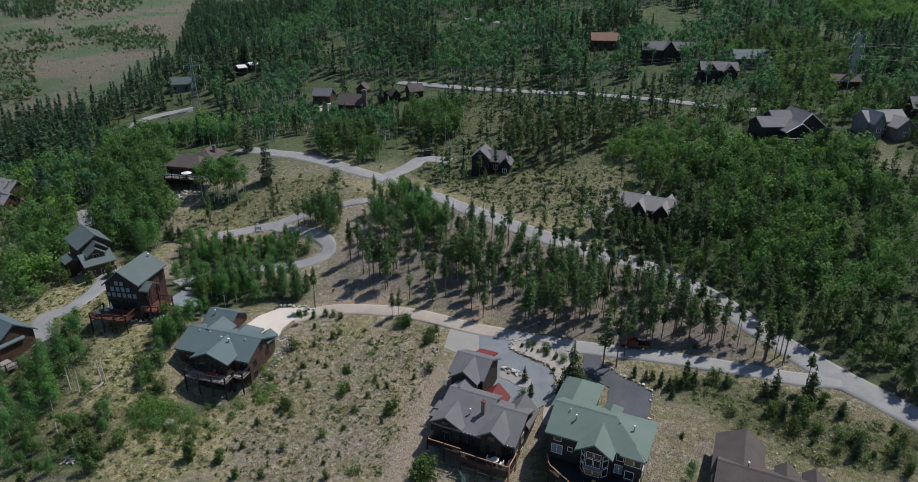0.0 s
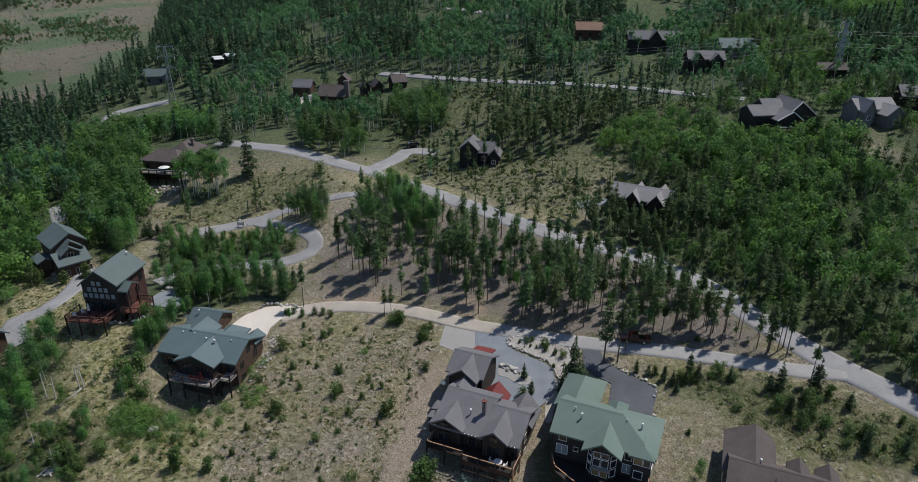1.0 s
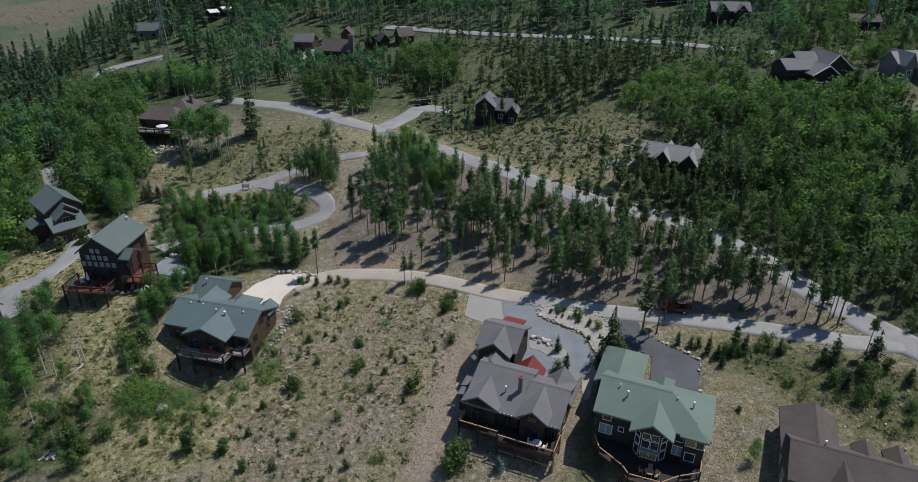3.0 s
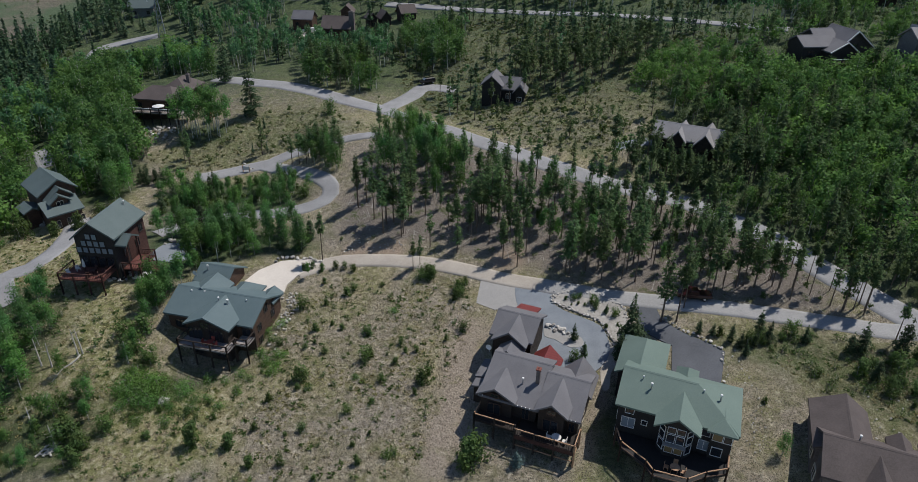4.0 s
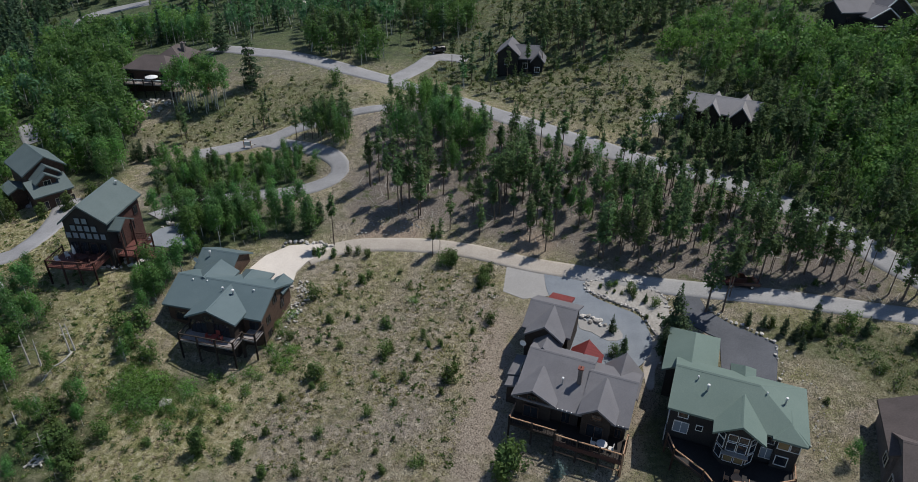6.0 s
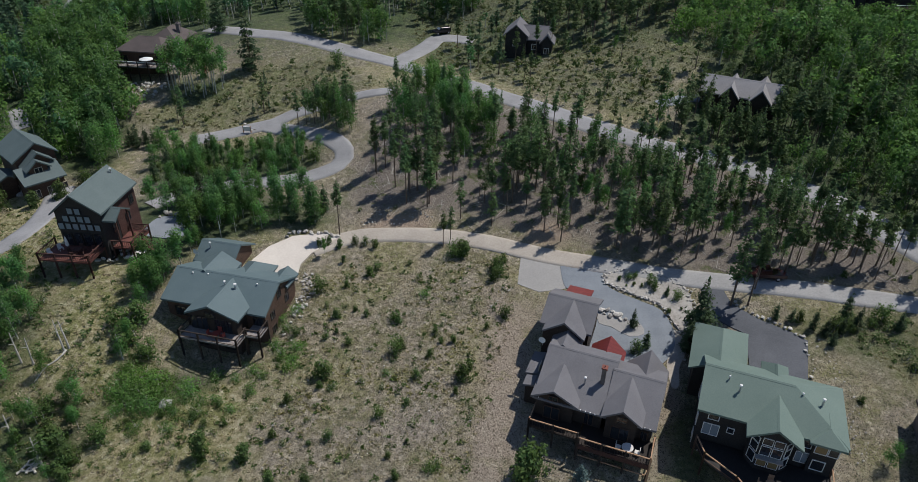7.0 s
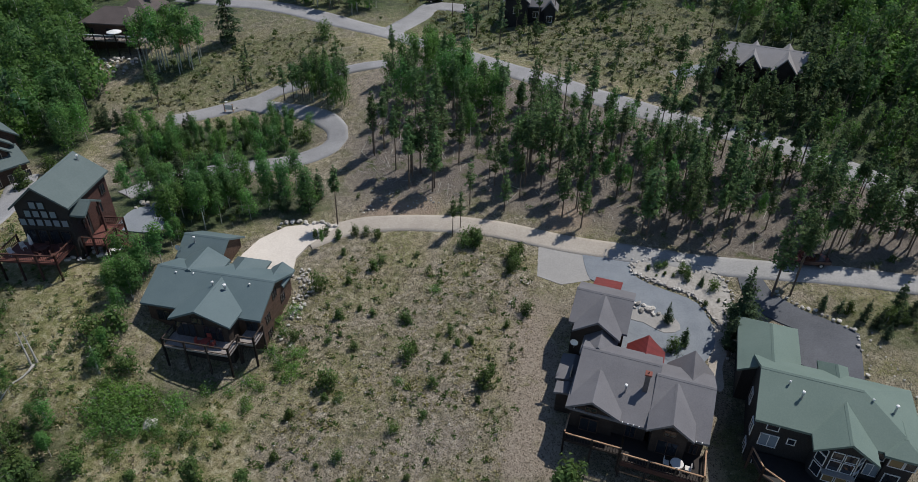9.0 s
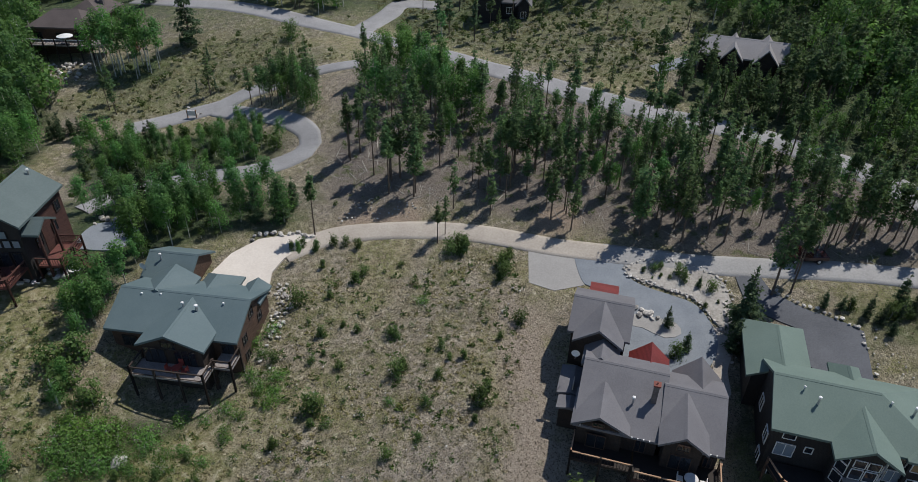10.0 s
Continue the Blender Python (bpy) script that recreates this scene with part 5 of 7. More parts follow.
far_house(120, 187, 10, GREY_WALL, PALE_ROOF, "pale grey house with several grey gables", [(-7.0, 6.0, -1.0, 6.0, 3.8, 6.4, "u"), (-1.0, 5.5, -5.0, 4.0, 2.8, 5.4, "v"), (-6.5, -2.6, -3.0, 5.0, 3.6, 6.8, "v")], frame=WHITE_PAINT)
far_house(84, 281, -6, BLACK_WOOD, GREY_ROOF, "long dark house with a grey roof on the upper slope", [(-11.0, 10.0, -4.0, 4.0, 4.0, 7.0, "u"), (-3.0, 2.5, -5.0, 3.0, 4.0, 7.6, "v")])
far_house(92, 249, -6, BLACK_WOOD, GREY_ROOF, "dark house with paired grey gables among trees", [(-5.5, 8.0, -3.5, 4.5, 4.2, 6.8, "u"), (-4.5, 0.5, -5.0, 3.0, 3.8, 6.6, "v"), (2.0, 7.0, -4.6, 3.0, 3.8, 6.4, "v")])
far_house(109.5, 262, 4, GREY_WALL, BLUE_ROOF, "grey house with a blue-grey roof", [(-7.0, 7.5, -3.0, 5.0, 3.6, 6.8, "u")])
far_house(129, 230, -4, DARK_LOG, BROWN_ROOF, "low house with a brown roof below the pylon", [(-5.0, 5.0, -3.0, 3.0, 2.4, 4.4, "u")])
far_house(62, 302, -4, BROWN_LOG, ORANGE_ROOF, "house with a tan-orange roof high in the woods", [(-6.2, 6.2, -4.0, 4.5, 3.0, 6.0, "u")])
hk = far_house(-41, 257, -8, BROWN_LOG, BROWN_ROOF, "house with a maroon-brown roof and tall chimney", [(-6.0, 4.5, -4.0, 4.5, 3.4, 7.0, "u")])
gg = ground_at(-41, 257)
chimney(hk, 4.6, -1.5, gg, gg + 8.6, 1.7, CHIM_STONE)
far_house(-56, 274, -10, BROWN_LOG, GREY_ROOF, "grey-roofed garage beside a parking place", [(-4.0, 4.0, -3.5, 3.5, 3.4, 6.0, "u")])
far_house(-28.5, 265, 20, DARK_LOG, BROWN_ROOF, "dark gabled house behind pines", [(-4.5, -0.5, -3.0, 3.0, 2.8, 5.0, "v"), (0.0, 4.5, -3.4, 3.0, 2.8, 5.4, "v")])
far_house(-40.5, 277, -4, BROWN_LOG, BROWN_ROOF, "small brown gabled cabin behind pines", [(-2.6, 2.6, -3.0, 3.0, 3.0, 5.4, "v")])
far_house(-18.5, 268, 24, DARK_LOG, BROWN_ROOF, "dark house with a brown gable roof", [(-3.2, 3.2, -3.0, 3.0, 2.6, 5.2, "u")])
far_house(-102, 322, 38, BLACK_WOOD, WHITE_ROOF, "low building with bright white metal roofs", [(-4.5, 0.0, -3.0, 3.0, 3.0, 4.0, "u"), (2.0, 7.0, -1.0, 4.0, 3.6, 4.6, "u")])
far_house(-128, 309, 10, GREY_WALL, TEAL_ROOF, "small grey-green house in the spruces", [(-5.0, 5.0, -3.5, 3.5, 3.0, 5.8, "u")])
far_house(-133, 186, -20, BROWN_LOG, PALE_ROOF, "brown house with a pale grey roof among aspens", [(-6.5, 5.0, -3.5, 4.0, 4.0, 7.0, "u"), (-1.0, 5.5, -6.0, 0.0, 1.6, 4.2, "u")])
hx = far_house(-87.5, 110, -28, BROWN_LOG, BLUE_ROOF, "log house with a blue-grey roof and a timber deck", [(-7.0, 5.0, -3.5, 4.5, 4.4, 7.4, "u"), (0.0, 5.0, -5.5, 2.0, 3.8, 6.0, "v")])
gg = ground_at(-87.5, 110)
deck(hx, [(-2.0, -8.6), (8.6, -8.6), (8.6, -2.0), (5.0, -2.0), (5.0, -5.0), (-2.0, -5.0)], gg + 1.2, gg - 1.0, PALE_DECK, DARK_LOG, rails=[0, 1])
far_house(138, 196, -10, DARK_LOG, GREY_ROOF, "dark house with a grey roof at the edge of the woods", [(-7.0, 7.0, -4.0, 4.0, 3.4, 6.2, "u")])


# ---- trees and shrubs ----
def leaves_at(base, tip, width, rng, face=None):
    """Leaf clumps: a pointed blade from base to tip, turned towards face where given, else at random. Returns corners and triangles."""
    n = len(base)
    d = tip - base
    if face is None:
        s = np.cross(d, rng.normal(size=(n, 3)))
    else:
        face = face / np.maximum(np.linalg.norm(face, axis=1), 1e-6)[:, None]
        d = d - 0.65 * np.sum(d * face, axis=1)[:, None] * face
        s = np.cross(d, face + rng.normal(size=(n, 3)) * 0.38)
    s /= np.maximum(np.linalg.norm(s, axis=1), 1e-6)[:, None]
    w = np.asarray(width).reshape(-1, 1) * s
    v = np.stack([base + w, base + d, base + d * 0.12 - w], 1).reshape(-1, 3)
    return v, np.arange(n)[:, None] * 3 + [0, 1, 2]


def join(chunks):
    vs, fs, k = [], [], 0
    for v, f in chunks:
        vs.append(v), fs.append(np.asarray(f) + k)
        k += len(v)
    return np.concatenate(vs), np.concatenate(fs)


def limb(a, b, ra, rb, sides=5):
    a, b = np.asarray(a, float), np.asarray(b, float)
    d = b - a
    s = np.cross(d, (0.3, 0.9, 0.2))
    s /= np.linalg.norm(s)
    t = np.cross(d, s)
    t /= np.linalg.norm(t)
    ang = np.arange(sides) * 2 * np.pi / sides
    ring = np.cos(ang)[:, None] * s + np.sin(ang)[:, None] * t
    v = np.concatenate([a + ring * ra, b + ring * rb])
    i = np.arange(sides)
    j = (i + 1) % sides
    return v, np.concatenate([np.stack([i, j, j + sides], 1), np.stack([i, j + sides, i + sides], 1)])


def pine_parts(seed, tall, radius, bare, count, leaf=0.55, full=0.75, twigs=True, wide=0.3):
    """A conifer: trunk with branches, and needles in uneven tiers with gaps; bare: share of the trunk without crown."""
    r = np.random.default_rng(seed)
    lean = r.normal(size=2) * 0.014 * tall
    spine = lambda z: np.stack([lean[0] * (z / tall) ** 2, lean[1] * (z / tall) ** 2, z], -1)
    zs = np.array([-0.4, 0.5, tall * 0.35, tall * 0.7, tall])
    rad = 0.0115 * tall * np.array([1.25, 1.0, 0.78, 0.45, 0.06])
    wood = [limb(spine(zs[k]), spine(zs[k + 1]), rad[k], rad[k + 1], 6) for k in range(4)]
    z0 = tall * bare
    boughs = []
    tiers = max(6, int((tall - z0) / 0.5))
    for k in range(tiers):
        s = min(max((k + r.uniform(-0.3, 0.5)) / tiers, 0), 0.98)
        reach = radius * min(1.0, (s + 0.1) / 0.3) ** 0.6 * (1 - s) ** full * r.uniform(0.75, 1.15)
        turn = r.uniform(0, 6.283)
        for j in range(5 if s < 0.75 else 3):
            if r.uniform() < 0.14:
                continue
            a = turn + j * 6.283 / (5 if s < 0.75 else 3) + r.uniform(-0.5, 0.5)
            boughs.append((z0 + (tall - z0) * s, a, max(0.15, reach * r.uniform(0.55, 1.15)), -0.12 + 0.5 * s + r.uniform(-0.15, 0.15)))
    for b, (z, a, ln, rise) in enumerate(r.permutation(boughs)[:: 3] if twigs else []):
        root = spine(np.array(z))
        wood.append(limb(root, root + np.array([math.cos(a), math.sin(a), rise]) * ln * 0.8, 0.035, 0.012, 3))
    if twigs and bare > 0.2:
        for z in r.uniform(0.3 * z0, z0, 5):
            a = r.uniform(0, 6.283)
            root = spine(np.array(z))
            wood.append(limb(root, root + np.array([math.cos(a), math.sin(a), -0.1]) * r.uniform(0.3, 0.8), 0.02, 0.008, 3))
    total = sum(b[2] ** 1.3 for b in boughs)
    base, tip, width, face = [], [], [], []
    for z, a, ln, rise in boughs:
        q = max(2, int(round(count * ln**1.3 / total)))
        dirn = np.array([math.cos(a), math.sin(a), rise])
        f = r.uniform(0.15, 1.0, q) ** 0.7
        c = spine(np.array(z)) + dirn * ln * f[:, None] + r.normal(size=(q, 3)) * [0.17 * ln + 0.06, 0.17 * ln + 0.06, 0.13]
        out = dirn * 0.8 + r.normal(size=(q, 3)) * 0.5 + [0, 0, 0.15]
        out /= np.linalg.norm(out, axis=1)[:, None]
        size = leaf * r.uniform(0.6, 1.3, q)
        base.append(c - out * size[:, None] * 0.35), tip.append(c + out * size[:, None] * 0.65), width.append(size * wide)
        face.append(dirn * [0.9, 0.9, 0.0] * f[:, None] + r.normal(size=(q, 3)) * 0.25 + [0, 0, 0.75])
    top = spine(np.array([tall * 0.95]))
    base.append(top), tip.append(top + [[0, 0, leaf * 1.3]]), width.append(np.array([0.12])), face.append(np.array([[1.0, 0.3, 0.2]]))
    return join(wood), leaves_at(np.concatenate(base), np.concatenate(tip), np.concatenate(width), r, np.concatenate(face))


def leafy_parts(seed, tall, radius, bare, count, leaf=0.34, stems=1, limbs=6, clump=0.34, high=0.8, stout=0.011):
    """A broadleaf tree or shrub: stems and limbs, and leaves in uneven clumps with gaps."""
    r = np.random.default_rng(seed)
    wood, ends = [], []
    for s in range(stems):
        foot = np.array([*(r.normal(size=2) * (0.0 if stems == 1 else radius * 0.25)), -0.3])
        head = np.array([*(foot[:2] + r.normal(size=2) * radius * (0.12 if stems == 1 else 0.4)), tall * r.uniform(0.82, 0.97)])
        mid = foot * 0.5 + head * 0.5 + [*(r.normal(size=2) * radius * 0.08), 0]
        t = max(0.03, stout * tall)
        wood += [limb(foot, mid, t, t * 0.7), limb(mid, head, t * 0.7, t * 0.15)]
        ends.append(head - [0, 0, 0.1 * tall])
        for k in range(limbs):
            f = bare + (0.92 - bare) * (k + r.uniform(0, 0.9)) / limbs
            root = foot + (head - foot) * f
            a = r.uniform(0, 6.283)
            ln = radius * r.uniform(0.5, 1.0) * (1.15 - 0.75 * max(0, f - bare) / (1 - bare))
            e = root + [math.cos(a) * ln, math.sin(a) * ln, ln * r.uniform(0.2, 0.8)]
            wood.append(limb(root, e, t * 0.35, t * 0.1, 3))
            ends += [e, root * 0.45 + e * 0.55]
    ends = np.array(ends)
    per = max(4, count // len(ends))
    c = np.repeat(ends, per, 0)
    spread_ = clump * radius * r.uniform(0.6, 1.25, len(ends)).repeat(per)[:, None]
    off = r.normal(size=c.shape)
    off /= np.maximum(1.0, np.linalg.norm(off, axis=1) / 1.5)[:, None]
    c = c + off * spread_ * [1, 1, high]
    c[:, 2] = np.maximum(c[:, 2], 0.05 + 0.1 * r.uniform(size=len(c)))
    out = r.normal(size=c.shape) * [1, 1, 0.6 + 0.5 * high]
    out /= np.linalg.norm(out, axis=1)[:, None]
    size = leaf * r.uniform(0.6, 1.35, len(c))
    axis = np.stack([c[:, 0], c[:, 1], (c[:, 2] - 0.6 * tall) * radius / tall], 1) / radius
    return join(wood), leaves_at(c - out * size[:, None] * 0.5, c + out * size[:, None] * 0.5, size * 0.42, r, off * 0.45 + axis * 0.8 + [0, 0, 0.55])


def plant(kind, wood, crown, bark, leaf, label, category, group):
    root = tagged(new(kind), label, category, group)
    part("trunk" if kind != "shrub" else "stem", fast_mesh("trunk", *wood, bark), root)
    part("crown" if kind != "shrub" else "foliage", fast_mesh("crown", *crown, leaf), root)
    return root


def blocked(x, y, gap=1.2, near=1.0):
    """Which of the places lie on a road or in a house."""
    x, y = np.asarray(x, float), np.asarray(y, float)
    bad = np.zeros(len(x), bool)
    for line, half in PAVED:
        close = np.nonzero((x > line[:, 0].min() - 6) & (x < line[:, 0].max() + 6) & (y > line[:, 1].min() - 6) & (y < line[:, 1].max() + 6))[0]
        if len(close):
            d = (line[None, :, 0] - x[close, None]) ** 2 + (line[None, :, 1] - y[close, None]) ** 2
            bad[close] |= d.min(1) < (half + gap) ** 2
    for a, b, r in FOOTPRINTS:
        bad |= (x - a) ** 2 + (y - b) ** 2 < (r * near + 0.5) ** 2
    return bad


def scatter(poly, step, seed, keep=1.0, gap=1.2, near=1.0):
    """Uneven places inside an outline, about step apart."""
    r = np.random.default_rng(seed)
    p = np.array(poly, float)
    (x0, y0), (x1, y1) = p.min(0), p.max(0)
    xs, ys = np.meshgrid(np.arange(x0, x1, step), np.arange(y0, y1, step))
    q = np.stack([xs.ravel(), ys.ravel()], 1)
    q = q + r.uniform(-0.48, 0.48, q.shape) * step
    q = q[inside(poly, q[:, 0], q[:, 1])]
    q = q[r.uniform(size=len(q)) < keep]
    return [(a, b) for a, b in q[~blocked(q[:, 0], q[:, 1], gap, near)]]


PINES = [plant("pine_tree", *pine_parts(k, 10.0, (1.25, 1.1, 1.5, 1.2, 1.05, 1.4)[k], (0.42, 0.55, 0.38, 0.34, 0.58, 0.25)[k], 640, 0.44, 0.64), PINE_BARK, PINE_LEAF, "slender dark green pine with a bare lower trunk", "tree", "pines of the hillside") for k in range(6)]
SPRUCES = [plant("spruce_tree", *pine_parts(20 + k, 8.0, 2.0, 0.04, 1700, 0.42, 0.85), PINE_BARK, SPRUCE_LEAF, "dense dark green spruce with branches to the ground", "tree", "spruces of the hillside") for k in range(3)]
BLUES = [plant("blue_spruce", *pine_parts(30, 2.6, 0.95, 0.04, 1100, 0.2, 0.9), PINE_BARK, BLUE_LEAF, "small blue-grey spruce beside the house", "tree", "")]
ASPENS = [plant("aspen_tree", *leafy_parts(40 + k, 8.0, (1.45, 1.2, 1.6, 1.3, 1.7)[k], (0.22, 0.4, 0.12, 0.32, 0.18)[k], 1250, 0.29, 1, 12, 0.42, 1.25), PALE_BARK, ASPEN_LEAF, "fresh green aspen with a pale slender trunk", "tree", "aspens of the hillside") for k in range(5)]
SHRUBS = [plant("shrub", *leafy_parts(60 + k, 1.8, (0.5, 0.62, 0.75, 0.5, 0.85)[k], 0.05, 700, 0.19, 3, 6, 0.4, 1.3), PALE_BARK, SHRUB_LEAF, "green shrub in dry grass", "shrub", "shrubs of the slope") for k in range(5)]
MOUNDS = [plant("shrub", *leafy_parts(70 + k, 1.0, 1.0, 0.05, 520, 0.16, 7, 3, 0.4, 0.7), PALE_BARK, BED_LEAF, "low bright green mound of leaves below the deck", "shrub", "low mounds below the deck") for k in range(2)]
WHITES = [plant("aspen_tree", *leafy_parts(75 + k, 8.0, 1.3, 0.5, 520, 0.28, 1, 7, 0.4, 1.1), PALE_BARK, ASPEN_LEAF, "tall aspen with a bare white trunk and a thin crown", "tree", "white-trunked aspens by the deck") for k in range(3)]
RUSTS = [plant("dying_pine", *pine_parts(33, 4.0, 1.3, 0.1, 700, 0.34, 0.8), PINE_BARK, DEAD_LEAF, "rust-orange dying pine beside the white trunks", "tree", "")]
KINDS = {"r": (RUSTS, 4.0), "w": (WHITES, 8.0), "p": (PINES, 10.0), "s": (SPRUCES, 8.0), "k": (BLUES, 2.6), "a": (ASPENS, 8.0), "b": (SHRUBS, 1.8), "m": (MOUNDS, 1.0)}
USED = {}
rng = np.random.default_rng(5)


def stand(x, y, kind, tall):
    """Plants one tree or shrub."""
    makes, own = KINDS[kind]
    i = int(rng.integers(len(makes)))
    s = tall / own
    wide = s * rng.uniform(0.88, 1.15)
    m = Matrix.LocRotScale((x, y, ground_at(x, y)), Euler((0, 0, rng.uniform(0, 6.28))), (wide, wide, s))
    key = (kind, i)
    if key in USED:
        return copy_thing(makes[i], m @ Matrix.Diagonal((*makes[i].scale, 1)).inverted())
    USED[key] = True
    makes[i].matrix_basis = m
    return makes[i]


# single plants round the houses and on the open slope: place, kind, height
SINGLE = [
    (-61.5, 131.0, "a", 6), (-57.0, 131.5, "a", 6.5), (-13.3, 118.8, "p", 6.5), (-12.1, 120.2, "p", 6.5), (-21.1, 133.9, "p", 11), (-17.3, 132.6, "p", 12), (-29.7, 122.5, "p", 10), (20.2, 98.8, "s", 9.5),
    (12.1, 100.6, "s", 3.4), (34.6, 77.4, "a", 4.6), (53.6, 103.6, "p", 9.5), (55.3, 102.7, "p", 9.5), (56.8, 102.5, "p", 9), (57.7, 101.1, "p", 9), (26.4, 103.0, "p", 13), (28.8, 102.9, "p", 13), (-50.0, 168.3, "p", 9), (-55.6, 185.1, "s", 14), (-68.5, 209.3, "s", 12), (-80.1, 221.9, "a", 10), (-86.6, 229.2, "a", 10), (-74.1, 215.2, "a", 10), (-98.9, 226.5, "a", 10), (-95.9, 229.2, "a", 10), (-90.3, 230.9, "a", 10), (10, 183, "p", 9), (5.5, 184, "p", 8), (14, 186, "p", 9), (-65.8, 183.3, "r", 4.2), (0.7, 78.7, "k", 2.8), (12.9, 96.9, "s", 3.0), (17.9, 95.8, "s", 5.5), (-54.0, 108.0, "a", 7.0), (-53.5, 111.0, "a", 7.5), (-52.0, 114.0, "a", 7.0), (-56.0, 112.0, "a", 7.5),
    (35.1, 143.1, "p", 9), (39.3, 145.5, "p", 9.5), (42.9, 144.4, "p", 8.5), (45.3, 142.1, "s", 8), (50.1, 147.0, "p", 9), (31.4, 147.6, "p", 9), (33.0, 109.5, "p", 9), (35.5, 108.8, "p", 8), (30.8, 105.6, "p", 9), (-67.4, 165.7, "p", 8), (-66.0, 164.5, "p", 7), (-67.0, 168.0, "p", 7.5),
]
for x, y, kind, tall in SINGLE:
    stand(x, y, kind, tall)
SHRUB_PLACES = [
    (-84, 136, 3), (-80, 138.5, 3.5), (-91, 137, 3.5), (-77, 142, 3), (-93, 141, 4),
    (-5.4, 80.0, 4.4), (-4.2, 80.4, 3.8), (-6.2, 79.0, 3.4), (11.6, 96.0, 2.0), (-55.1, 99.9, 3.4), (-52.6, 98.4, 3.0), (-57.0, 102.2, 3.2), (-55.1, 103.3, 3.6),
    (-20.4, 98.8, 2.2), (-19.4, 99.6, 1.6), (-11.8, 93.5, 2.6), (-10.7, 95.1, 1.8), (-5.1, 104.1, 1.8), (-5.7, 113.0, 2.2), (-4.4, 115.0, 1.6), (-11.0, 117.2, 2.4), (-10.0, 117.1, 2.6),
    (-30.1, 95.2, 2.6), (-34.3, 86.2, 1.5), (-42.2, 84.1, 4.0), (-37.1, 83.5, 2.6), (-54.2, 86.4, 2.8),
]
SHRUB_PLACES_2 = [
    (50.4, 89.2, 3.0), (55.9, 88.6, 3.5), (16.6, 106.9, 1.6), (17.5, 102.3, 1.2), (-31.6, 110.5, 2.5),
    (-28.5, 116.3, 1.4), (-59.4, 86.1, 3.0), (-56.2, 83.6, 3.0), (-56.7, 81.2, 3.0), (-33.9, 80.4, 1.8), (-35.1, 183.4, 3.5), (-15.9, 97.7, 1.2), (-14.2, 100.0, 1.0), (-26.6, 100.4, 1.2), (-24.5, 105.3, 1.2),
]
SHRUB_PLACES_3 = [
    (-32.6, 119.8, 1.6), (-31.0, 120.6, 1.5), (-29.4, 119.9, 1.7), (-27.4, 120.4, 1.6), (-25.6, 120.2, 1.4), (-23.9, 119.6, 1.5), (-11.6, 116.8, 2.0), (-9.9, 116.7, 2.2), (-4.8, 113.4, 2.0), (-6.0, 111.4, 2.2), (-5.4, 112.2, 1.8),
    (-34.0, 102.5, 1.4), (-24.2, 113.3, 1.8), (-23.4, 114.7, 1.4), (-18.5, 115.2, 0.9), (-29.0, 105.3, 1.5), (-12.5, 99.9, 1.4), (-18.9, 90.1, 1.0), (-8.0, 102.1, 1.2), (35.7, 85.5, 1.0), (45.0, 89.7, 1.4),
]
for x, y, tall in SHRUB_PLACES + SHRUB_PLACES_2 + SHRUB_PLACES_3:
    stand(x, y, "b", tall)
for x, y, kind, tall in [
    (53.2, 93.6, "s", 5.5), (58.5, 92.6, "s", 6.5), (51.4, 93.4, "s", 4.0), (52.2, 87.9, "s", 4.5), (46.0, 96.2, "s", 3.4), (-54.8, 99.8, "a", 5), (-55.2, 97.8, "a", 4), (-31.6, 117.8, "a", 3.5), (-53.7, 110.9, "a", 5.5), (-54.2, 108.1, "a", 5),
    (-69.4, 100.7, "a", 7), (-71.7, 98.0, "a", 7), (-68.4, 94.6, "a", 6), (-63.7, 95.0, "a", 5), (-75.5, 107.7, "a", 7), (-75.5, 103.0, "a", 7), (-69.1, 103.9, "a", 6),
]:
    stand(x, y, kind, tall)

for x, y in [(-36.5, 105.3), (-34.5, 106.4), (-35.3, 103.5), (-36.7, 100.8), (-35.5, 99.1), (-33.2, 100.0), (-33.7, 98.3), (-43.3, 96.6), (-38.8, 96.7), (-40.7, 95.9), (-37.4, 95.5)]:
    stand(x, y, "m", rng.uniform(0.7, 1.2))

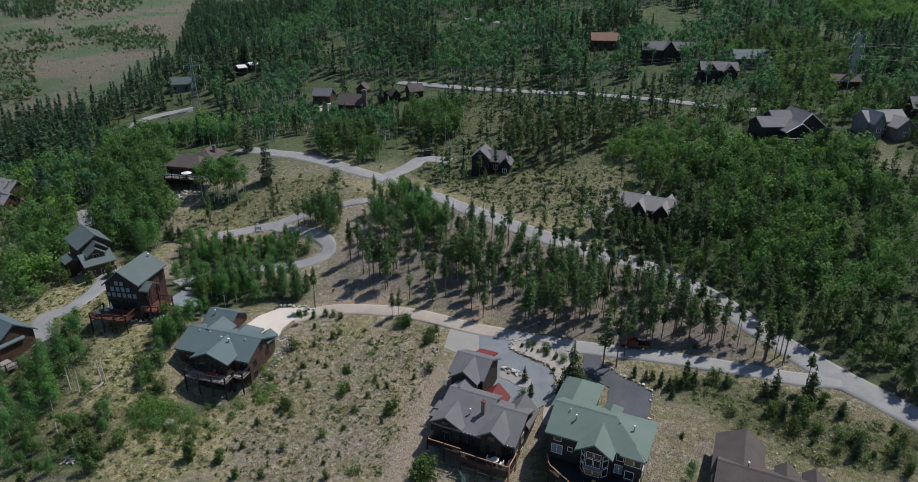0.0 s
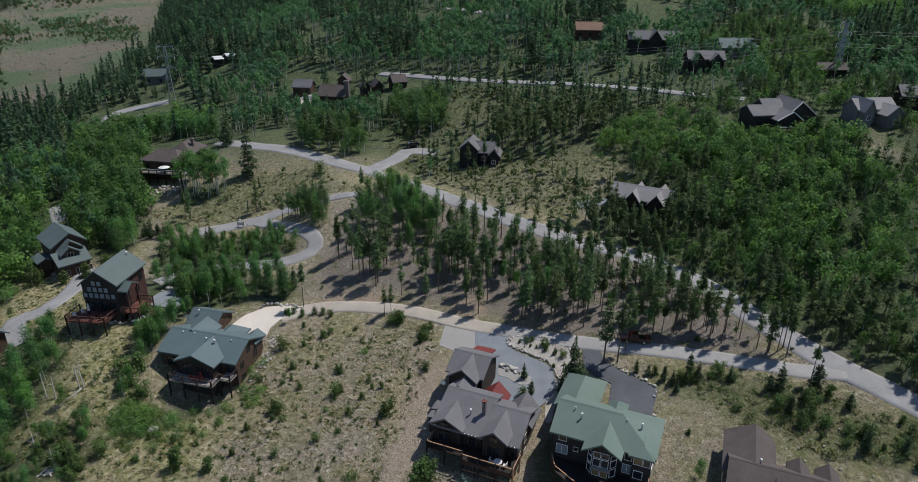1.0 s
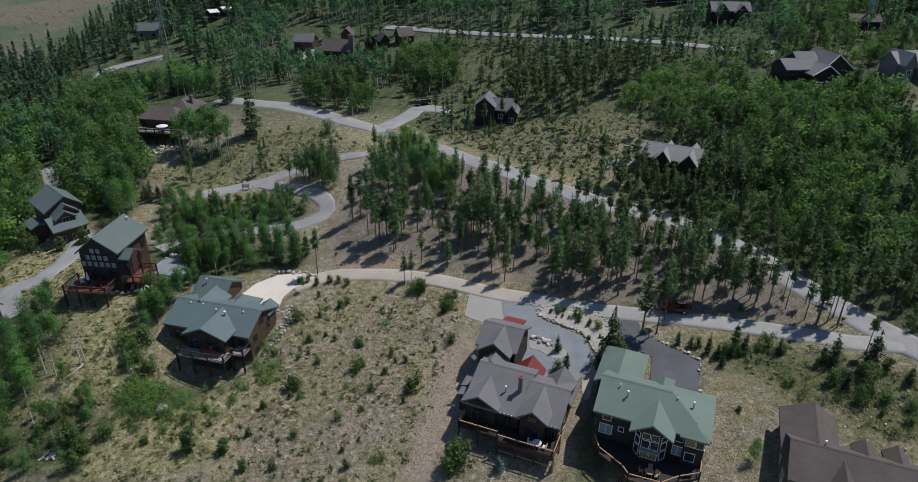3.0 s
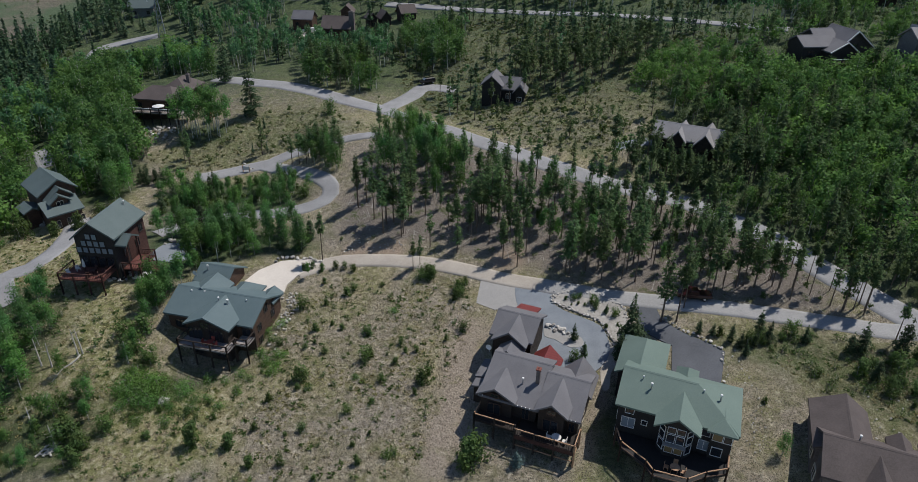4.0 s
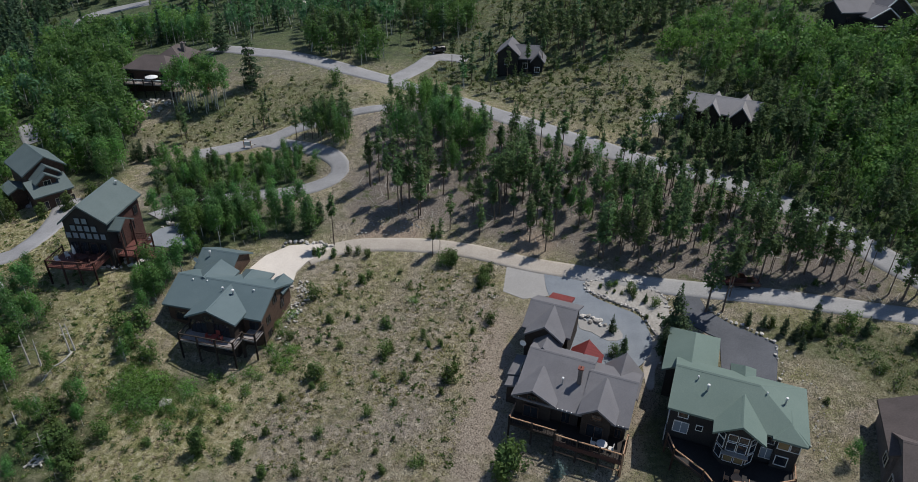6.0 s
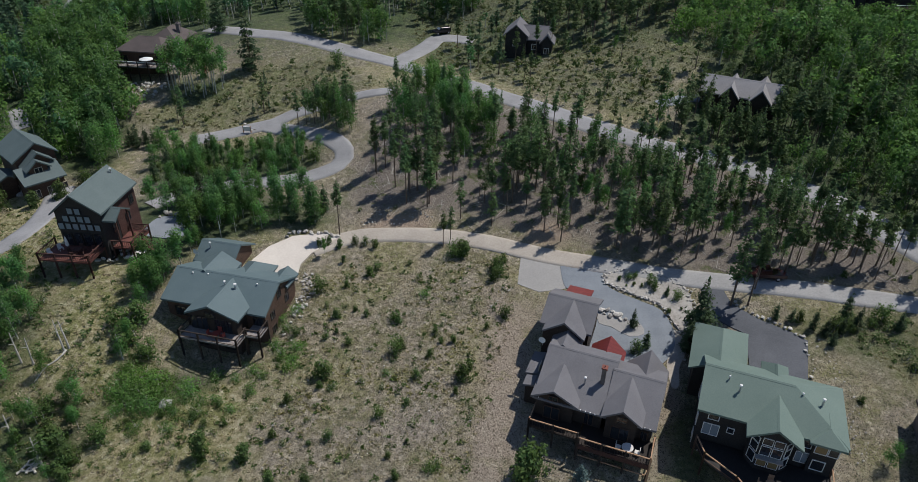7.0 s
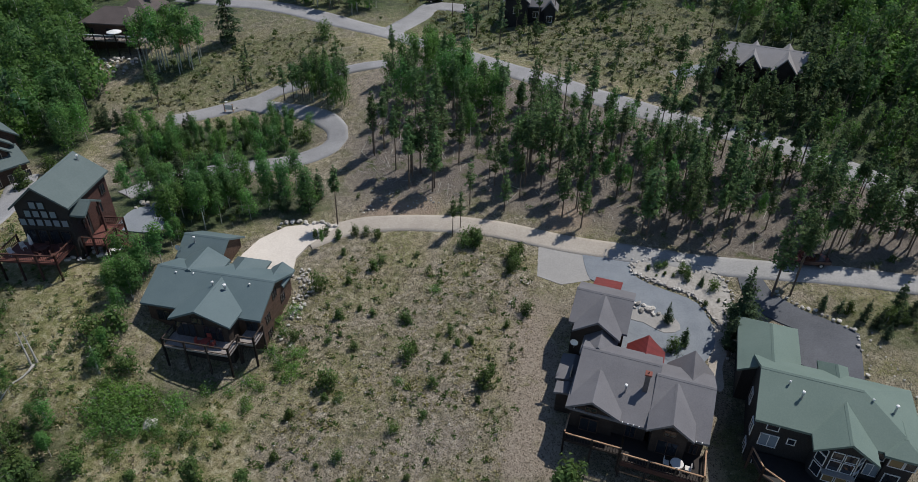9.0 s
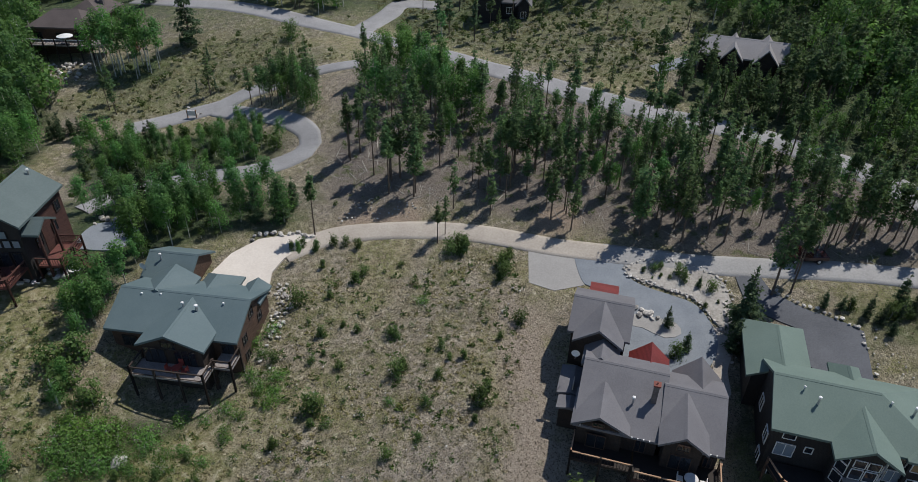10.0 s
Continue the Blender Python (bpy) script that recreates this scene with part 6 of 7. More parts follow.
# woods near enough to tell the trees apart
for name, step, seed, mix, keep in (
    ("stand_front", 2.3, 1, (("p", 0.92, 6.0, 13.0), ("a", 0.04, 4, 6), ("b", 0.04, 1.0, 2.2)), 0.9),
    ("stand_back", 2.45, 2, (("p", 0.62, 5.0, 11.0), ("a", 0.28, 4.0, 8.0), ("b", 0.06, 1.0, 2.4)), 0.88),
    ("stand_aspen", 2.7, 65, (("a", 0.85, 4.0, 7.0), ("b", 0.15, 1.2, 2.4)), 0.75),
    ("lane_clump", 1.85, 66, (("p", 0.5, 6.5, 9.5), ("a", 0.5, 5.5, 8.5)), 0.97),
    ("road_screen", 2.4, 67, (("a", 0.6, 6.0, 9.0), ("p", 0.4, 7.0, 10.0)), 0.95),
    ("loop_inner", 2.2, 68, (("a", 0.62, 3.0, 5.6), ("b", 0.28, 1.3, 2.6), ("s", 0.10, 2.5, 4.5)), 0.9),
    ("between", 3.0, 3, (("a", 0.6, 3.0, 6.0), ("b", 0.28, 1.2, 2.4), ("s", 0.12, 3, 5)), 0.6),
    ("below", 2.5, 4, (("a", 0.82, 5.5, 9), ("s", 0.18, 4, 7)), 0.9),
    ("near_left", 2.7, 6, (("a", 0.8, 4, 7.5), ("b", 0.2, 1.5, 3)), 0.8),
    ("lower_left", 2.0, 7, (("b", 0.6, 1.5, 3.2), ("a", 0.4, 2.8, 4.6)), 0.8),
    ("bed", 1.15, 8, (("m", 0.95, 0.8, 1.6), ("b", 0.05, 0.9, 1.6)), 0.8),
    ("bed_edge", 1.9, 91, (("m", 0.7, 0.5, 1.1), ("b", 0.3, 0.7, 1.3)), 0.6),
    ("wall_bushes", 1.25, 92, (("m", 0.8, 0.6, 1.2), ("b", 0.2, 0.8, 1.5)), 0.65),
    ("open_slope", 4.2, 93, (("b", 0.8, 0.7, 1.7), ("m", 0.2, 0.6, 1.1)), 0.6),
    ("right_field", 2.9, 9, (("b", 0.85, 0.9, 2.8), ("s", 0.15, 3, 5)), 0.8),
    ("white_trunks", 2.0, 13, (("w", 1.0, 9.5, 12.5),), 0.9),
    ("aspen_left", 2.7, 16, (("a", 0.9, 6, 9), ("s", 0.1, 4, 7)), 0.95),
    ("lane_left", 2.4, 17, (("a", 0.85, 4, 7), ("s", 0.15, 3, 6)), 0.85),
    ("house_gap", 2.4, 18, (("a", 0.85, 4.5, 8), ("s", 0.15, 3, 6)), 0.9),
    ("bush_b", 2.0, 88, (("a", 0.9, 4.0, 6.5), ("b", 0.1, 1.5, 2.5)), 0.95),
    ("hedge", 1.9, 14, (("s", 1.0, 3.0, 4.6),), 1.0),
    ("bank", 2.8, 15, (("b", 0.8, 1.2, 3.2), ("s", 0.2, 2.5, 4.5)), 0.8),
):
    for x, y in scatter(WOODS[name], step, seed, keep, 0.4 if name == "lane_clump" else 1.2):
        if name == "stand_front" and noise.noise((x / 7, y / 5, 21)) < (-0.06 if x < -6 else -0.22):
            continue
        if name == "between" and inside(WOODS["loop_inner"], [x], [y])[0]:
            continue
        u, tot = rng.uniform(), 0.0
        for kind, share, lo, hi in mix:
            tot += share
            if u <= tot:
                stand(x, y, kind, rng.uniform(lo, hi))
                break


# ---- far woods: too many to count ----
def woods(name, label, spots, templates, material_leaf, material_bark):
    leaves, barks = [], []
    r = np.random.default_rng(len(spots))
    zs = heights([s[0] for s in spots], [s[1] for s in spots])
    for (x, y, tall), z in zip(spots, zs):
        wood, crown, own = templates[int(r.integers(len(templates)))]
        a, s = r.uniform(0, 6.28), tall / own
        c, d = math.cos(a), math.sin(a)
        rot = np.array([[c, -d, 0], [d, c, 0], [0, 0, 1]]) * np.array([s * r.uniform(0.85, 1.2)] * 2 + [s])
        for src, dst in ((wood, barks), (crown, leaves)):
            dst.append((src[0] @ rot.T + [x, y, z], src[1]))
    v1, f1 = join(leaves)
    v2, f2 = join(barks)
    me = fast_mesh(name, np.concatenate([v1, v2]), np.concatenate([f1, f2 + len(v1)]), [material_leaf, material_bark], np.r_[np.zeros(len(f1)), np.ones(len(f2))])
    return tagged(new(name, me), label, "trees", kind="stuff")


FAR_PINE = [(*pine_parts(80 + k, 10.0, (1.6, 1.4, 1.8)[k], (0.3, 0.42, 0.18)[k], 150, 0.95, 0.65, False, 0.34), 10.0) for k in range(3)]
FAR_SPRUCE = [(*pine_parts(90 + k, 10.0, 2.0, 0.05, 175, 1.05, 0.85, False, 0.34), 10.0) for k in range(2)]
FAR_ASPEN = [(*leafy_parts(95 + k, 8.0, 1.35, (0.42, 0.58, 0.5)[k], 112, 0.66, 1, 4, 0.46, 1.2, 0.018), 8.0) for k in range(3)]
MID_PINE = [(*pine_parts(83 + k, 10.0, (1.6, 1.85, 1.45)[k], (0.4, 0.2, 0.5)[k], 400, 0.6, 0.62, False, 0.33), 10.0) for k in range(3)]
SLIM_PINE = [(*pine_parts(120 + k, 10.0, (1.2, 1.05)[k], (0.58, 0.66)[k], 420, 0.5, 0.6, True, 0.33), 10.0) for k in range(2)]
MID_ASPEN = [(*leafy_parts(97 + k, 8.0, 1.6, (0.15, 0.35)[k], 380, 0.46, 1, 7, 0.44, 1.25, 0.014), 8.0) for k in range(2)]
MID_WILLOW = [(*leafy_parts(108 + k, 5.0, 1.9, 0.1, 330, 0.54, 2, 4, 0.45, 0.9), 5.0) for k in range(2)]
FAR_SHRUB = [(*leafy_parts(99 + k, 1.8, (1.1, 0.8)[k], 0.1, 40, 0.5, 1, 1, 0.45), 1.8) for k in range(2)]
FIELD_SHRUB = [(*leafy_parts(130 + k, 1.0, (0.75, 0.55, 0.9)[k], 0.05, 110, 0.18, 2, 1, 0.5, 0.8), 1.0) for k in range(3)]
spots = {"f": [], "T": [], "p": [], "s": [], "a": [], "b": [], "P": [], "A": [], "L": []}
r2 = np.random.default_rng(77)
# the wide woods leave room for the glades and groves that have an outline of their own
BEFORE = np.array([f for f in FOOTPRINTS if f[1] > 150])


def room_for(x, y):
    """How tall a tree may grow in front of the houses of the upper slope, whose roofs stand clear."""
    way = np.array([-10.0, 20.0]) - BEFORE[:, :2]
    far = np.hypot(*way.T)
    way /= far[:, None]
    off = np.array([x, y]) - BEFORE[:, :2]
    ahead = np.sum(off * way, 1)
    aside = np.abs(off[:, 0] * way[:, 1] - off[:, 1] * way[:, 0])
    hit = (ahead > -3) & (ahead < 45) & (aside < 0.85 * BEFORE[:, 2])
    if not hit.any() or r2.uniform() < 0.12:
        return 99.0
    fall = (62.0 - heights(BEFORE[hit, 0], BEFORE[hit, 1])) / far[hit]
    return float(np.min(2.2 + np.maximum(fall, 0.06) * np.maximum(ahead[hit], 0)))


YIELDS = ("right", "mid", "upper_mid", "top", "far_right", "g_woods", "aspen_side", "right_green", "top_low", "aspen_back")
OWN = ("h_front", "right_mix", "canopy", "canopy_low", "right_grassy", "pine_row", "bright_mid", "clear_a", "clear_b", "clear_c", "meadow_up", "meadow_car", "glade_a", "glade_b", "glade_c", "glade_d", "lime_top", "lime_mid", "white_back", "k_green", "aspen_wall", "road_screen", "stand_back")
LOW = [(-143, 238), (-106, 240), (-100, 262), (-108, 282), (-140, 272)]  # only low growth in front of the upper road
for name, step, seed, mix, keep in (
    ("h_front", 2.9, 69, (("P", 0.82, 7.5, 12), ("A", 0.18, 5, 8)), 0.92),
    ("right_mix", 3.1, 70, (("P", 0.6, 6.5, 11), ("A", 0.28, 4, 8), ("L", 0.12, 3, 6)), 0.85),
    ("canopy", 3.1, 71, (("L", 0.42, 4, 7), ("A", 0.5, 5, 10), ("P", 0.08, 6, 10)), 0.93),
    ("canopy_low", 3.2, 72, (("A", 0.42, 5, 9), ("L", 0.33, 4, 7), ("P", 0.25, 6, 10)), 0.9),
    ("right_grassy", 2.9, 73, (("P", 0.4, 5, 9), ("A", 0.35, 3, 6.5), ("b", 0.25, 1.5, 3.2)), 0.85),
    ("right", 3.5, 2, (("P", 0.55, 6, 10.5), ("A", 0.25, 4, 8), ("L", 0.15, 3, 6), ("b", 0.05, 1.5, 3)), 0.75),
    ("right_edge", 3.8, 42, (("P", 0.5, 5.5, 9.5), ("A", 0.50, 4, 8)), 0.85),
    ("g_woods", 3.2, 60, (("A", 0.4, 5, 9), ("P", 0.35, 6, 10), ("L", 0.25, 3, 6)), 0.85),
    ("road_near", 2.5, 61, (("T", 0.9, 6.5, 11), ("b", 0.1, 1, 2)), 0.72),
    ("road_cover", 3.6, 94, (("T", 0.75, 8, 12), ("A", 0.25, 4, 7)), 0.8),
    ("roadside", 2.8, 49, (("P", 0.5, 4.5, 9.0), ("A", 0.3, 3, 6.5), ("b", 0.2, 1.2, 2.8)), 0.85),
    ("far_left", 3.4, 10, (("A", 0.4, 5, 9), ("L", 0.48, 4, 7.5), ("P", 0.12, 5, 9)), 0.85),
    ("edge_left", 3.3, 11, (("A", 0.4, 5, 9), ("L", 0.5, 4, 7.5), ("P", 0.1, 5, 8)), 0.85),
    ("aspen_back", 3.2, 12, (("A", 0.72, 6, 11), ("L", 0.22, 4, 7), ("P", 0.06, 5, 9)), 0.88),
    ("left_grass", 2.3, 48, (("f", 1.0, 0.4, 1.5),), 0.5),
    ("right", 2.3, 35, (("b", 1.0, 0.8, 2.2),), 0.6),
    ("right_edge", 2.6, 43, (("b", 1.0, 0.8, 2.2),), 0.6),
    ("between", 2.0, 36, (("b", 1.0, 0.6, 2.0),), 0.6),
    ("house_gap", 2.0, 40, (("b", 1.0, 0.6, 2.0),), 0.6),
    ("lane_left", 2.0, 41, (("b", 1.0, 0.6, 2.0),), 0.6),
    ("below", 2.0, 37, (("b", 1.0, 0.6, 2.0),), 0.6),
    ("stand", 2.2, 38, (("f", 1.0, 0.25, 0.9),), 0.45),
    ("stand_back", 2.4, 74, (("b", 1.0, 0.6, 1.9),), 0.6),
    ("mid", 2.5, 39, (("b", 1.0, 0.6, 2.1),), 0.75),
    ("mid", 3.9, 21, (("p", 0.62, 6, 11), ("a", 0.25, 3, 7), ("b", 0.13, 1.0, 2.8)), 0.75),
    ("clear_a", 3.8, 75, (("P", 0.4, 3, 9), ("A", 0.1, 2.5, 5), ("b", 0.5, 1.4, 3.0)), 0.55),
    ("clear_a", 2.0, 76, (("b", 1.0, 0.4, 1.4),), 0.75),
    ("clear_b", 3.0, 77, (("b", 0.8, 0.5, 1.9), ("P", 0.2, 5, 9)), 0.75),
    ("meadow_car", 4.2, 78, (("b", 0.6, 0.6, 1.6), ("P", 0.4, 4, 9)), 0.4),
    ("pine_row", 3.5, 22, (("P", 1.0, 8, 12.5),), 0.75),
    ("bright_mid", 2.7, 79, (("L", 0.8, 2.5, 5.5), ("A", 0.2, 4, 7)), 0.7),
    ("white_back", 2.7, 80, (("A", 0.92, 8, 11), ("P", 0.08, 8, 11)), 0.9),
    ("k_green", 2.8, 81, (("A", 0.78, 6, 10), ("P", 0.22, 8, 12)), 0.92),
    ("lime_top", 3.4, 82, (("L", 0.85, 4, 7), ("a", 0.15, 5, 8)), 0.97),
    ("lime_mid", 3.4, 83, (("L", 0.3, 4, 7), ("A", 0.45, 6, 9), ("P", 0.25, 7, 11)), 0.85),
    ("aspen_wall", 2.9, 84, (("A", 0.85, 7, 12), ("L", 0.15, 4, 7)), 0.92),
    ("hill_green", 3.0, 85, (("b", 0.6, 1.6, 3.2), ("a", 0.4, 2.5, 5.0)), 0.75),
    ("hill_green2", 3.0, 86, (("b", 0.6, 1.6, 3.2), ("a", 0.4, 2.5, 5.5)), 0.8),
    ("hill_pine", 4.4, 87, (("s", 0.5, 6, 10), ("p", 0.3, 6, 10), ("a", 0.2, 5, 8)), 0.85),
    ("upper_mid", 3.4, 23, (("a", 0.72, 6, 10), ("p", 0.28, 6, 11)), 0.9),
    ("upper_mid", 3.4, 44, (("b", 1.0, 0.8, 2.0),), 0.6),
    ("top", 3.5, 24, (("*", 1.0, 8.0, 13.5),), 0.95),
    ("top_low", 3.4, 45, (("b", 1.0, 0.8, 2.6),), 0.55),
    ("far_right", 3.5, 46, (("*", 1.0, 7.5, 12),), 0.95),
    ("spruce_near", 4.3, 50, (("s", 0.6, 6, 14), ("p", 0.4, 7, 13)), 0.85),
    ("k_pines", 4.6, 55, (("p", 0.75, 8, 12.5), ("a", 0.25, 6, 9)), 0.8),
    ("spruce_edge", 4.1, 25, (("s", 0.5, 5.5, 13), ("p", 0.38, 6, 12), ("a", 0.12, 5, 9)), 0.85),
    ("aspen_side", 3.4, 26, (("a", 0.5, 6, 10), ("L", 0.36, 5, 8), ("s", 0.14, 7, 12)), 0.9),
    ("field", 2.3, 28, (("f", 1.0, 0.25, 1.0),), 0.5),
    ("left_slope", 2.0, 29, (("f", 1.0, 0.3, 1.1),), 0.6),
    ("right_slope", 2.0, 33, (("f", 1.0, 0.4, 1.5),), 0.7),
    ("right_field", 2.2, 63, (("f", 1.0, 0.5, 1.8),), 0.7),
    ("meadow", 2.7, 30, (("b", 0.92, 0.6, 1.7), ("s", 0.08, 1.5, 3.5)), 0.6),
    ("right_green", 3.2, 34, (("L", 0.7, 4, 7.5), ("A", 0.25, 5, 8), ("P", 0.05, 6, 9)), 0.9),
    ("hill_a", 3.2, 27, (("b", 0.5, 1.2, 2.6), ("a", 0.5, 2.5, 5)), 0.7),
    ("hill_b", 3.2, 57, (("b", 0.5, 1.2, 2.6), ("a", 0.5, 2.5, 5)), 0.7),
    ("hill_c", 5.0, 58, (("b", 0.6, 2.5, 4.5), ("a", 0.4, 4, 8)), 0.8),
    ("hill_d", 3.6, 59, (("b", 0.8, 2.0, 4.0), ("a", 0.2, 3, 6)), 0.8),
    ("bare_hill", 4.6, 47, (("b", 1.0, 0.4, 1.2),), 0.35),
):
    places = scatter(WOODS[name], step, seed, keep, 0.3 if name in ("roadside", "road_near", "road_cover", "upper_mid", "top", "white_back", "k_pines", "mid") else 1.2, 0.75 if mix[0][0] == "f" else 1.0)
    if name in YIELDS and places:
        px, py = np.array(places).T
        taken = np.any([inside(WOODS[c], px, py) for c in OWN], axis=0)
        places = [p for p, t in zip(places, taken) if not t]
    for x, y in places:
        u, tot = r2.uniform(), 0.0
        grove = noise.noise((x / 38, y / 38, 5)) + 0.5 * noise.noise((x / 13, y / 13, 8))
        if name in ("top", "far_right") and y < 360 and noise.noise((x / 22, y / 22, 2)) + 0.4 * noise.noise((x / 8, y / 8, 4)) > 0.3:
            continue
        if name in ("top", "far_right", "spruce_edge") and y > 340 and r2.uniform() < 0.3:
            continue
        if name[:5] == "hill_" and noise.noise((x / 14, y / 25, 12)) < -0.12:
            continue
        for kind, share, lo, hi in mix:
            tot += share
            if u <= tot:
                tall = r2.uniform(lo, hi)
                if kind == "*":
                    kind = "a" if grove > (0.3 if x < -90 else -0.08) or u < 0.25 else ("s" if u > (0.6 if x < -90 else 0.85) else "p")
                    tall *= 0.85 if kind == "a" else 1.0
                tall = min(tall, room_for(x, y))
                if kind != "b" and y > 230 and inside(LOW, [x], [y])[0]:
                    kind, tall = "b", r2.uniform(1.5, 3.0)
                spots[kind].append((x, y, tall))
                break
woods("pine_woods", "far pine woods on the upper slope", spots["p"], FAR_PINE, HAZED_PINE_LEAF, DARK_BARK)
woods("slim_pines", "slim pines with long bare trunks between track and road", spots["T"], SLIM_PINE, PINE_LEAF, PINE_BARK)
woods("pine_woods", "mixed pines above the road", spots["P"], MID_PINE, PINE_LEAF, PINE_BARK)
woods("aspen_woods", "green aspens above the road", spots["A"], MID_ASPEN, ASPEN_LEAF, PALE_BARK)
woods("willow_thicket", "bright green willow and aspen thicket on the slope", spots["L"], MID_WILLOW, LIME_LEAF, PALE_BARK)
woods("spruce_woods", "far dark spruce woods along the hillside", spots["s"], FAR_SPRUCE, HAZED_SPRUCE_LEAF, DARK_BARK)
woods("aspen_woods", "far green aspen woods with pale trunks", spots["a"], FAR_ASPEN, HAZED_ASPEN_LEAF, PALE_BARK)
woods("low_shrubs", "low olive shrubs in the dry grass of the slope", spots["f"], FIELD_SHRUB, SHRUB_LEAF, PALE_BARK)
woods("far_shrubs", "far green shrubs in dry grass", spots["b"], FAR_SHRUB, SHRUB_LEAF, PALE_BARK)



# ---- dry tufts and stones of the open slope ----
def tufts(name, label, outlines, step, seed, size, blades, leaf, keep=0.8):
    r = np.random.default_rng(seed)
    chunks = []
    for k, outline in enumerate(outlines):
        spots_ = np.array(scatter(WOODS[outline], step, seed + k, keep, 0.1, 0.68))
        if not len(spots_):
            continue
        z = heights(spots_[:, 0], spots_[:, 1])
        c = np.repeat(np.column_stack([spots_, z + 0.02]), blades, 0)
        s = np.repeat(size * r.uniform(0.5, 1.5, len(spots_)), blades)[:, None]
        c = c + r.normal(size=c.shape) * [0.45, 0.45, 0.0] * s
        out = r.normal(size=c.shape) * [1.0, 1.0, 0.2] + [0, 0, 0.45]
        out /= np.linalg.norm(out, axis=1)[:, None]
        chunks.append(leaves_at(c, c + out * s * r.uniform(0.6, 1.2, (len(c), 1)), s[:, 0] * 0.35, r))
    return tagged(new(name, fast_mesh(name, *join(chunks), leaf)), label, "grass", kind="stuff")


tufts("dry_grass", "tufts of dry straw-coloured grass and sage", ["field", "left_slope", "right_slope", "right_field", "left_grass"], 0.75, 51, 0.26, 10, SAGE_LEAF, 0.6)
tufts("green_grass", "tufts of green grass in the slope", ["field", "left_slope", "right_slope", "bed", "right_field", "left_grass"], 1.3, 61, 0.34, 12, SHRUB_LEAF, 0.5)
tufts("meadow_grass", "tufts of grass in the upper meadows", ["meadow", "mid"], 1.2, 71, 0.45, 7, OLIVE_LEAF, 0.7)


def twigs(name, label, outline, count, seed, material):
    """Fallen branches lying about on the floor of a wood."""
    r = np.random.default_rng(seed)
    p = np.array(WOODS[outline], float)
    q = r.uniform(p.min(0), p.max(0), (count * 3, 2))
    q = q[inside(WOODS[outline], q[:, 0], q[:, 1])]
    q = q[~blocked(q[:, 0], q[:, 1], 0.2)][:count]
    a, ln = r.uniform(0, 6.283, len(q)), r.uniform(0.5, 2.8, len(q))
    e = q + np.stack([np.cos(a), np.sin(a)], 1) * ln[:, None]
    z0, z1 = heights(q[:, 0], q[:, 1]) + 0.12, heights(e[:, 0], e[:, 1]) + 0.14 + r.uniform(0, 0.12, len(q))
    chunks = [limb((*s, u), (*t, v), w, w * 0.4, 4) for s, t, u, v, w in zip(q, e, z0, z1, r.uniform(0.025, 0.07, len(q)))]
    return tagged(new(name, fast_mesh(name, *join(chunks), material)), label, "branches", kind="stuff")


twigs("fallen_branches", "grey fallen branches on the floor of the pine stand", "stand", 520, 91, DEAD_WOOD)


# ---- stones, logs and small things outdoors ----
def boulder_mesh(seed, material):
    r = np.random.default_rng(seed)
    bm = bmesh.new()
    bmesh.ops.create_icosphere(bm, subdivisions=1, radius=0.5)
    for v in bm.verts:
        v.co = Vector((v.co.x * 1.15, v.co.y, v.co.z * 0.75)) * float(r.uniform(0.78, 1.15))
    me = bpy.data.meshes.new("stone")
    bm.to_mesh(me)
    bm.free()
    me.materials.append(material)
    return me


STONES = [boulder_mesh(k, STONE) for k in range(6)]
stone_rng = np.random.default_rng(9)


def stones(name, places, label, lo=0.35, hi=0.8, category="stones", sink=0.1):
    """A group of boulders laid as one border or bank; each stone is a part."""
    cx, cy = np.mean([p[0] for p in places]), np.mean([p[1] for p in places])
    base = ground_at(cx, cy)
    root = tagged(new(name), label, category)
    root.location = (cx, cy, base)
    for x, y in places:
        s = stone_rng.uniform(lo, hi)
        m = Matrix.LocRotScale((x - cx, y - cy, ground_at(x, y) - base + 0.3 * s - sink * s + 0.15), Euler((stone_rng.uniform(-0.3, 0.3), stone_rng.uniform(-0.3, 0.3), stone_rng.uniform(0, 6.28))), (s, s * stone_rng.uniform(0.7, 1.0), s * stone_rng.uniform(0.7, 1.1)))
        part("stone", STONES[int(stone_rng.integers(6))], root, local=m)
    return root


def along(pts, step, wander, seed):
    r = np.random.default_rng(seed)
    line = smooth_line(pts, step)
    return [tuple(p + r.normal(size=2) * wander) for p in line]


def heap(poly, step, seed, keep=0.9):
    r = np.random.default_rng(seed)
    p = np.array(poly, float)
    (x0, y0), (x1, y1) = p.min(0), p.max(0)
    xs, ys = np.meshgrid(np.arange(x0, x1, step), np.arange(y0, y1, step))
    q = np.stack([xs.ravel(), ys.ravel()], 1)
    q = q + r.uniform(-0.45, 0.45, q.shape) * step
    q = q[inside(poly, q[:, 0], q[:, 1])]
    return [tuple(v) for v in q if r.uniform() < keep]


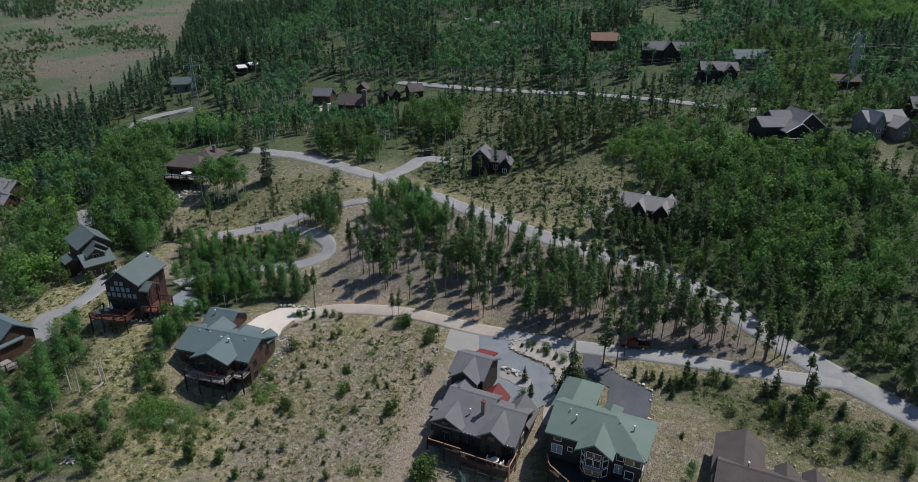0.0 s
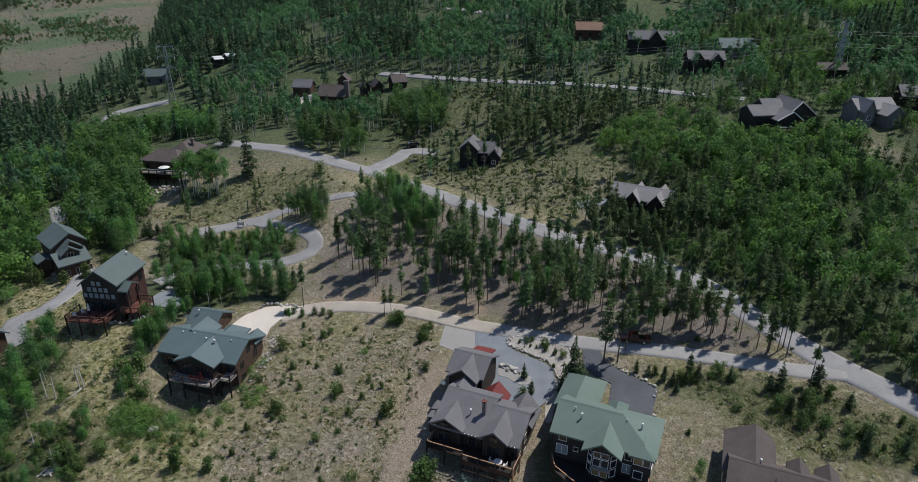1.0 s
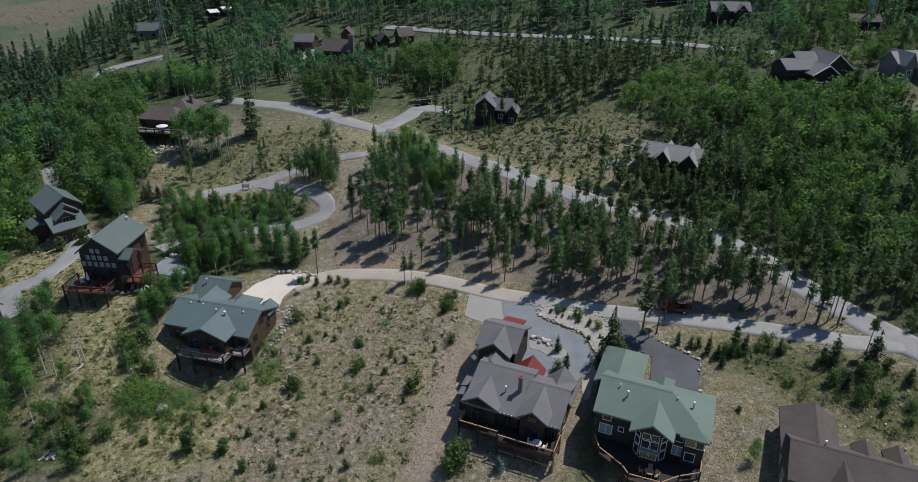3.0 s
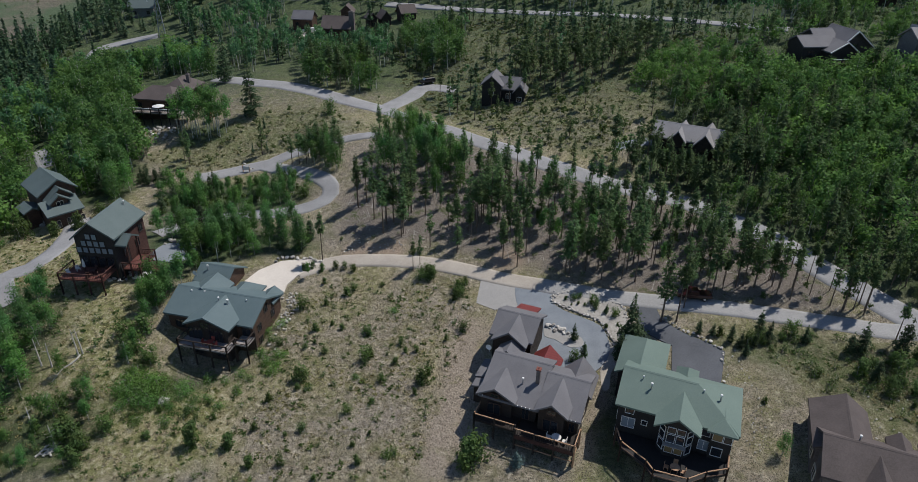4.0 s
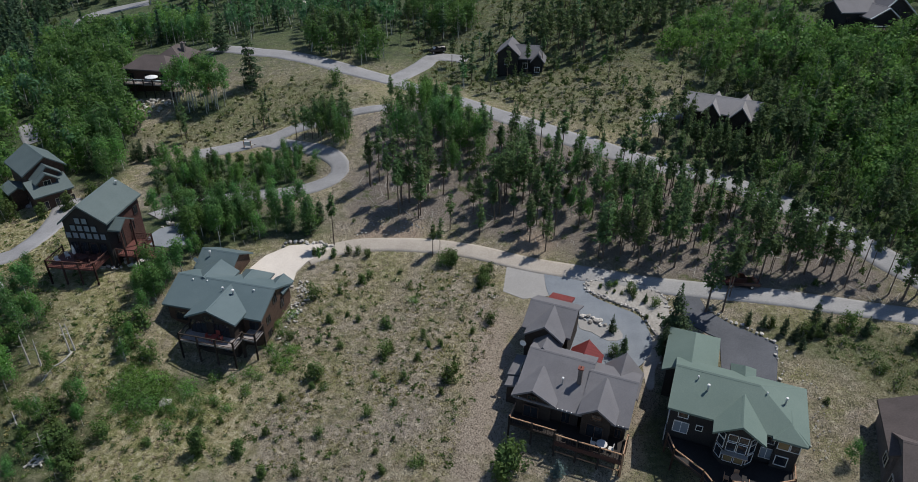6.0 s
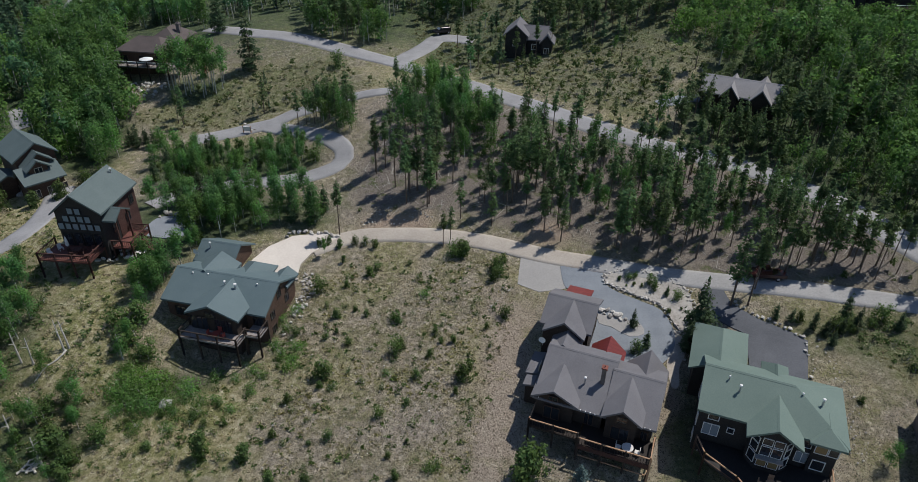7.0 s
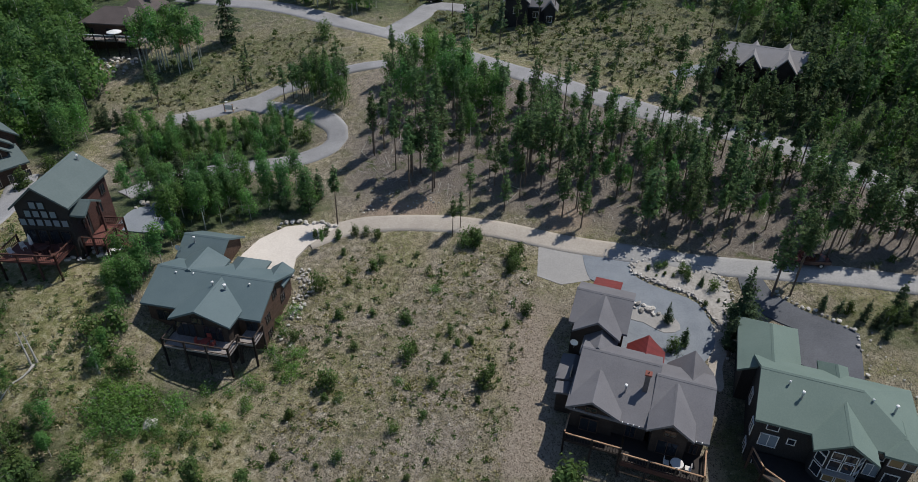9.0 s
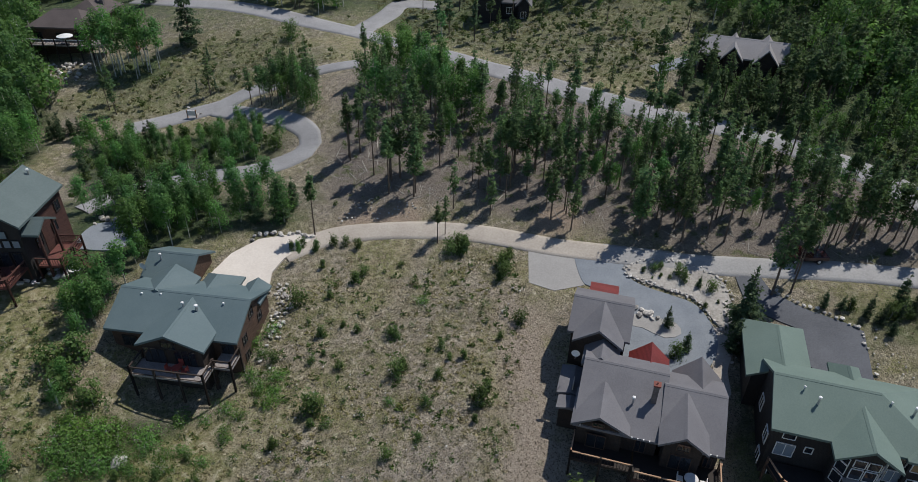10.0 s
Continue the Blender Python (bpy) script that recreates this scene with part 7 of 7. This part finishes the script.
BED = [(10.2, 110.7), (12.9, 111.3), (17.6, 110.2), (21.3, 106.6), (21.2, 103.6), (20.4, 100.8), (18.7, 97.9), (17.8, 100.4), (17.2, 103.7), (14.9, 105.6), (12.1, 107.6), (10.3, 109.2)]
pad("pavement", BED, BED_GRAVEL, "raised bed of pale gravel in the turn of the drive", 0.16)
ring_places = along(BED + BED[:1], 0.24, 0.2, 3) + along([(21.0, 105.5), (20.6, 102.5), (19.6, 100.0), (18.9, 98.6)], 0.5, 0.5, 33) + along(BED[-6:], 0.6, 0.3, 34)
stones("rock_border", ring_places, "border of pale grey boulders round the gravel bed", 0.2, 0.5)
for x, y, tall in ((12.3, 109.6, 0.9), (13.6, 109.4, 1.2), (14.6, 109.8, 1.1), (14.2, 108.3, 0.8), (15.2, 108.0, 0.7), (16.7, 108.3, 1.8), (18.6, 106.4, 0.8), (19.5, 105.2, 1.6), (19.4, 103.0, 0.7), (13.0, 108.2, 0.5)):
    stand(x, y, "b", tall)
stand(18.2, 105.8, "s", 2.0)
for x, y, tall in ((31.4, 100.0, 2.8), (33.2, 99.2, 2.4), (35.4, 97.6, 3.6), (36.4, 96.4, 3.0), (40.0, 98.6, 5.0), (40.9, 97.0, 3.8), (36.6, 94.6, 2.6), (38.6, 96.4, 3.0)):
    stand(x, y, "s", tall)
stones("rock_border", along([(8.6, 104.0), (9.6, 102.9), (10.6, 102.2), (11.3, 101.6)], 0.4, 0.3, 4) + along([(9.0, 104.3), (10.2, 103.0), (11.4, 102.2)], 0.5, 0.2, 5), "low bank of pale boulders beside the garage", 0.4, 1.0)
stones("rock_border", along([(19.6, 99.4), (18.9, 97.6), (18.0, 95.4), (17.2, 93.6)], 0.6, 0.4, 6), "scattered pale stones beside the drive", 0.3, 0.7)
stones("rock_border", along([(33.6, 96.2), (31.0, 99.2), (28.6, 101.6), (27.2, 103.4)], 0.6, 0.15, 7), "row of pale stones along the dark driveway", 0.35, 0.7)
stones("rock_border", along([(34.0, 95.6), (32.8, 92.0), (31.8, 89.6)], 0.8, 0.3, 8), "loose stones below the dark driveway", 0.25, 0.55)
stones("stone_path", along([(-33.6, 113.6), (-33.6, 110.8), (-34.2, 108.0), (-34.4, 105.6)], 0.16, 0.55, 10) + along([(-33.0, 113.0), (-33.2, 109.0), (-33.6, 105.8)], 0.6, 0.4, 11) + along([(-35.2, 103.4), (-34.8, 101.0)], 0.7, 0.3, 12), "bank of pale stones down the side of the log house", 0.22, 0.55)
stones("rock_border", along([(-38.4, 122.8), (-36.0, 123.3), (-33.0, 122.9), (-30.2, 122.0)], 0.5, 0.25, 13), "row of pale boulders behind the gravel pad", 0.4, 0.9)
stones("rock_bank", heap([(-64.5, 114.0), (-61.0, 113.8), (-58.0, 114.6), (-58.4, 117.0), (-61.0, 116.6), (-63.5, 116.0)], 0.75, 14), "bank of broken pale rock below the tall house", 0.45, 1.1)
stones("rock_bank", heap([(-58.8, 126.0), (-53.5, 126.8), (-53.8, 128.8), (-58.6, 128.2)], 0.8, 15), "retaining bank of pale stones behind the tall house", 0.5, 1.0)
stones("rock_bank", heap([(-93.5, 143.5), (-84.5, 137.5), (-84.0, 139.5), (-90.0, 144.0)], 0.9, 16), "bank of pale boulders beside the stepped house", 0.5, 1.3)
stones("rock_bank", heap([(-83.0, 182.0), (-78.4, 182.6), (-73.2, 181.0), (-75.0, 174.1), (-80.4, 174.7)], 1.05, 17, 0.6), "pale broken stones below the brown house", 0.5, 1.3)
stones("stepping_stones", along([(-35.1, 112.6), (-32.8, 111.5), (-32.9, 108.9), (-33.9, 107.4), (-35.0, 105.0), (-35.8, 102.5)], 0.7, 0.22, 31), "path of pale flat stones beside the log house", 0.45, 0.75, sink=0.3)
stones("field_stones", heap([(34.1, 96.0), (34.8, 90.9), (33.5, 85.7), (32.1, 80.8), (30.2, 79.2), (31.4, 76.8), (34.6, 80.5), (35.8, 88.2), (36.1, 95.4)], 0.7, 18, 0.75), "loose pale stones in the dry bank", 0.1, 0.34, sink=0.2)
stones("field_stones", heap([(-7.5, 105.0), (-3.5, 108.5), (-3.0, 110.0), (-5.0, 109.5)], 0.5, 19, 0.6), "loose stones at the edge of the apron", 0.15, 0.45)
stones("field_stones", heap([(-36.0, 82.0), (-12.0, 82.0), (-8.0, 100.0), (-6.0, 112.0), (-24.0, 112.0), (-34.0, 104.0)], 1.7, 20, 0.75), "loose grey stones in dry grass", 0.08, 0.26, sink=0.25)
stones("field_stones", heap([(44.0, 72.0), (66.0, 76.0), (62.0, 90.0), (50.0, 86.0)], 1.6, 21, 0.6), "dark and pale stones in rough grass", 0.12, 0.4, sink=0.2)
stones("rock_bank", heap([(-27.0, 124.6), (-25.6, 129.6), (-20.3, 129.0), (-14.4, 126.2), (-14.3, 124.0), (-20.2, 124.4)], 0.75, 35, 0.7), "broken pale rock in the cut bank above the track", 0.1, 0.42, sink=0.2)
stones("rock_slab", [(-48.5, 91.2), (-47.9, 91.5)], "flat pale rock slab in the grass", 1.2, 1.5)
pad("pavement", [(-60.2, 120.6), (-54.2, 120.2), (-53.0, 125.6), (-58.6, 126.4)], BLUE_ASPHALT, "grey parking place beside the tall house", 0.2)


def dead_tree(x, y, tall, lean, turn, label="bare bleached aspen trunk", lying=False):
    root = tagged(new("dead_tree"), label, "dead tree")
    root.location = (x, y, ground_at(x, y))
    c, s = math.cos(turn), math.sin(turn)
    n = 6
    if lying:
        pts = [(c * tall * k / n, s * tall * k / n, ground_at(x + c * tall * k / n, y + s * tall * k / n) - ground_at(x, y) + 0.16 + 0.05 * math.sin(k * 2.0)) for k in range(n + 1)]
        pts = [(p[0] - s * 0.25 * math.sin(k * 1.3), p[1] + c * 0.25 * math.sin(k * 1.3), p[2]) for k, p in enumerate(pts)]
    else:
        pts = [(c * lean * (k / n) ** 1.5, s * lean * (k / n) ** 1.5, tall * k / n - 0.3) for k in range(n + 1)]
    part("trunk", tube_mesh("trunk", pts, [0.15 - 0.1 * k / n for k in range(n + 1)], DEAD_WOOD, 7), root)
    for k in (3, 4, 5):
        p = Vector(pts[k])
        q = p + Vector((math.cos(turn + k * 2.1) * 0.7, math.sin(turn + k * 2.1) * 0.7, 0.5))
        part("branch", tube_mesh("branch", [p, p.lerp(q, 0.5) + Vector((0, 0, 0.05)), q], [0.05, 0.035, 0.012], DEAD_WOOD, 5), root)
    return root


dead_tree(-62.2, 98.2, 5.0, 0, math.atan2(-4.1, -2.4), "fallen bleached trunk lying on the grass", True)
for x, y, tall, lean, turn in ((-62.4, 98.1, 4.6, 1.2, 2.2), (-62.0, 98.6, 4.2, 1.0, 2.3), (-67.3, 96.8, 4.5, 1.0, 2.2), (-65.6, 96.4, 4.2, 0.7, 2.0), (-60.0, 83.7, 3.6, 0.9, 2.1), (-59.6, 83.4, 3.6, 0.8, 2.3), (-63.6, 86.0, 4.0, 1.4, 2.2), (-63.5, 89.9, 2.6, 0.5, 0.4), (-55.2, 97.6, 4.0, 0.6, 2.0)):
    dead_tree(x, y, tall, lean, turn)
for k in range(7):
    dead_tree(-62.0 + k * 0.35, 82.4 + (k % 3) * 0.5, 2.6, 0, 0.3 + k * 0.25, "fallen bleached branch in a heap", True)


def signboard(x, y, turn, label):
    root = tagged(new("sign_board"), label, "sign")
    root.matrix_world = pose(x, y, ground_at(x, y), 0, 0, turn)
    part("panel", box_mesh("panel", [(-0.9, 0.9, -0.06, 0.06, 0.6, 1.5)], WHITE_PAINT), root)
    for u in (-0.8, 0.8):
        part("post", box_mesh("post", [(u - 0.08, u + 0.08, -0.08, 0.08, -0.4, 1.7)], TIMBER), root)


signboard(-52.4, 161.6, -10, "low white board on two posts at the road fork")
stones("field_stones", [(-51.6, 162.2), (-51.0, 162.5), (-53.6, 165.0)], "three pale boulders at the road fork", 0.5, 0.9)


# ---- vehicles ----
def vehicle(x, y, turn, paint, label, pickup=False, name="car", category="car"):
    root = tagged(new(name), label, category)
    root.matrix_world = pose(x, y, ground_at(x, y) + 0.2, 0, 0, turn)
    half = 0.92
    if pickup:
        side = [(-2.75, 0.5), (-2.75, 1.1), (-0.6, 1.12), (-0.55, 1.75), (0.75, 1.78), (1.35, 1.15), (2.6, 1.02), (2.75, 0.7), (2.7, 0.45)]
    else:
        side = [(-2.3, 0.45), (-2.35, 1.05), (-2.1, 1.68), (0.55, 1.72), (1.15, 1.12), (2.2, 0.98), (2.35, 0.7), (2.3, 0.42)]
    n = len(side)
    v = [(a, s * half * (1.0 if b < 1.2 else 0.84), b) for s in (-1, 1) for a, b in side]
    f = [tuple(range(n))[::-1], tuple(range(n, 2 * n))] + [(i, (i + 1) % n, (i + 1) % n + n, i + n) for i in range(n)]
    part("body", poly_mesh("body", v, f, paint, 0.06), root)
    x0, x1 = (-0.5, 0.95) if pickup else (-2.0, 0.75)
    for s in (-1, 1):
        part("side_window", poly_mesh("side_window", [(x0 + 0.15, s * half * 0.93, 1.18), (x1 + 0.1, s * half * 0.93, 1.18), (x1 - 0.25, s * half * 0.87, 1.62), (x0 + 0.25, s * half * 0.87, 1.62), (x0 + 0.15, s * half * 0.8, 1.18), (x1 + 0.1, s * half * 0.8, 1.18), (x1 - 0.25, s * half * 0.78, 1.62), (x0 + 0.25, s * half * 0.78, 1.62)], [(0, 1, 2, 3), (7, 6, 5, 4), (0, 4, 5, 1), (2, 6, 7, 3), (1, 5, 6, 2), (3, 7, 4, 0)], GLASS), root)
    wx = (0.82, 1.3) if pickup else (0.62, 1.12)
    part("windscreen", poly_mesh("windscreen", [(wx[1], -0.7, 1.2), (wx[1], 0.7, 1.2), (wx[0] + 0.02, 0.66, 1.66), (wx[0] + 0.02, -0.66, 1.66), (wx[1] - 0.2, -0.7, 1.2), (wx[1] - 0.2, 0.7, 1.2), (wx[0] - 0.2, 0.66, 1.66), (wx[0] - 0.2, -0.66, 1.66)], [(0, 1, 2, 3), (7, 6, 5, 4), (0, 4, 5, 1), (2, 6, 7, 3), (1, 5, 6, 2), (3, 7, 4, 0)], PALE_GLASS), root)
    for a in (-1.55, 1.5):
        for s in (-1, 1):
            w = part("wheel", tube_mesh("wheel", [(a, s * 0.72, 0.36), (a, s * 0.95, 0.36)], [0.36, 0.36], RUBBER, 14), root)
            part("rim", tube_mesh("rim", [(a, s * 0.93, 0.36), (a, s * 0.965, 0.36)], [0.22, 0.2], STEEL, 10), w)
    return root


vehicle(-11.0, 206.0, 205, BLACK_CAR, "black car parked with a bright windscreen on the driveway")
vehicle(33.0, 107.6, 172, RED_CAR, "dark red pickup parked in pine shade beside the track", True, "pickup", "pickup")
vehicle(-52.0, 266.0, 20, WHITE_CAR, "white car parked before the far garage")
vehicle(-49.0, 264.0, 30, WHITE_CAR, "white car parked near the maroon-roofed house")
pad("pavement", [(-58.0, 262.0), (-47.0, 258.0), (-46.0, 266.0), (-56.0, 271.0)], PALE_GRAVEL, "pale parking place in the far woods", 0.35)


# ---- pylons and cables ----
def pylon(x, y, tall, turn, label):
    root = tagged(new("pylon"), label, "pylon")
    root.matrix_world = pose(x, y, ground_at(x, y), 0, 0, turn)
    w0, w1, waist = 1.2, 0.45, tall * 0.62
    width = lambda z: w0 + (w1 - w0) * min(1, z / waist)
    for a, b in ((-1, -1), (1, -1), (1, 1), (-1, 1)):
        part("leg", beam_mesh("leg", [((a * w0, b * w0, -1), (a * w1, b * w1, waist)), ((a * w1, b * w1, waist), (a * w1 * 0.8, b * w1 * 0.8, tall))], 0.2, PYLON_STEEL), root)
    bars = []
    zs = [tall * k / 8 for k in range(9)]
    for z, q in zip(zs, zs[1:]):
        p, r = width(z), width(q)
        for s in (-1, 1):
            bars += [((-p, s * p, z), (r, s * r, q)), ((p, s * p, z), (-r, s * r, q)), ((s * p, -p, z), (s * r, r, q)), ((s * p, p, z), (s * r, -r, q))]
    part("lattice", beam_mesh("lattice", bars, 0.07, PYLON_STEEL), root)
    for z in (waist, tall * 0.82, tall):
        part("cross_arm", beam_mesh("cross_arm", [((-3.2, 0, z), (3.2, 0, z)), ((-3.2, 0, z), (-0.6, 0, z + 0.8)), ((3.2, 0, z), (0.6, 0, z + 0.8))], 0.16, PYLON_STEEL), root)
        for u in (-3.1, 3.1):
            part("insulator", tube_mesh("insulator", [(u, 0, z - 1.3), (u, 0, z)], [0.1, 0.1], WHITE_PAINT, 6), root)
    return root


pylon(-112.0, 283.0, 22.0, 20, "grey steel lattice pylon above the spruces")
pylon(131.0, 229.5, 17.0, 25, "grey steel lattice pylon above the far houses")


def cable(a, b, sag, label="thin power cable between the pylons"):
    pts = [Vector(a).lerp(Vector(b), k / 24) - Vector((0, 0, sag * 4 * (k / 24) * (1 - k / 24))) for k in range(25)]
    root = tagged(new("power_cable", tube_mesh("power_cable", pts, [0.035] * 25, CABLE, 4)), label, "cable")
    root["group"] = "power cables"


za, zb_ = ground_at(-112, 283), ground_at(131, 229.5)
for z, u in ((12.5, -4.8), (12.5, 4.8), (16.5, -4.8), (16.5, 4.8)):
    cable((131 + u * 0.4, 229.5 + u * 0.9, zb_ + z - 2.5), (-112 + u * 0.35, 283 + u * 0.9, za + z + 3.0), 5.0)
    cable((131 + u * 0.4, 229.5 + u * 0.9, zb_ + z - 2.5), (330 + u * 0.4, 190 + u * 0.9, zb_ + z + 14), 5.0)


# ---- furniture on the decks ----
def chair_at(h, u, v, z, turn, frame_mat):
    root = tagged(new("patio_chair"), "outdoor chair on the deck", "chair", "deck chairs")
    root.matrix_world = h.matrix_world @ pose(u, v, z - h["base"], 0, 0, turn)
    part("seat", box_mesh("seat", [(-0.28, 0.28, -0.28, 0.28, 0.4, 0.46)], frame_mat), root)
    part("backrest", box_mesh("backrest", [(-0.28, 0.28, 0.24, 0.3, 0.46, 1.0)], frame_mat), root)
    for a in (-0.25, 0.25):
        for b in (-0.25, 0.25):
            part("leg", box_mesh("leg", [(a - 0.03, a + 0.03, b - 0.03, b + 0.03, 0, 0.4)], frame_mat), root)


def parasol(h, u, v, z, label):
    """A white parasol standing open on a deck."""
    c, b = h.matrix_world @ Vector((u, v, 0)), z
    root = tagged(new("parasol"), label, "parasol")
    root.location = (c.x, c.y, b)
    part("base", tube_mesh("base", [(0, 0, 0), (0, 0, 0.08), (0, 0, 0.12)], [0.3, 0.3, 0.08], STEEL, 12), root)
    part("pole", tube_mesh("pole", [(0, 0, 0.1), (0, 0, 2.05)], [0.03, 0.03], STEEL, 8), root)
    part("canopy", tube_mesh("canopy", [(0, 0, 1.55), (0, 0, 1.68), (0, 0, 1.92), (0, 0, 2.1)], [1.5, 1.48, 0.75, 0.06], WHITE_PAINT, 10), root, "white canvas canopy")
    return root


parasol(hv, 1.6, -9.0, ground_at(-78.5, 193) + 1.6, "open white parasol on the long deck")


def table_at(h, u, v, z, size, mat_top, label, tall=0.75):
    root = tagged(new("patio_table"), label, "table")
    root.matrix_world = h.matrix_world @ pose(u, v, z - h["base"])
    part("tabletop", tube_mesh("tabletop", [(0, 0, tall - 0.06), (0, 0, tall)], [size / 2, size / 2], mat_top, 18), root)
    for a in (-0.3, 0.3):
        for b in (-0.3, 0.3):
            part("leg", box_mesh("leg", [(a * size - 0.03, a * size + 0.03, b * size - 0.03, b * size + 0.03, 0, tall - 0.05)], mat_top), root)


table_at(hb, 2.0, -5.1, 0.4, 1.0, RED_CLOTH, "red outdoor table on the deck")
for u, v, t_ in ((1.1, -5.1, 90), (2.9, -5.1, -90), (2.0, -4.35, 0)):
    chair_at(hb, u, v, 0.4, t_, RED_CLOTH)
table_at(ha, -2.0, -6.6, 5.2, 1.1, RED_LOG, "dark red table on the upper deck")
for u, v, t_ in ((-3.0, -6.6, 90), (-1.0, -6.6, -90), (-2.0, -5.7, 0), (-2.0, -7.6, 180), (-0.2, -7.4, 120), (0.1, -5.9, 40)):
    chair_at(ha, u, v, 5.2, t_, RED_LOG)
for u, v in ((-5.6, -7.4), (-4.9, -6.0)):
    chair_at(ha, u, v, 5.2, 60, CANVAS)
parasol = tagged(new("parasol"), "folded pale parasol on the upper deck", "parasol")
parasol.matrix_world = ha.matrix_world @ pose(-3.7, -6.0, 5.2 - ha["base"])
part("pole", tube_mesh("pole", [(0, 0, 0), (0, 0, 2.4)], [0.03, 0.03], STEEL, 6), parasol)
part("canopy", tube_mesh("canopy", [(0, 0, 0.9), (0, 0, 1.6), (0, 0, 2.35)], [0.24, 0.2, 0.05], CANVAS, 10), parasol)
g_ = ground_at(-57.4, 118.5)
for u, v in ((4.6, -1.4), (5.0, -2.7)):
    m_ = ha.matrix_world @ Vector((u, v, 0))
    table_at(ha, u, v, ground_at(m_.x, m_.y) + 0.1, 1.5, CANVAS, "pale round table beside the stair", 0.7)
table_at(hd, 2.2, -8.6, -0.4, 1.2, TIMBER, "timber table on the lower deck")
for u, v, t_ in ((1.2, -8.6, 90), (3.2, -8.7, -90), (2.2, -7.8, 0)):
    chair_at(hd, u, v, -0.4, t_, TIMBER)
table_at(hc, 4.6, -5.6, -0.8, 1.3, CANVAS, "pale covered table on the deck")
for u, v, t_ in ((3.6, -5.6, 90), (5.7, -5.6, -90)):
    chair_at(hc, u, v, -0.8, t_, CANVAS)

# stair down the side of the tall house
stair = tagged(new("outdoor_stair"), "red-stained timber stair down from the side deck", "stair")
stair.matrix_world = ha.matrix_world @ pose(0, 0, 0)
for k in range(9):
    part("step", box_mesh("step", [(4.7 + k * 0.3, 5.0 + k * 0.3, -2.4, -1.2, 2.8 - k * 0.2, 2.86 - k * 0.2)], RED_DECK), stair)
for v_ in (-2.4, -1.2):
    part("rail", beam_mesh("rail", [((4.7, v_, 3.8), (7.4, v_, 1.9)), ((4.7, v_, 2.8), (4.7, v_, 3.9)), ((6.0, v_, 1.6), (6.0, v_, 2.95)), ((7.4, v_, 0.4), (7.4, v_, 2.0)), ((4.7, v_, 2.75), (7.4, v_, 0.9))], 0.12, RED_LOG), stair)
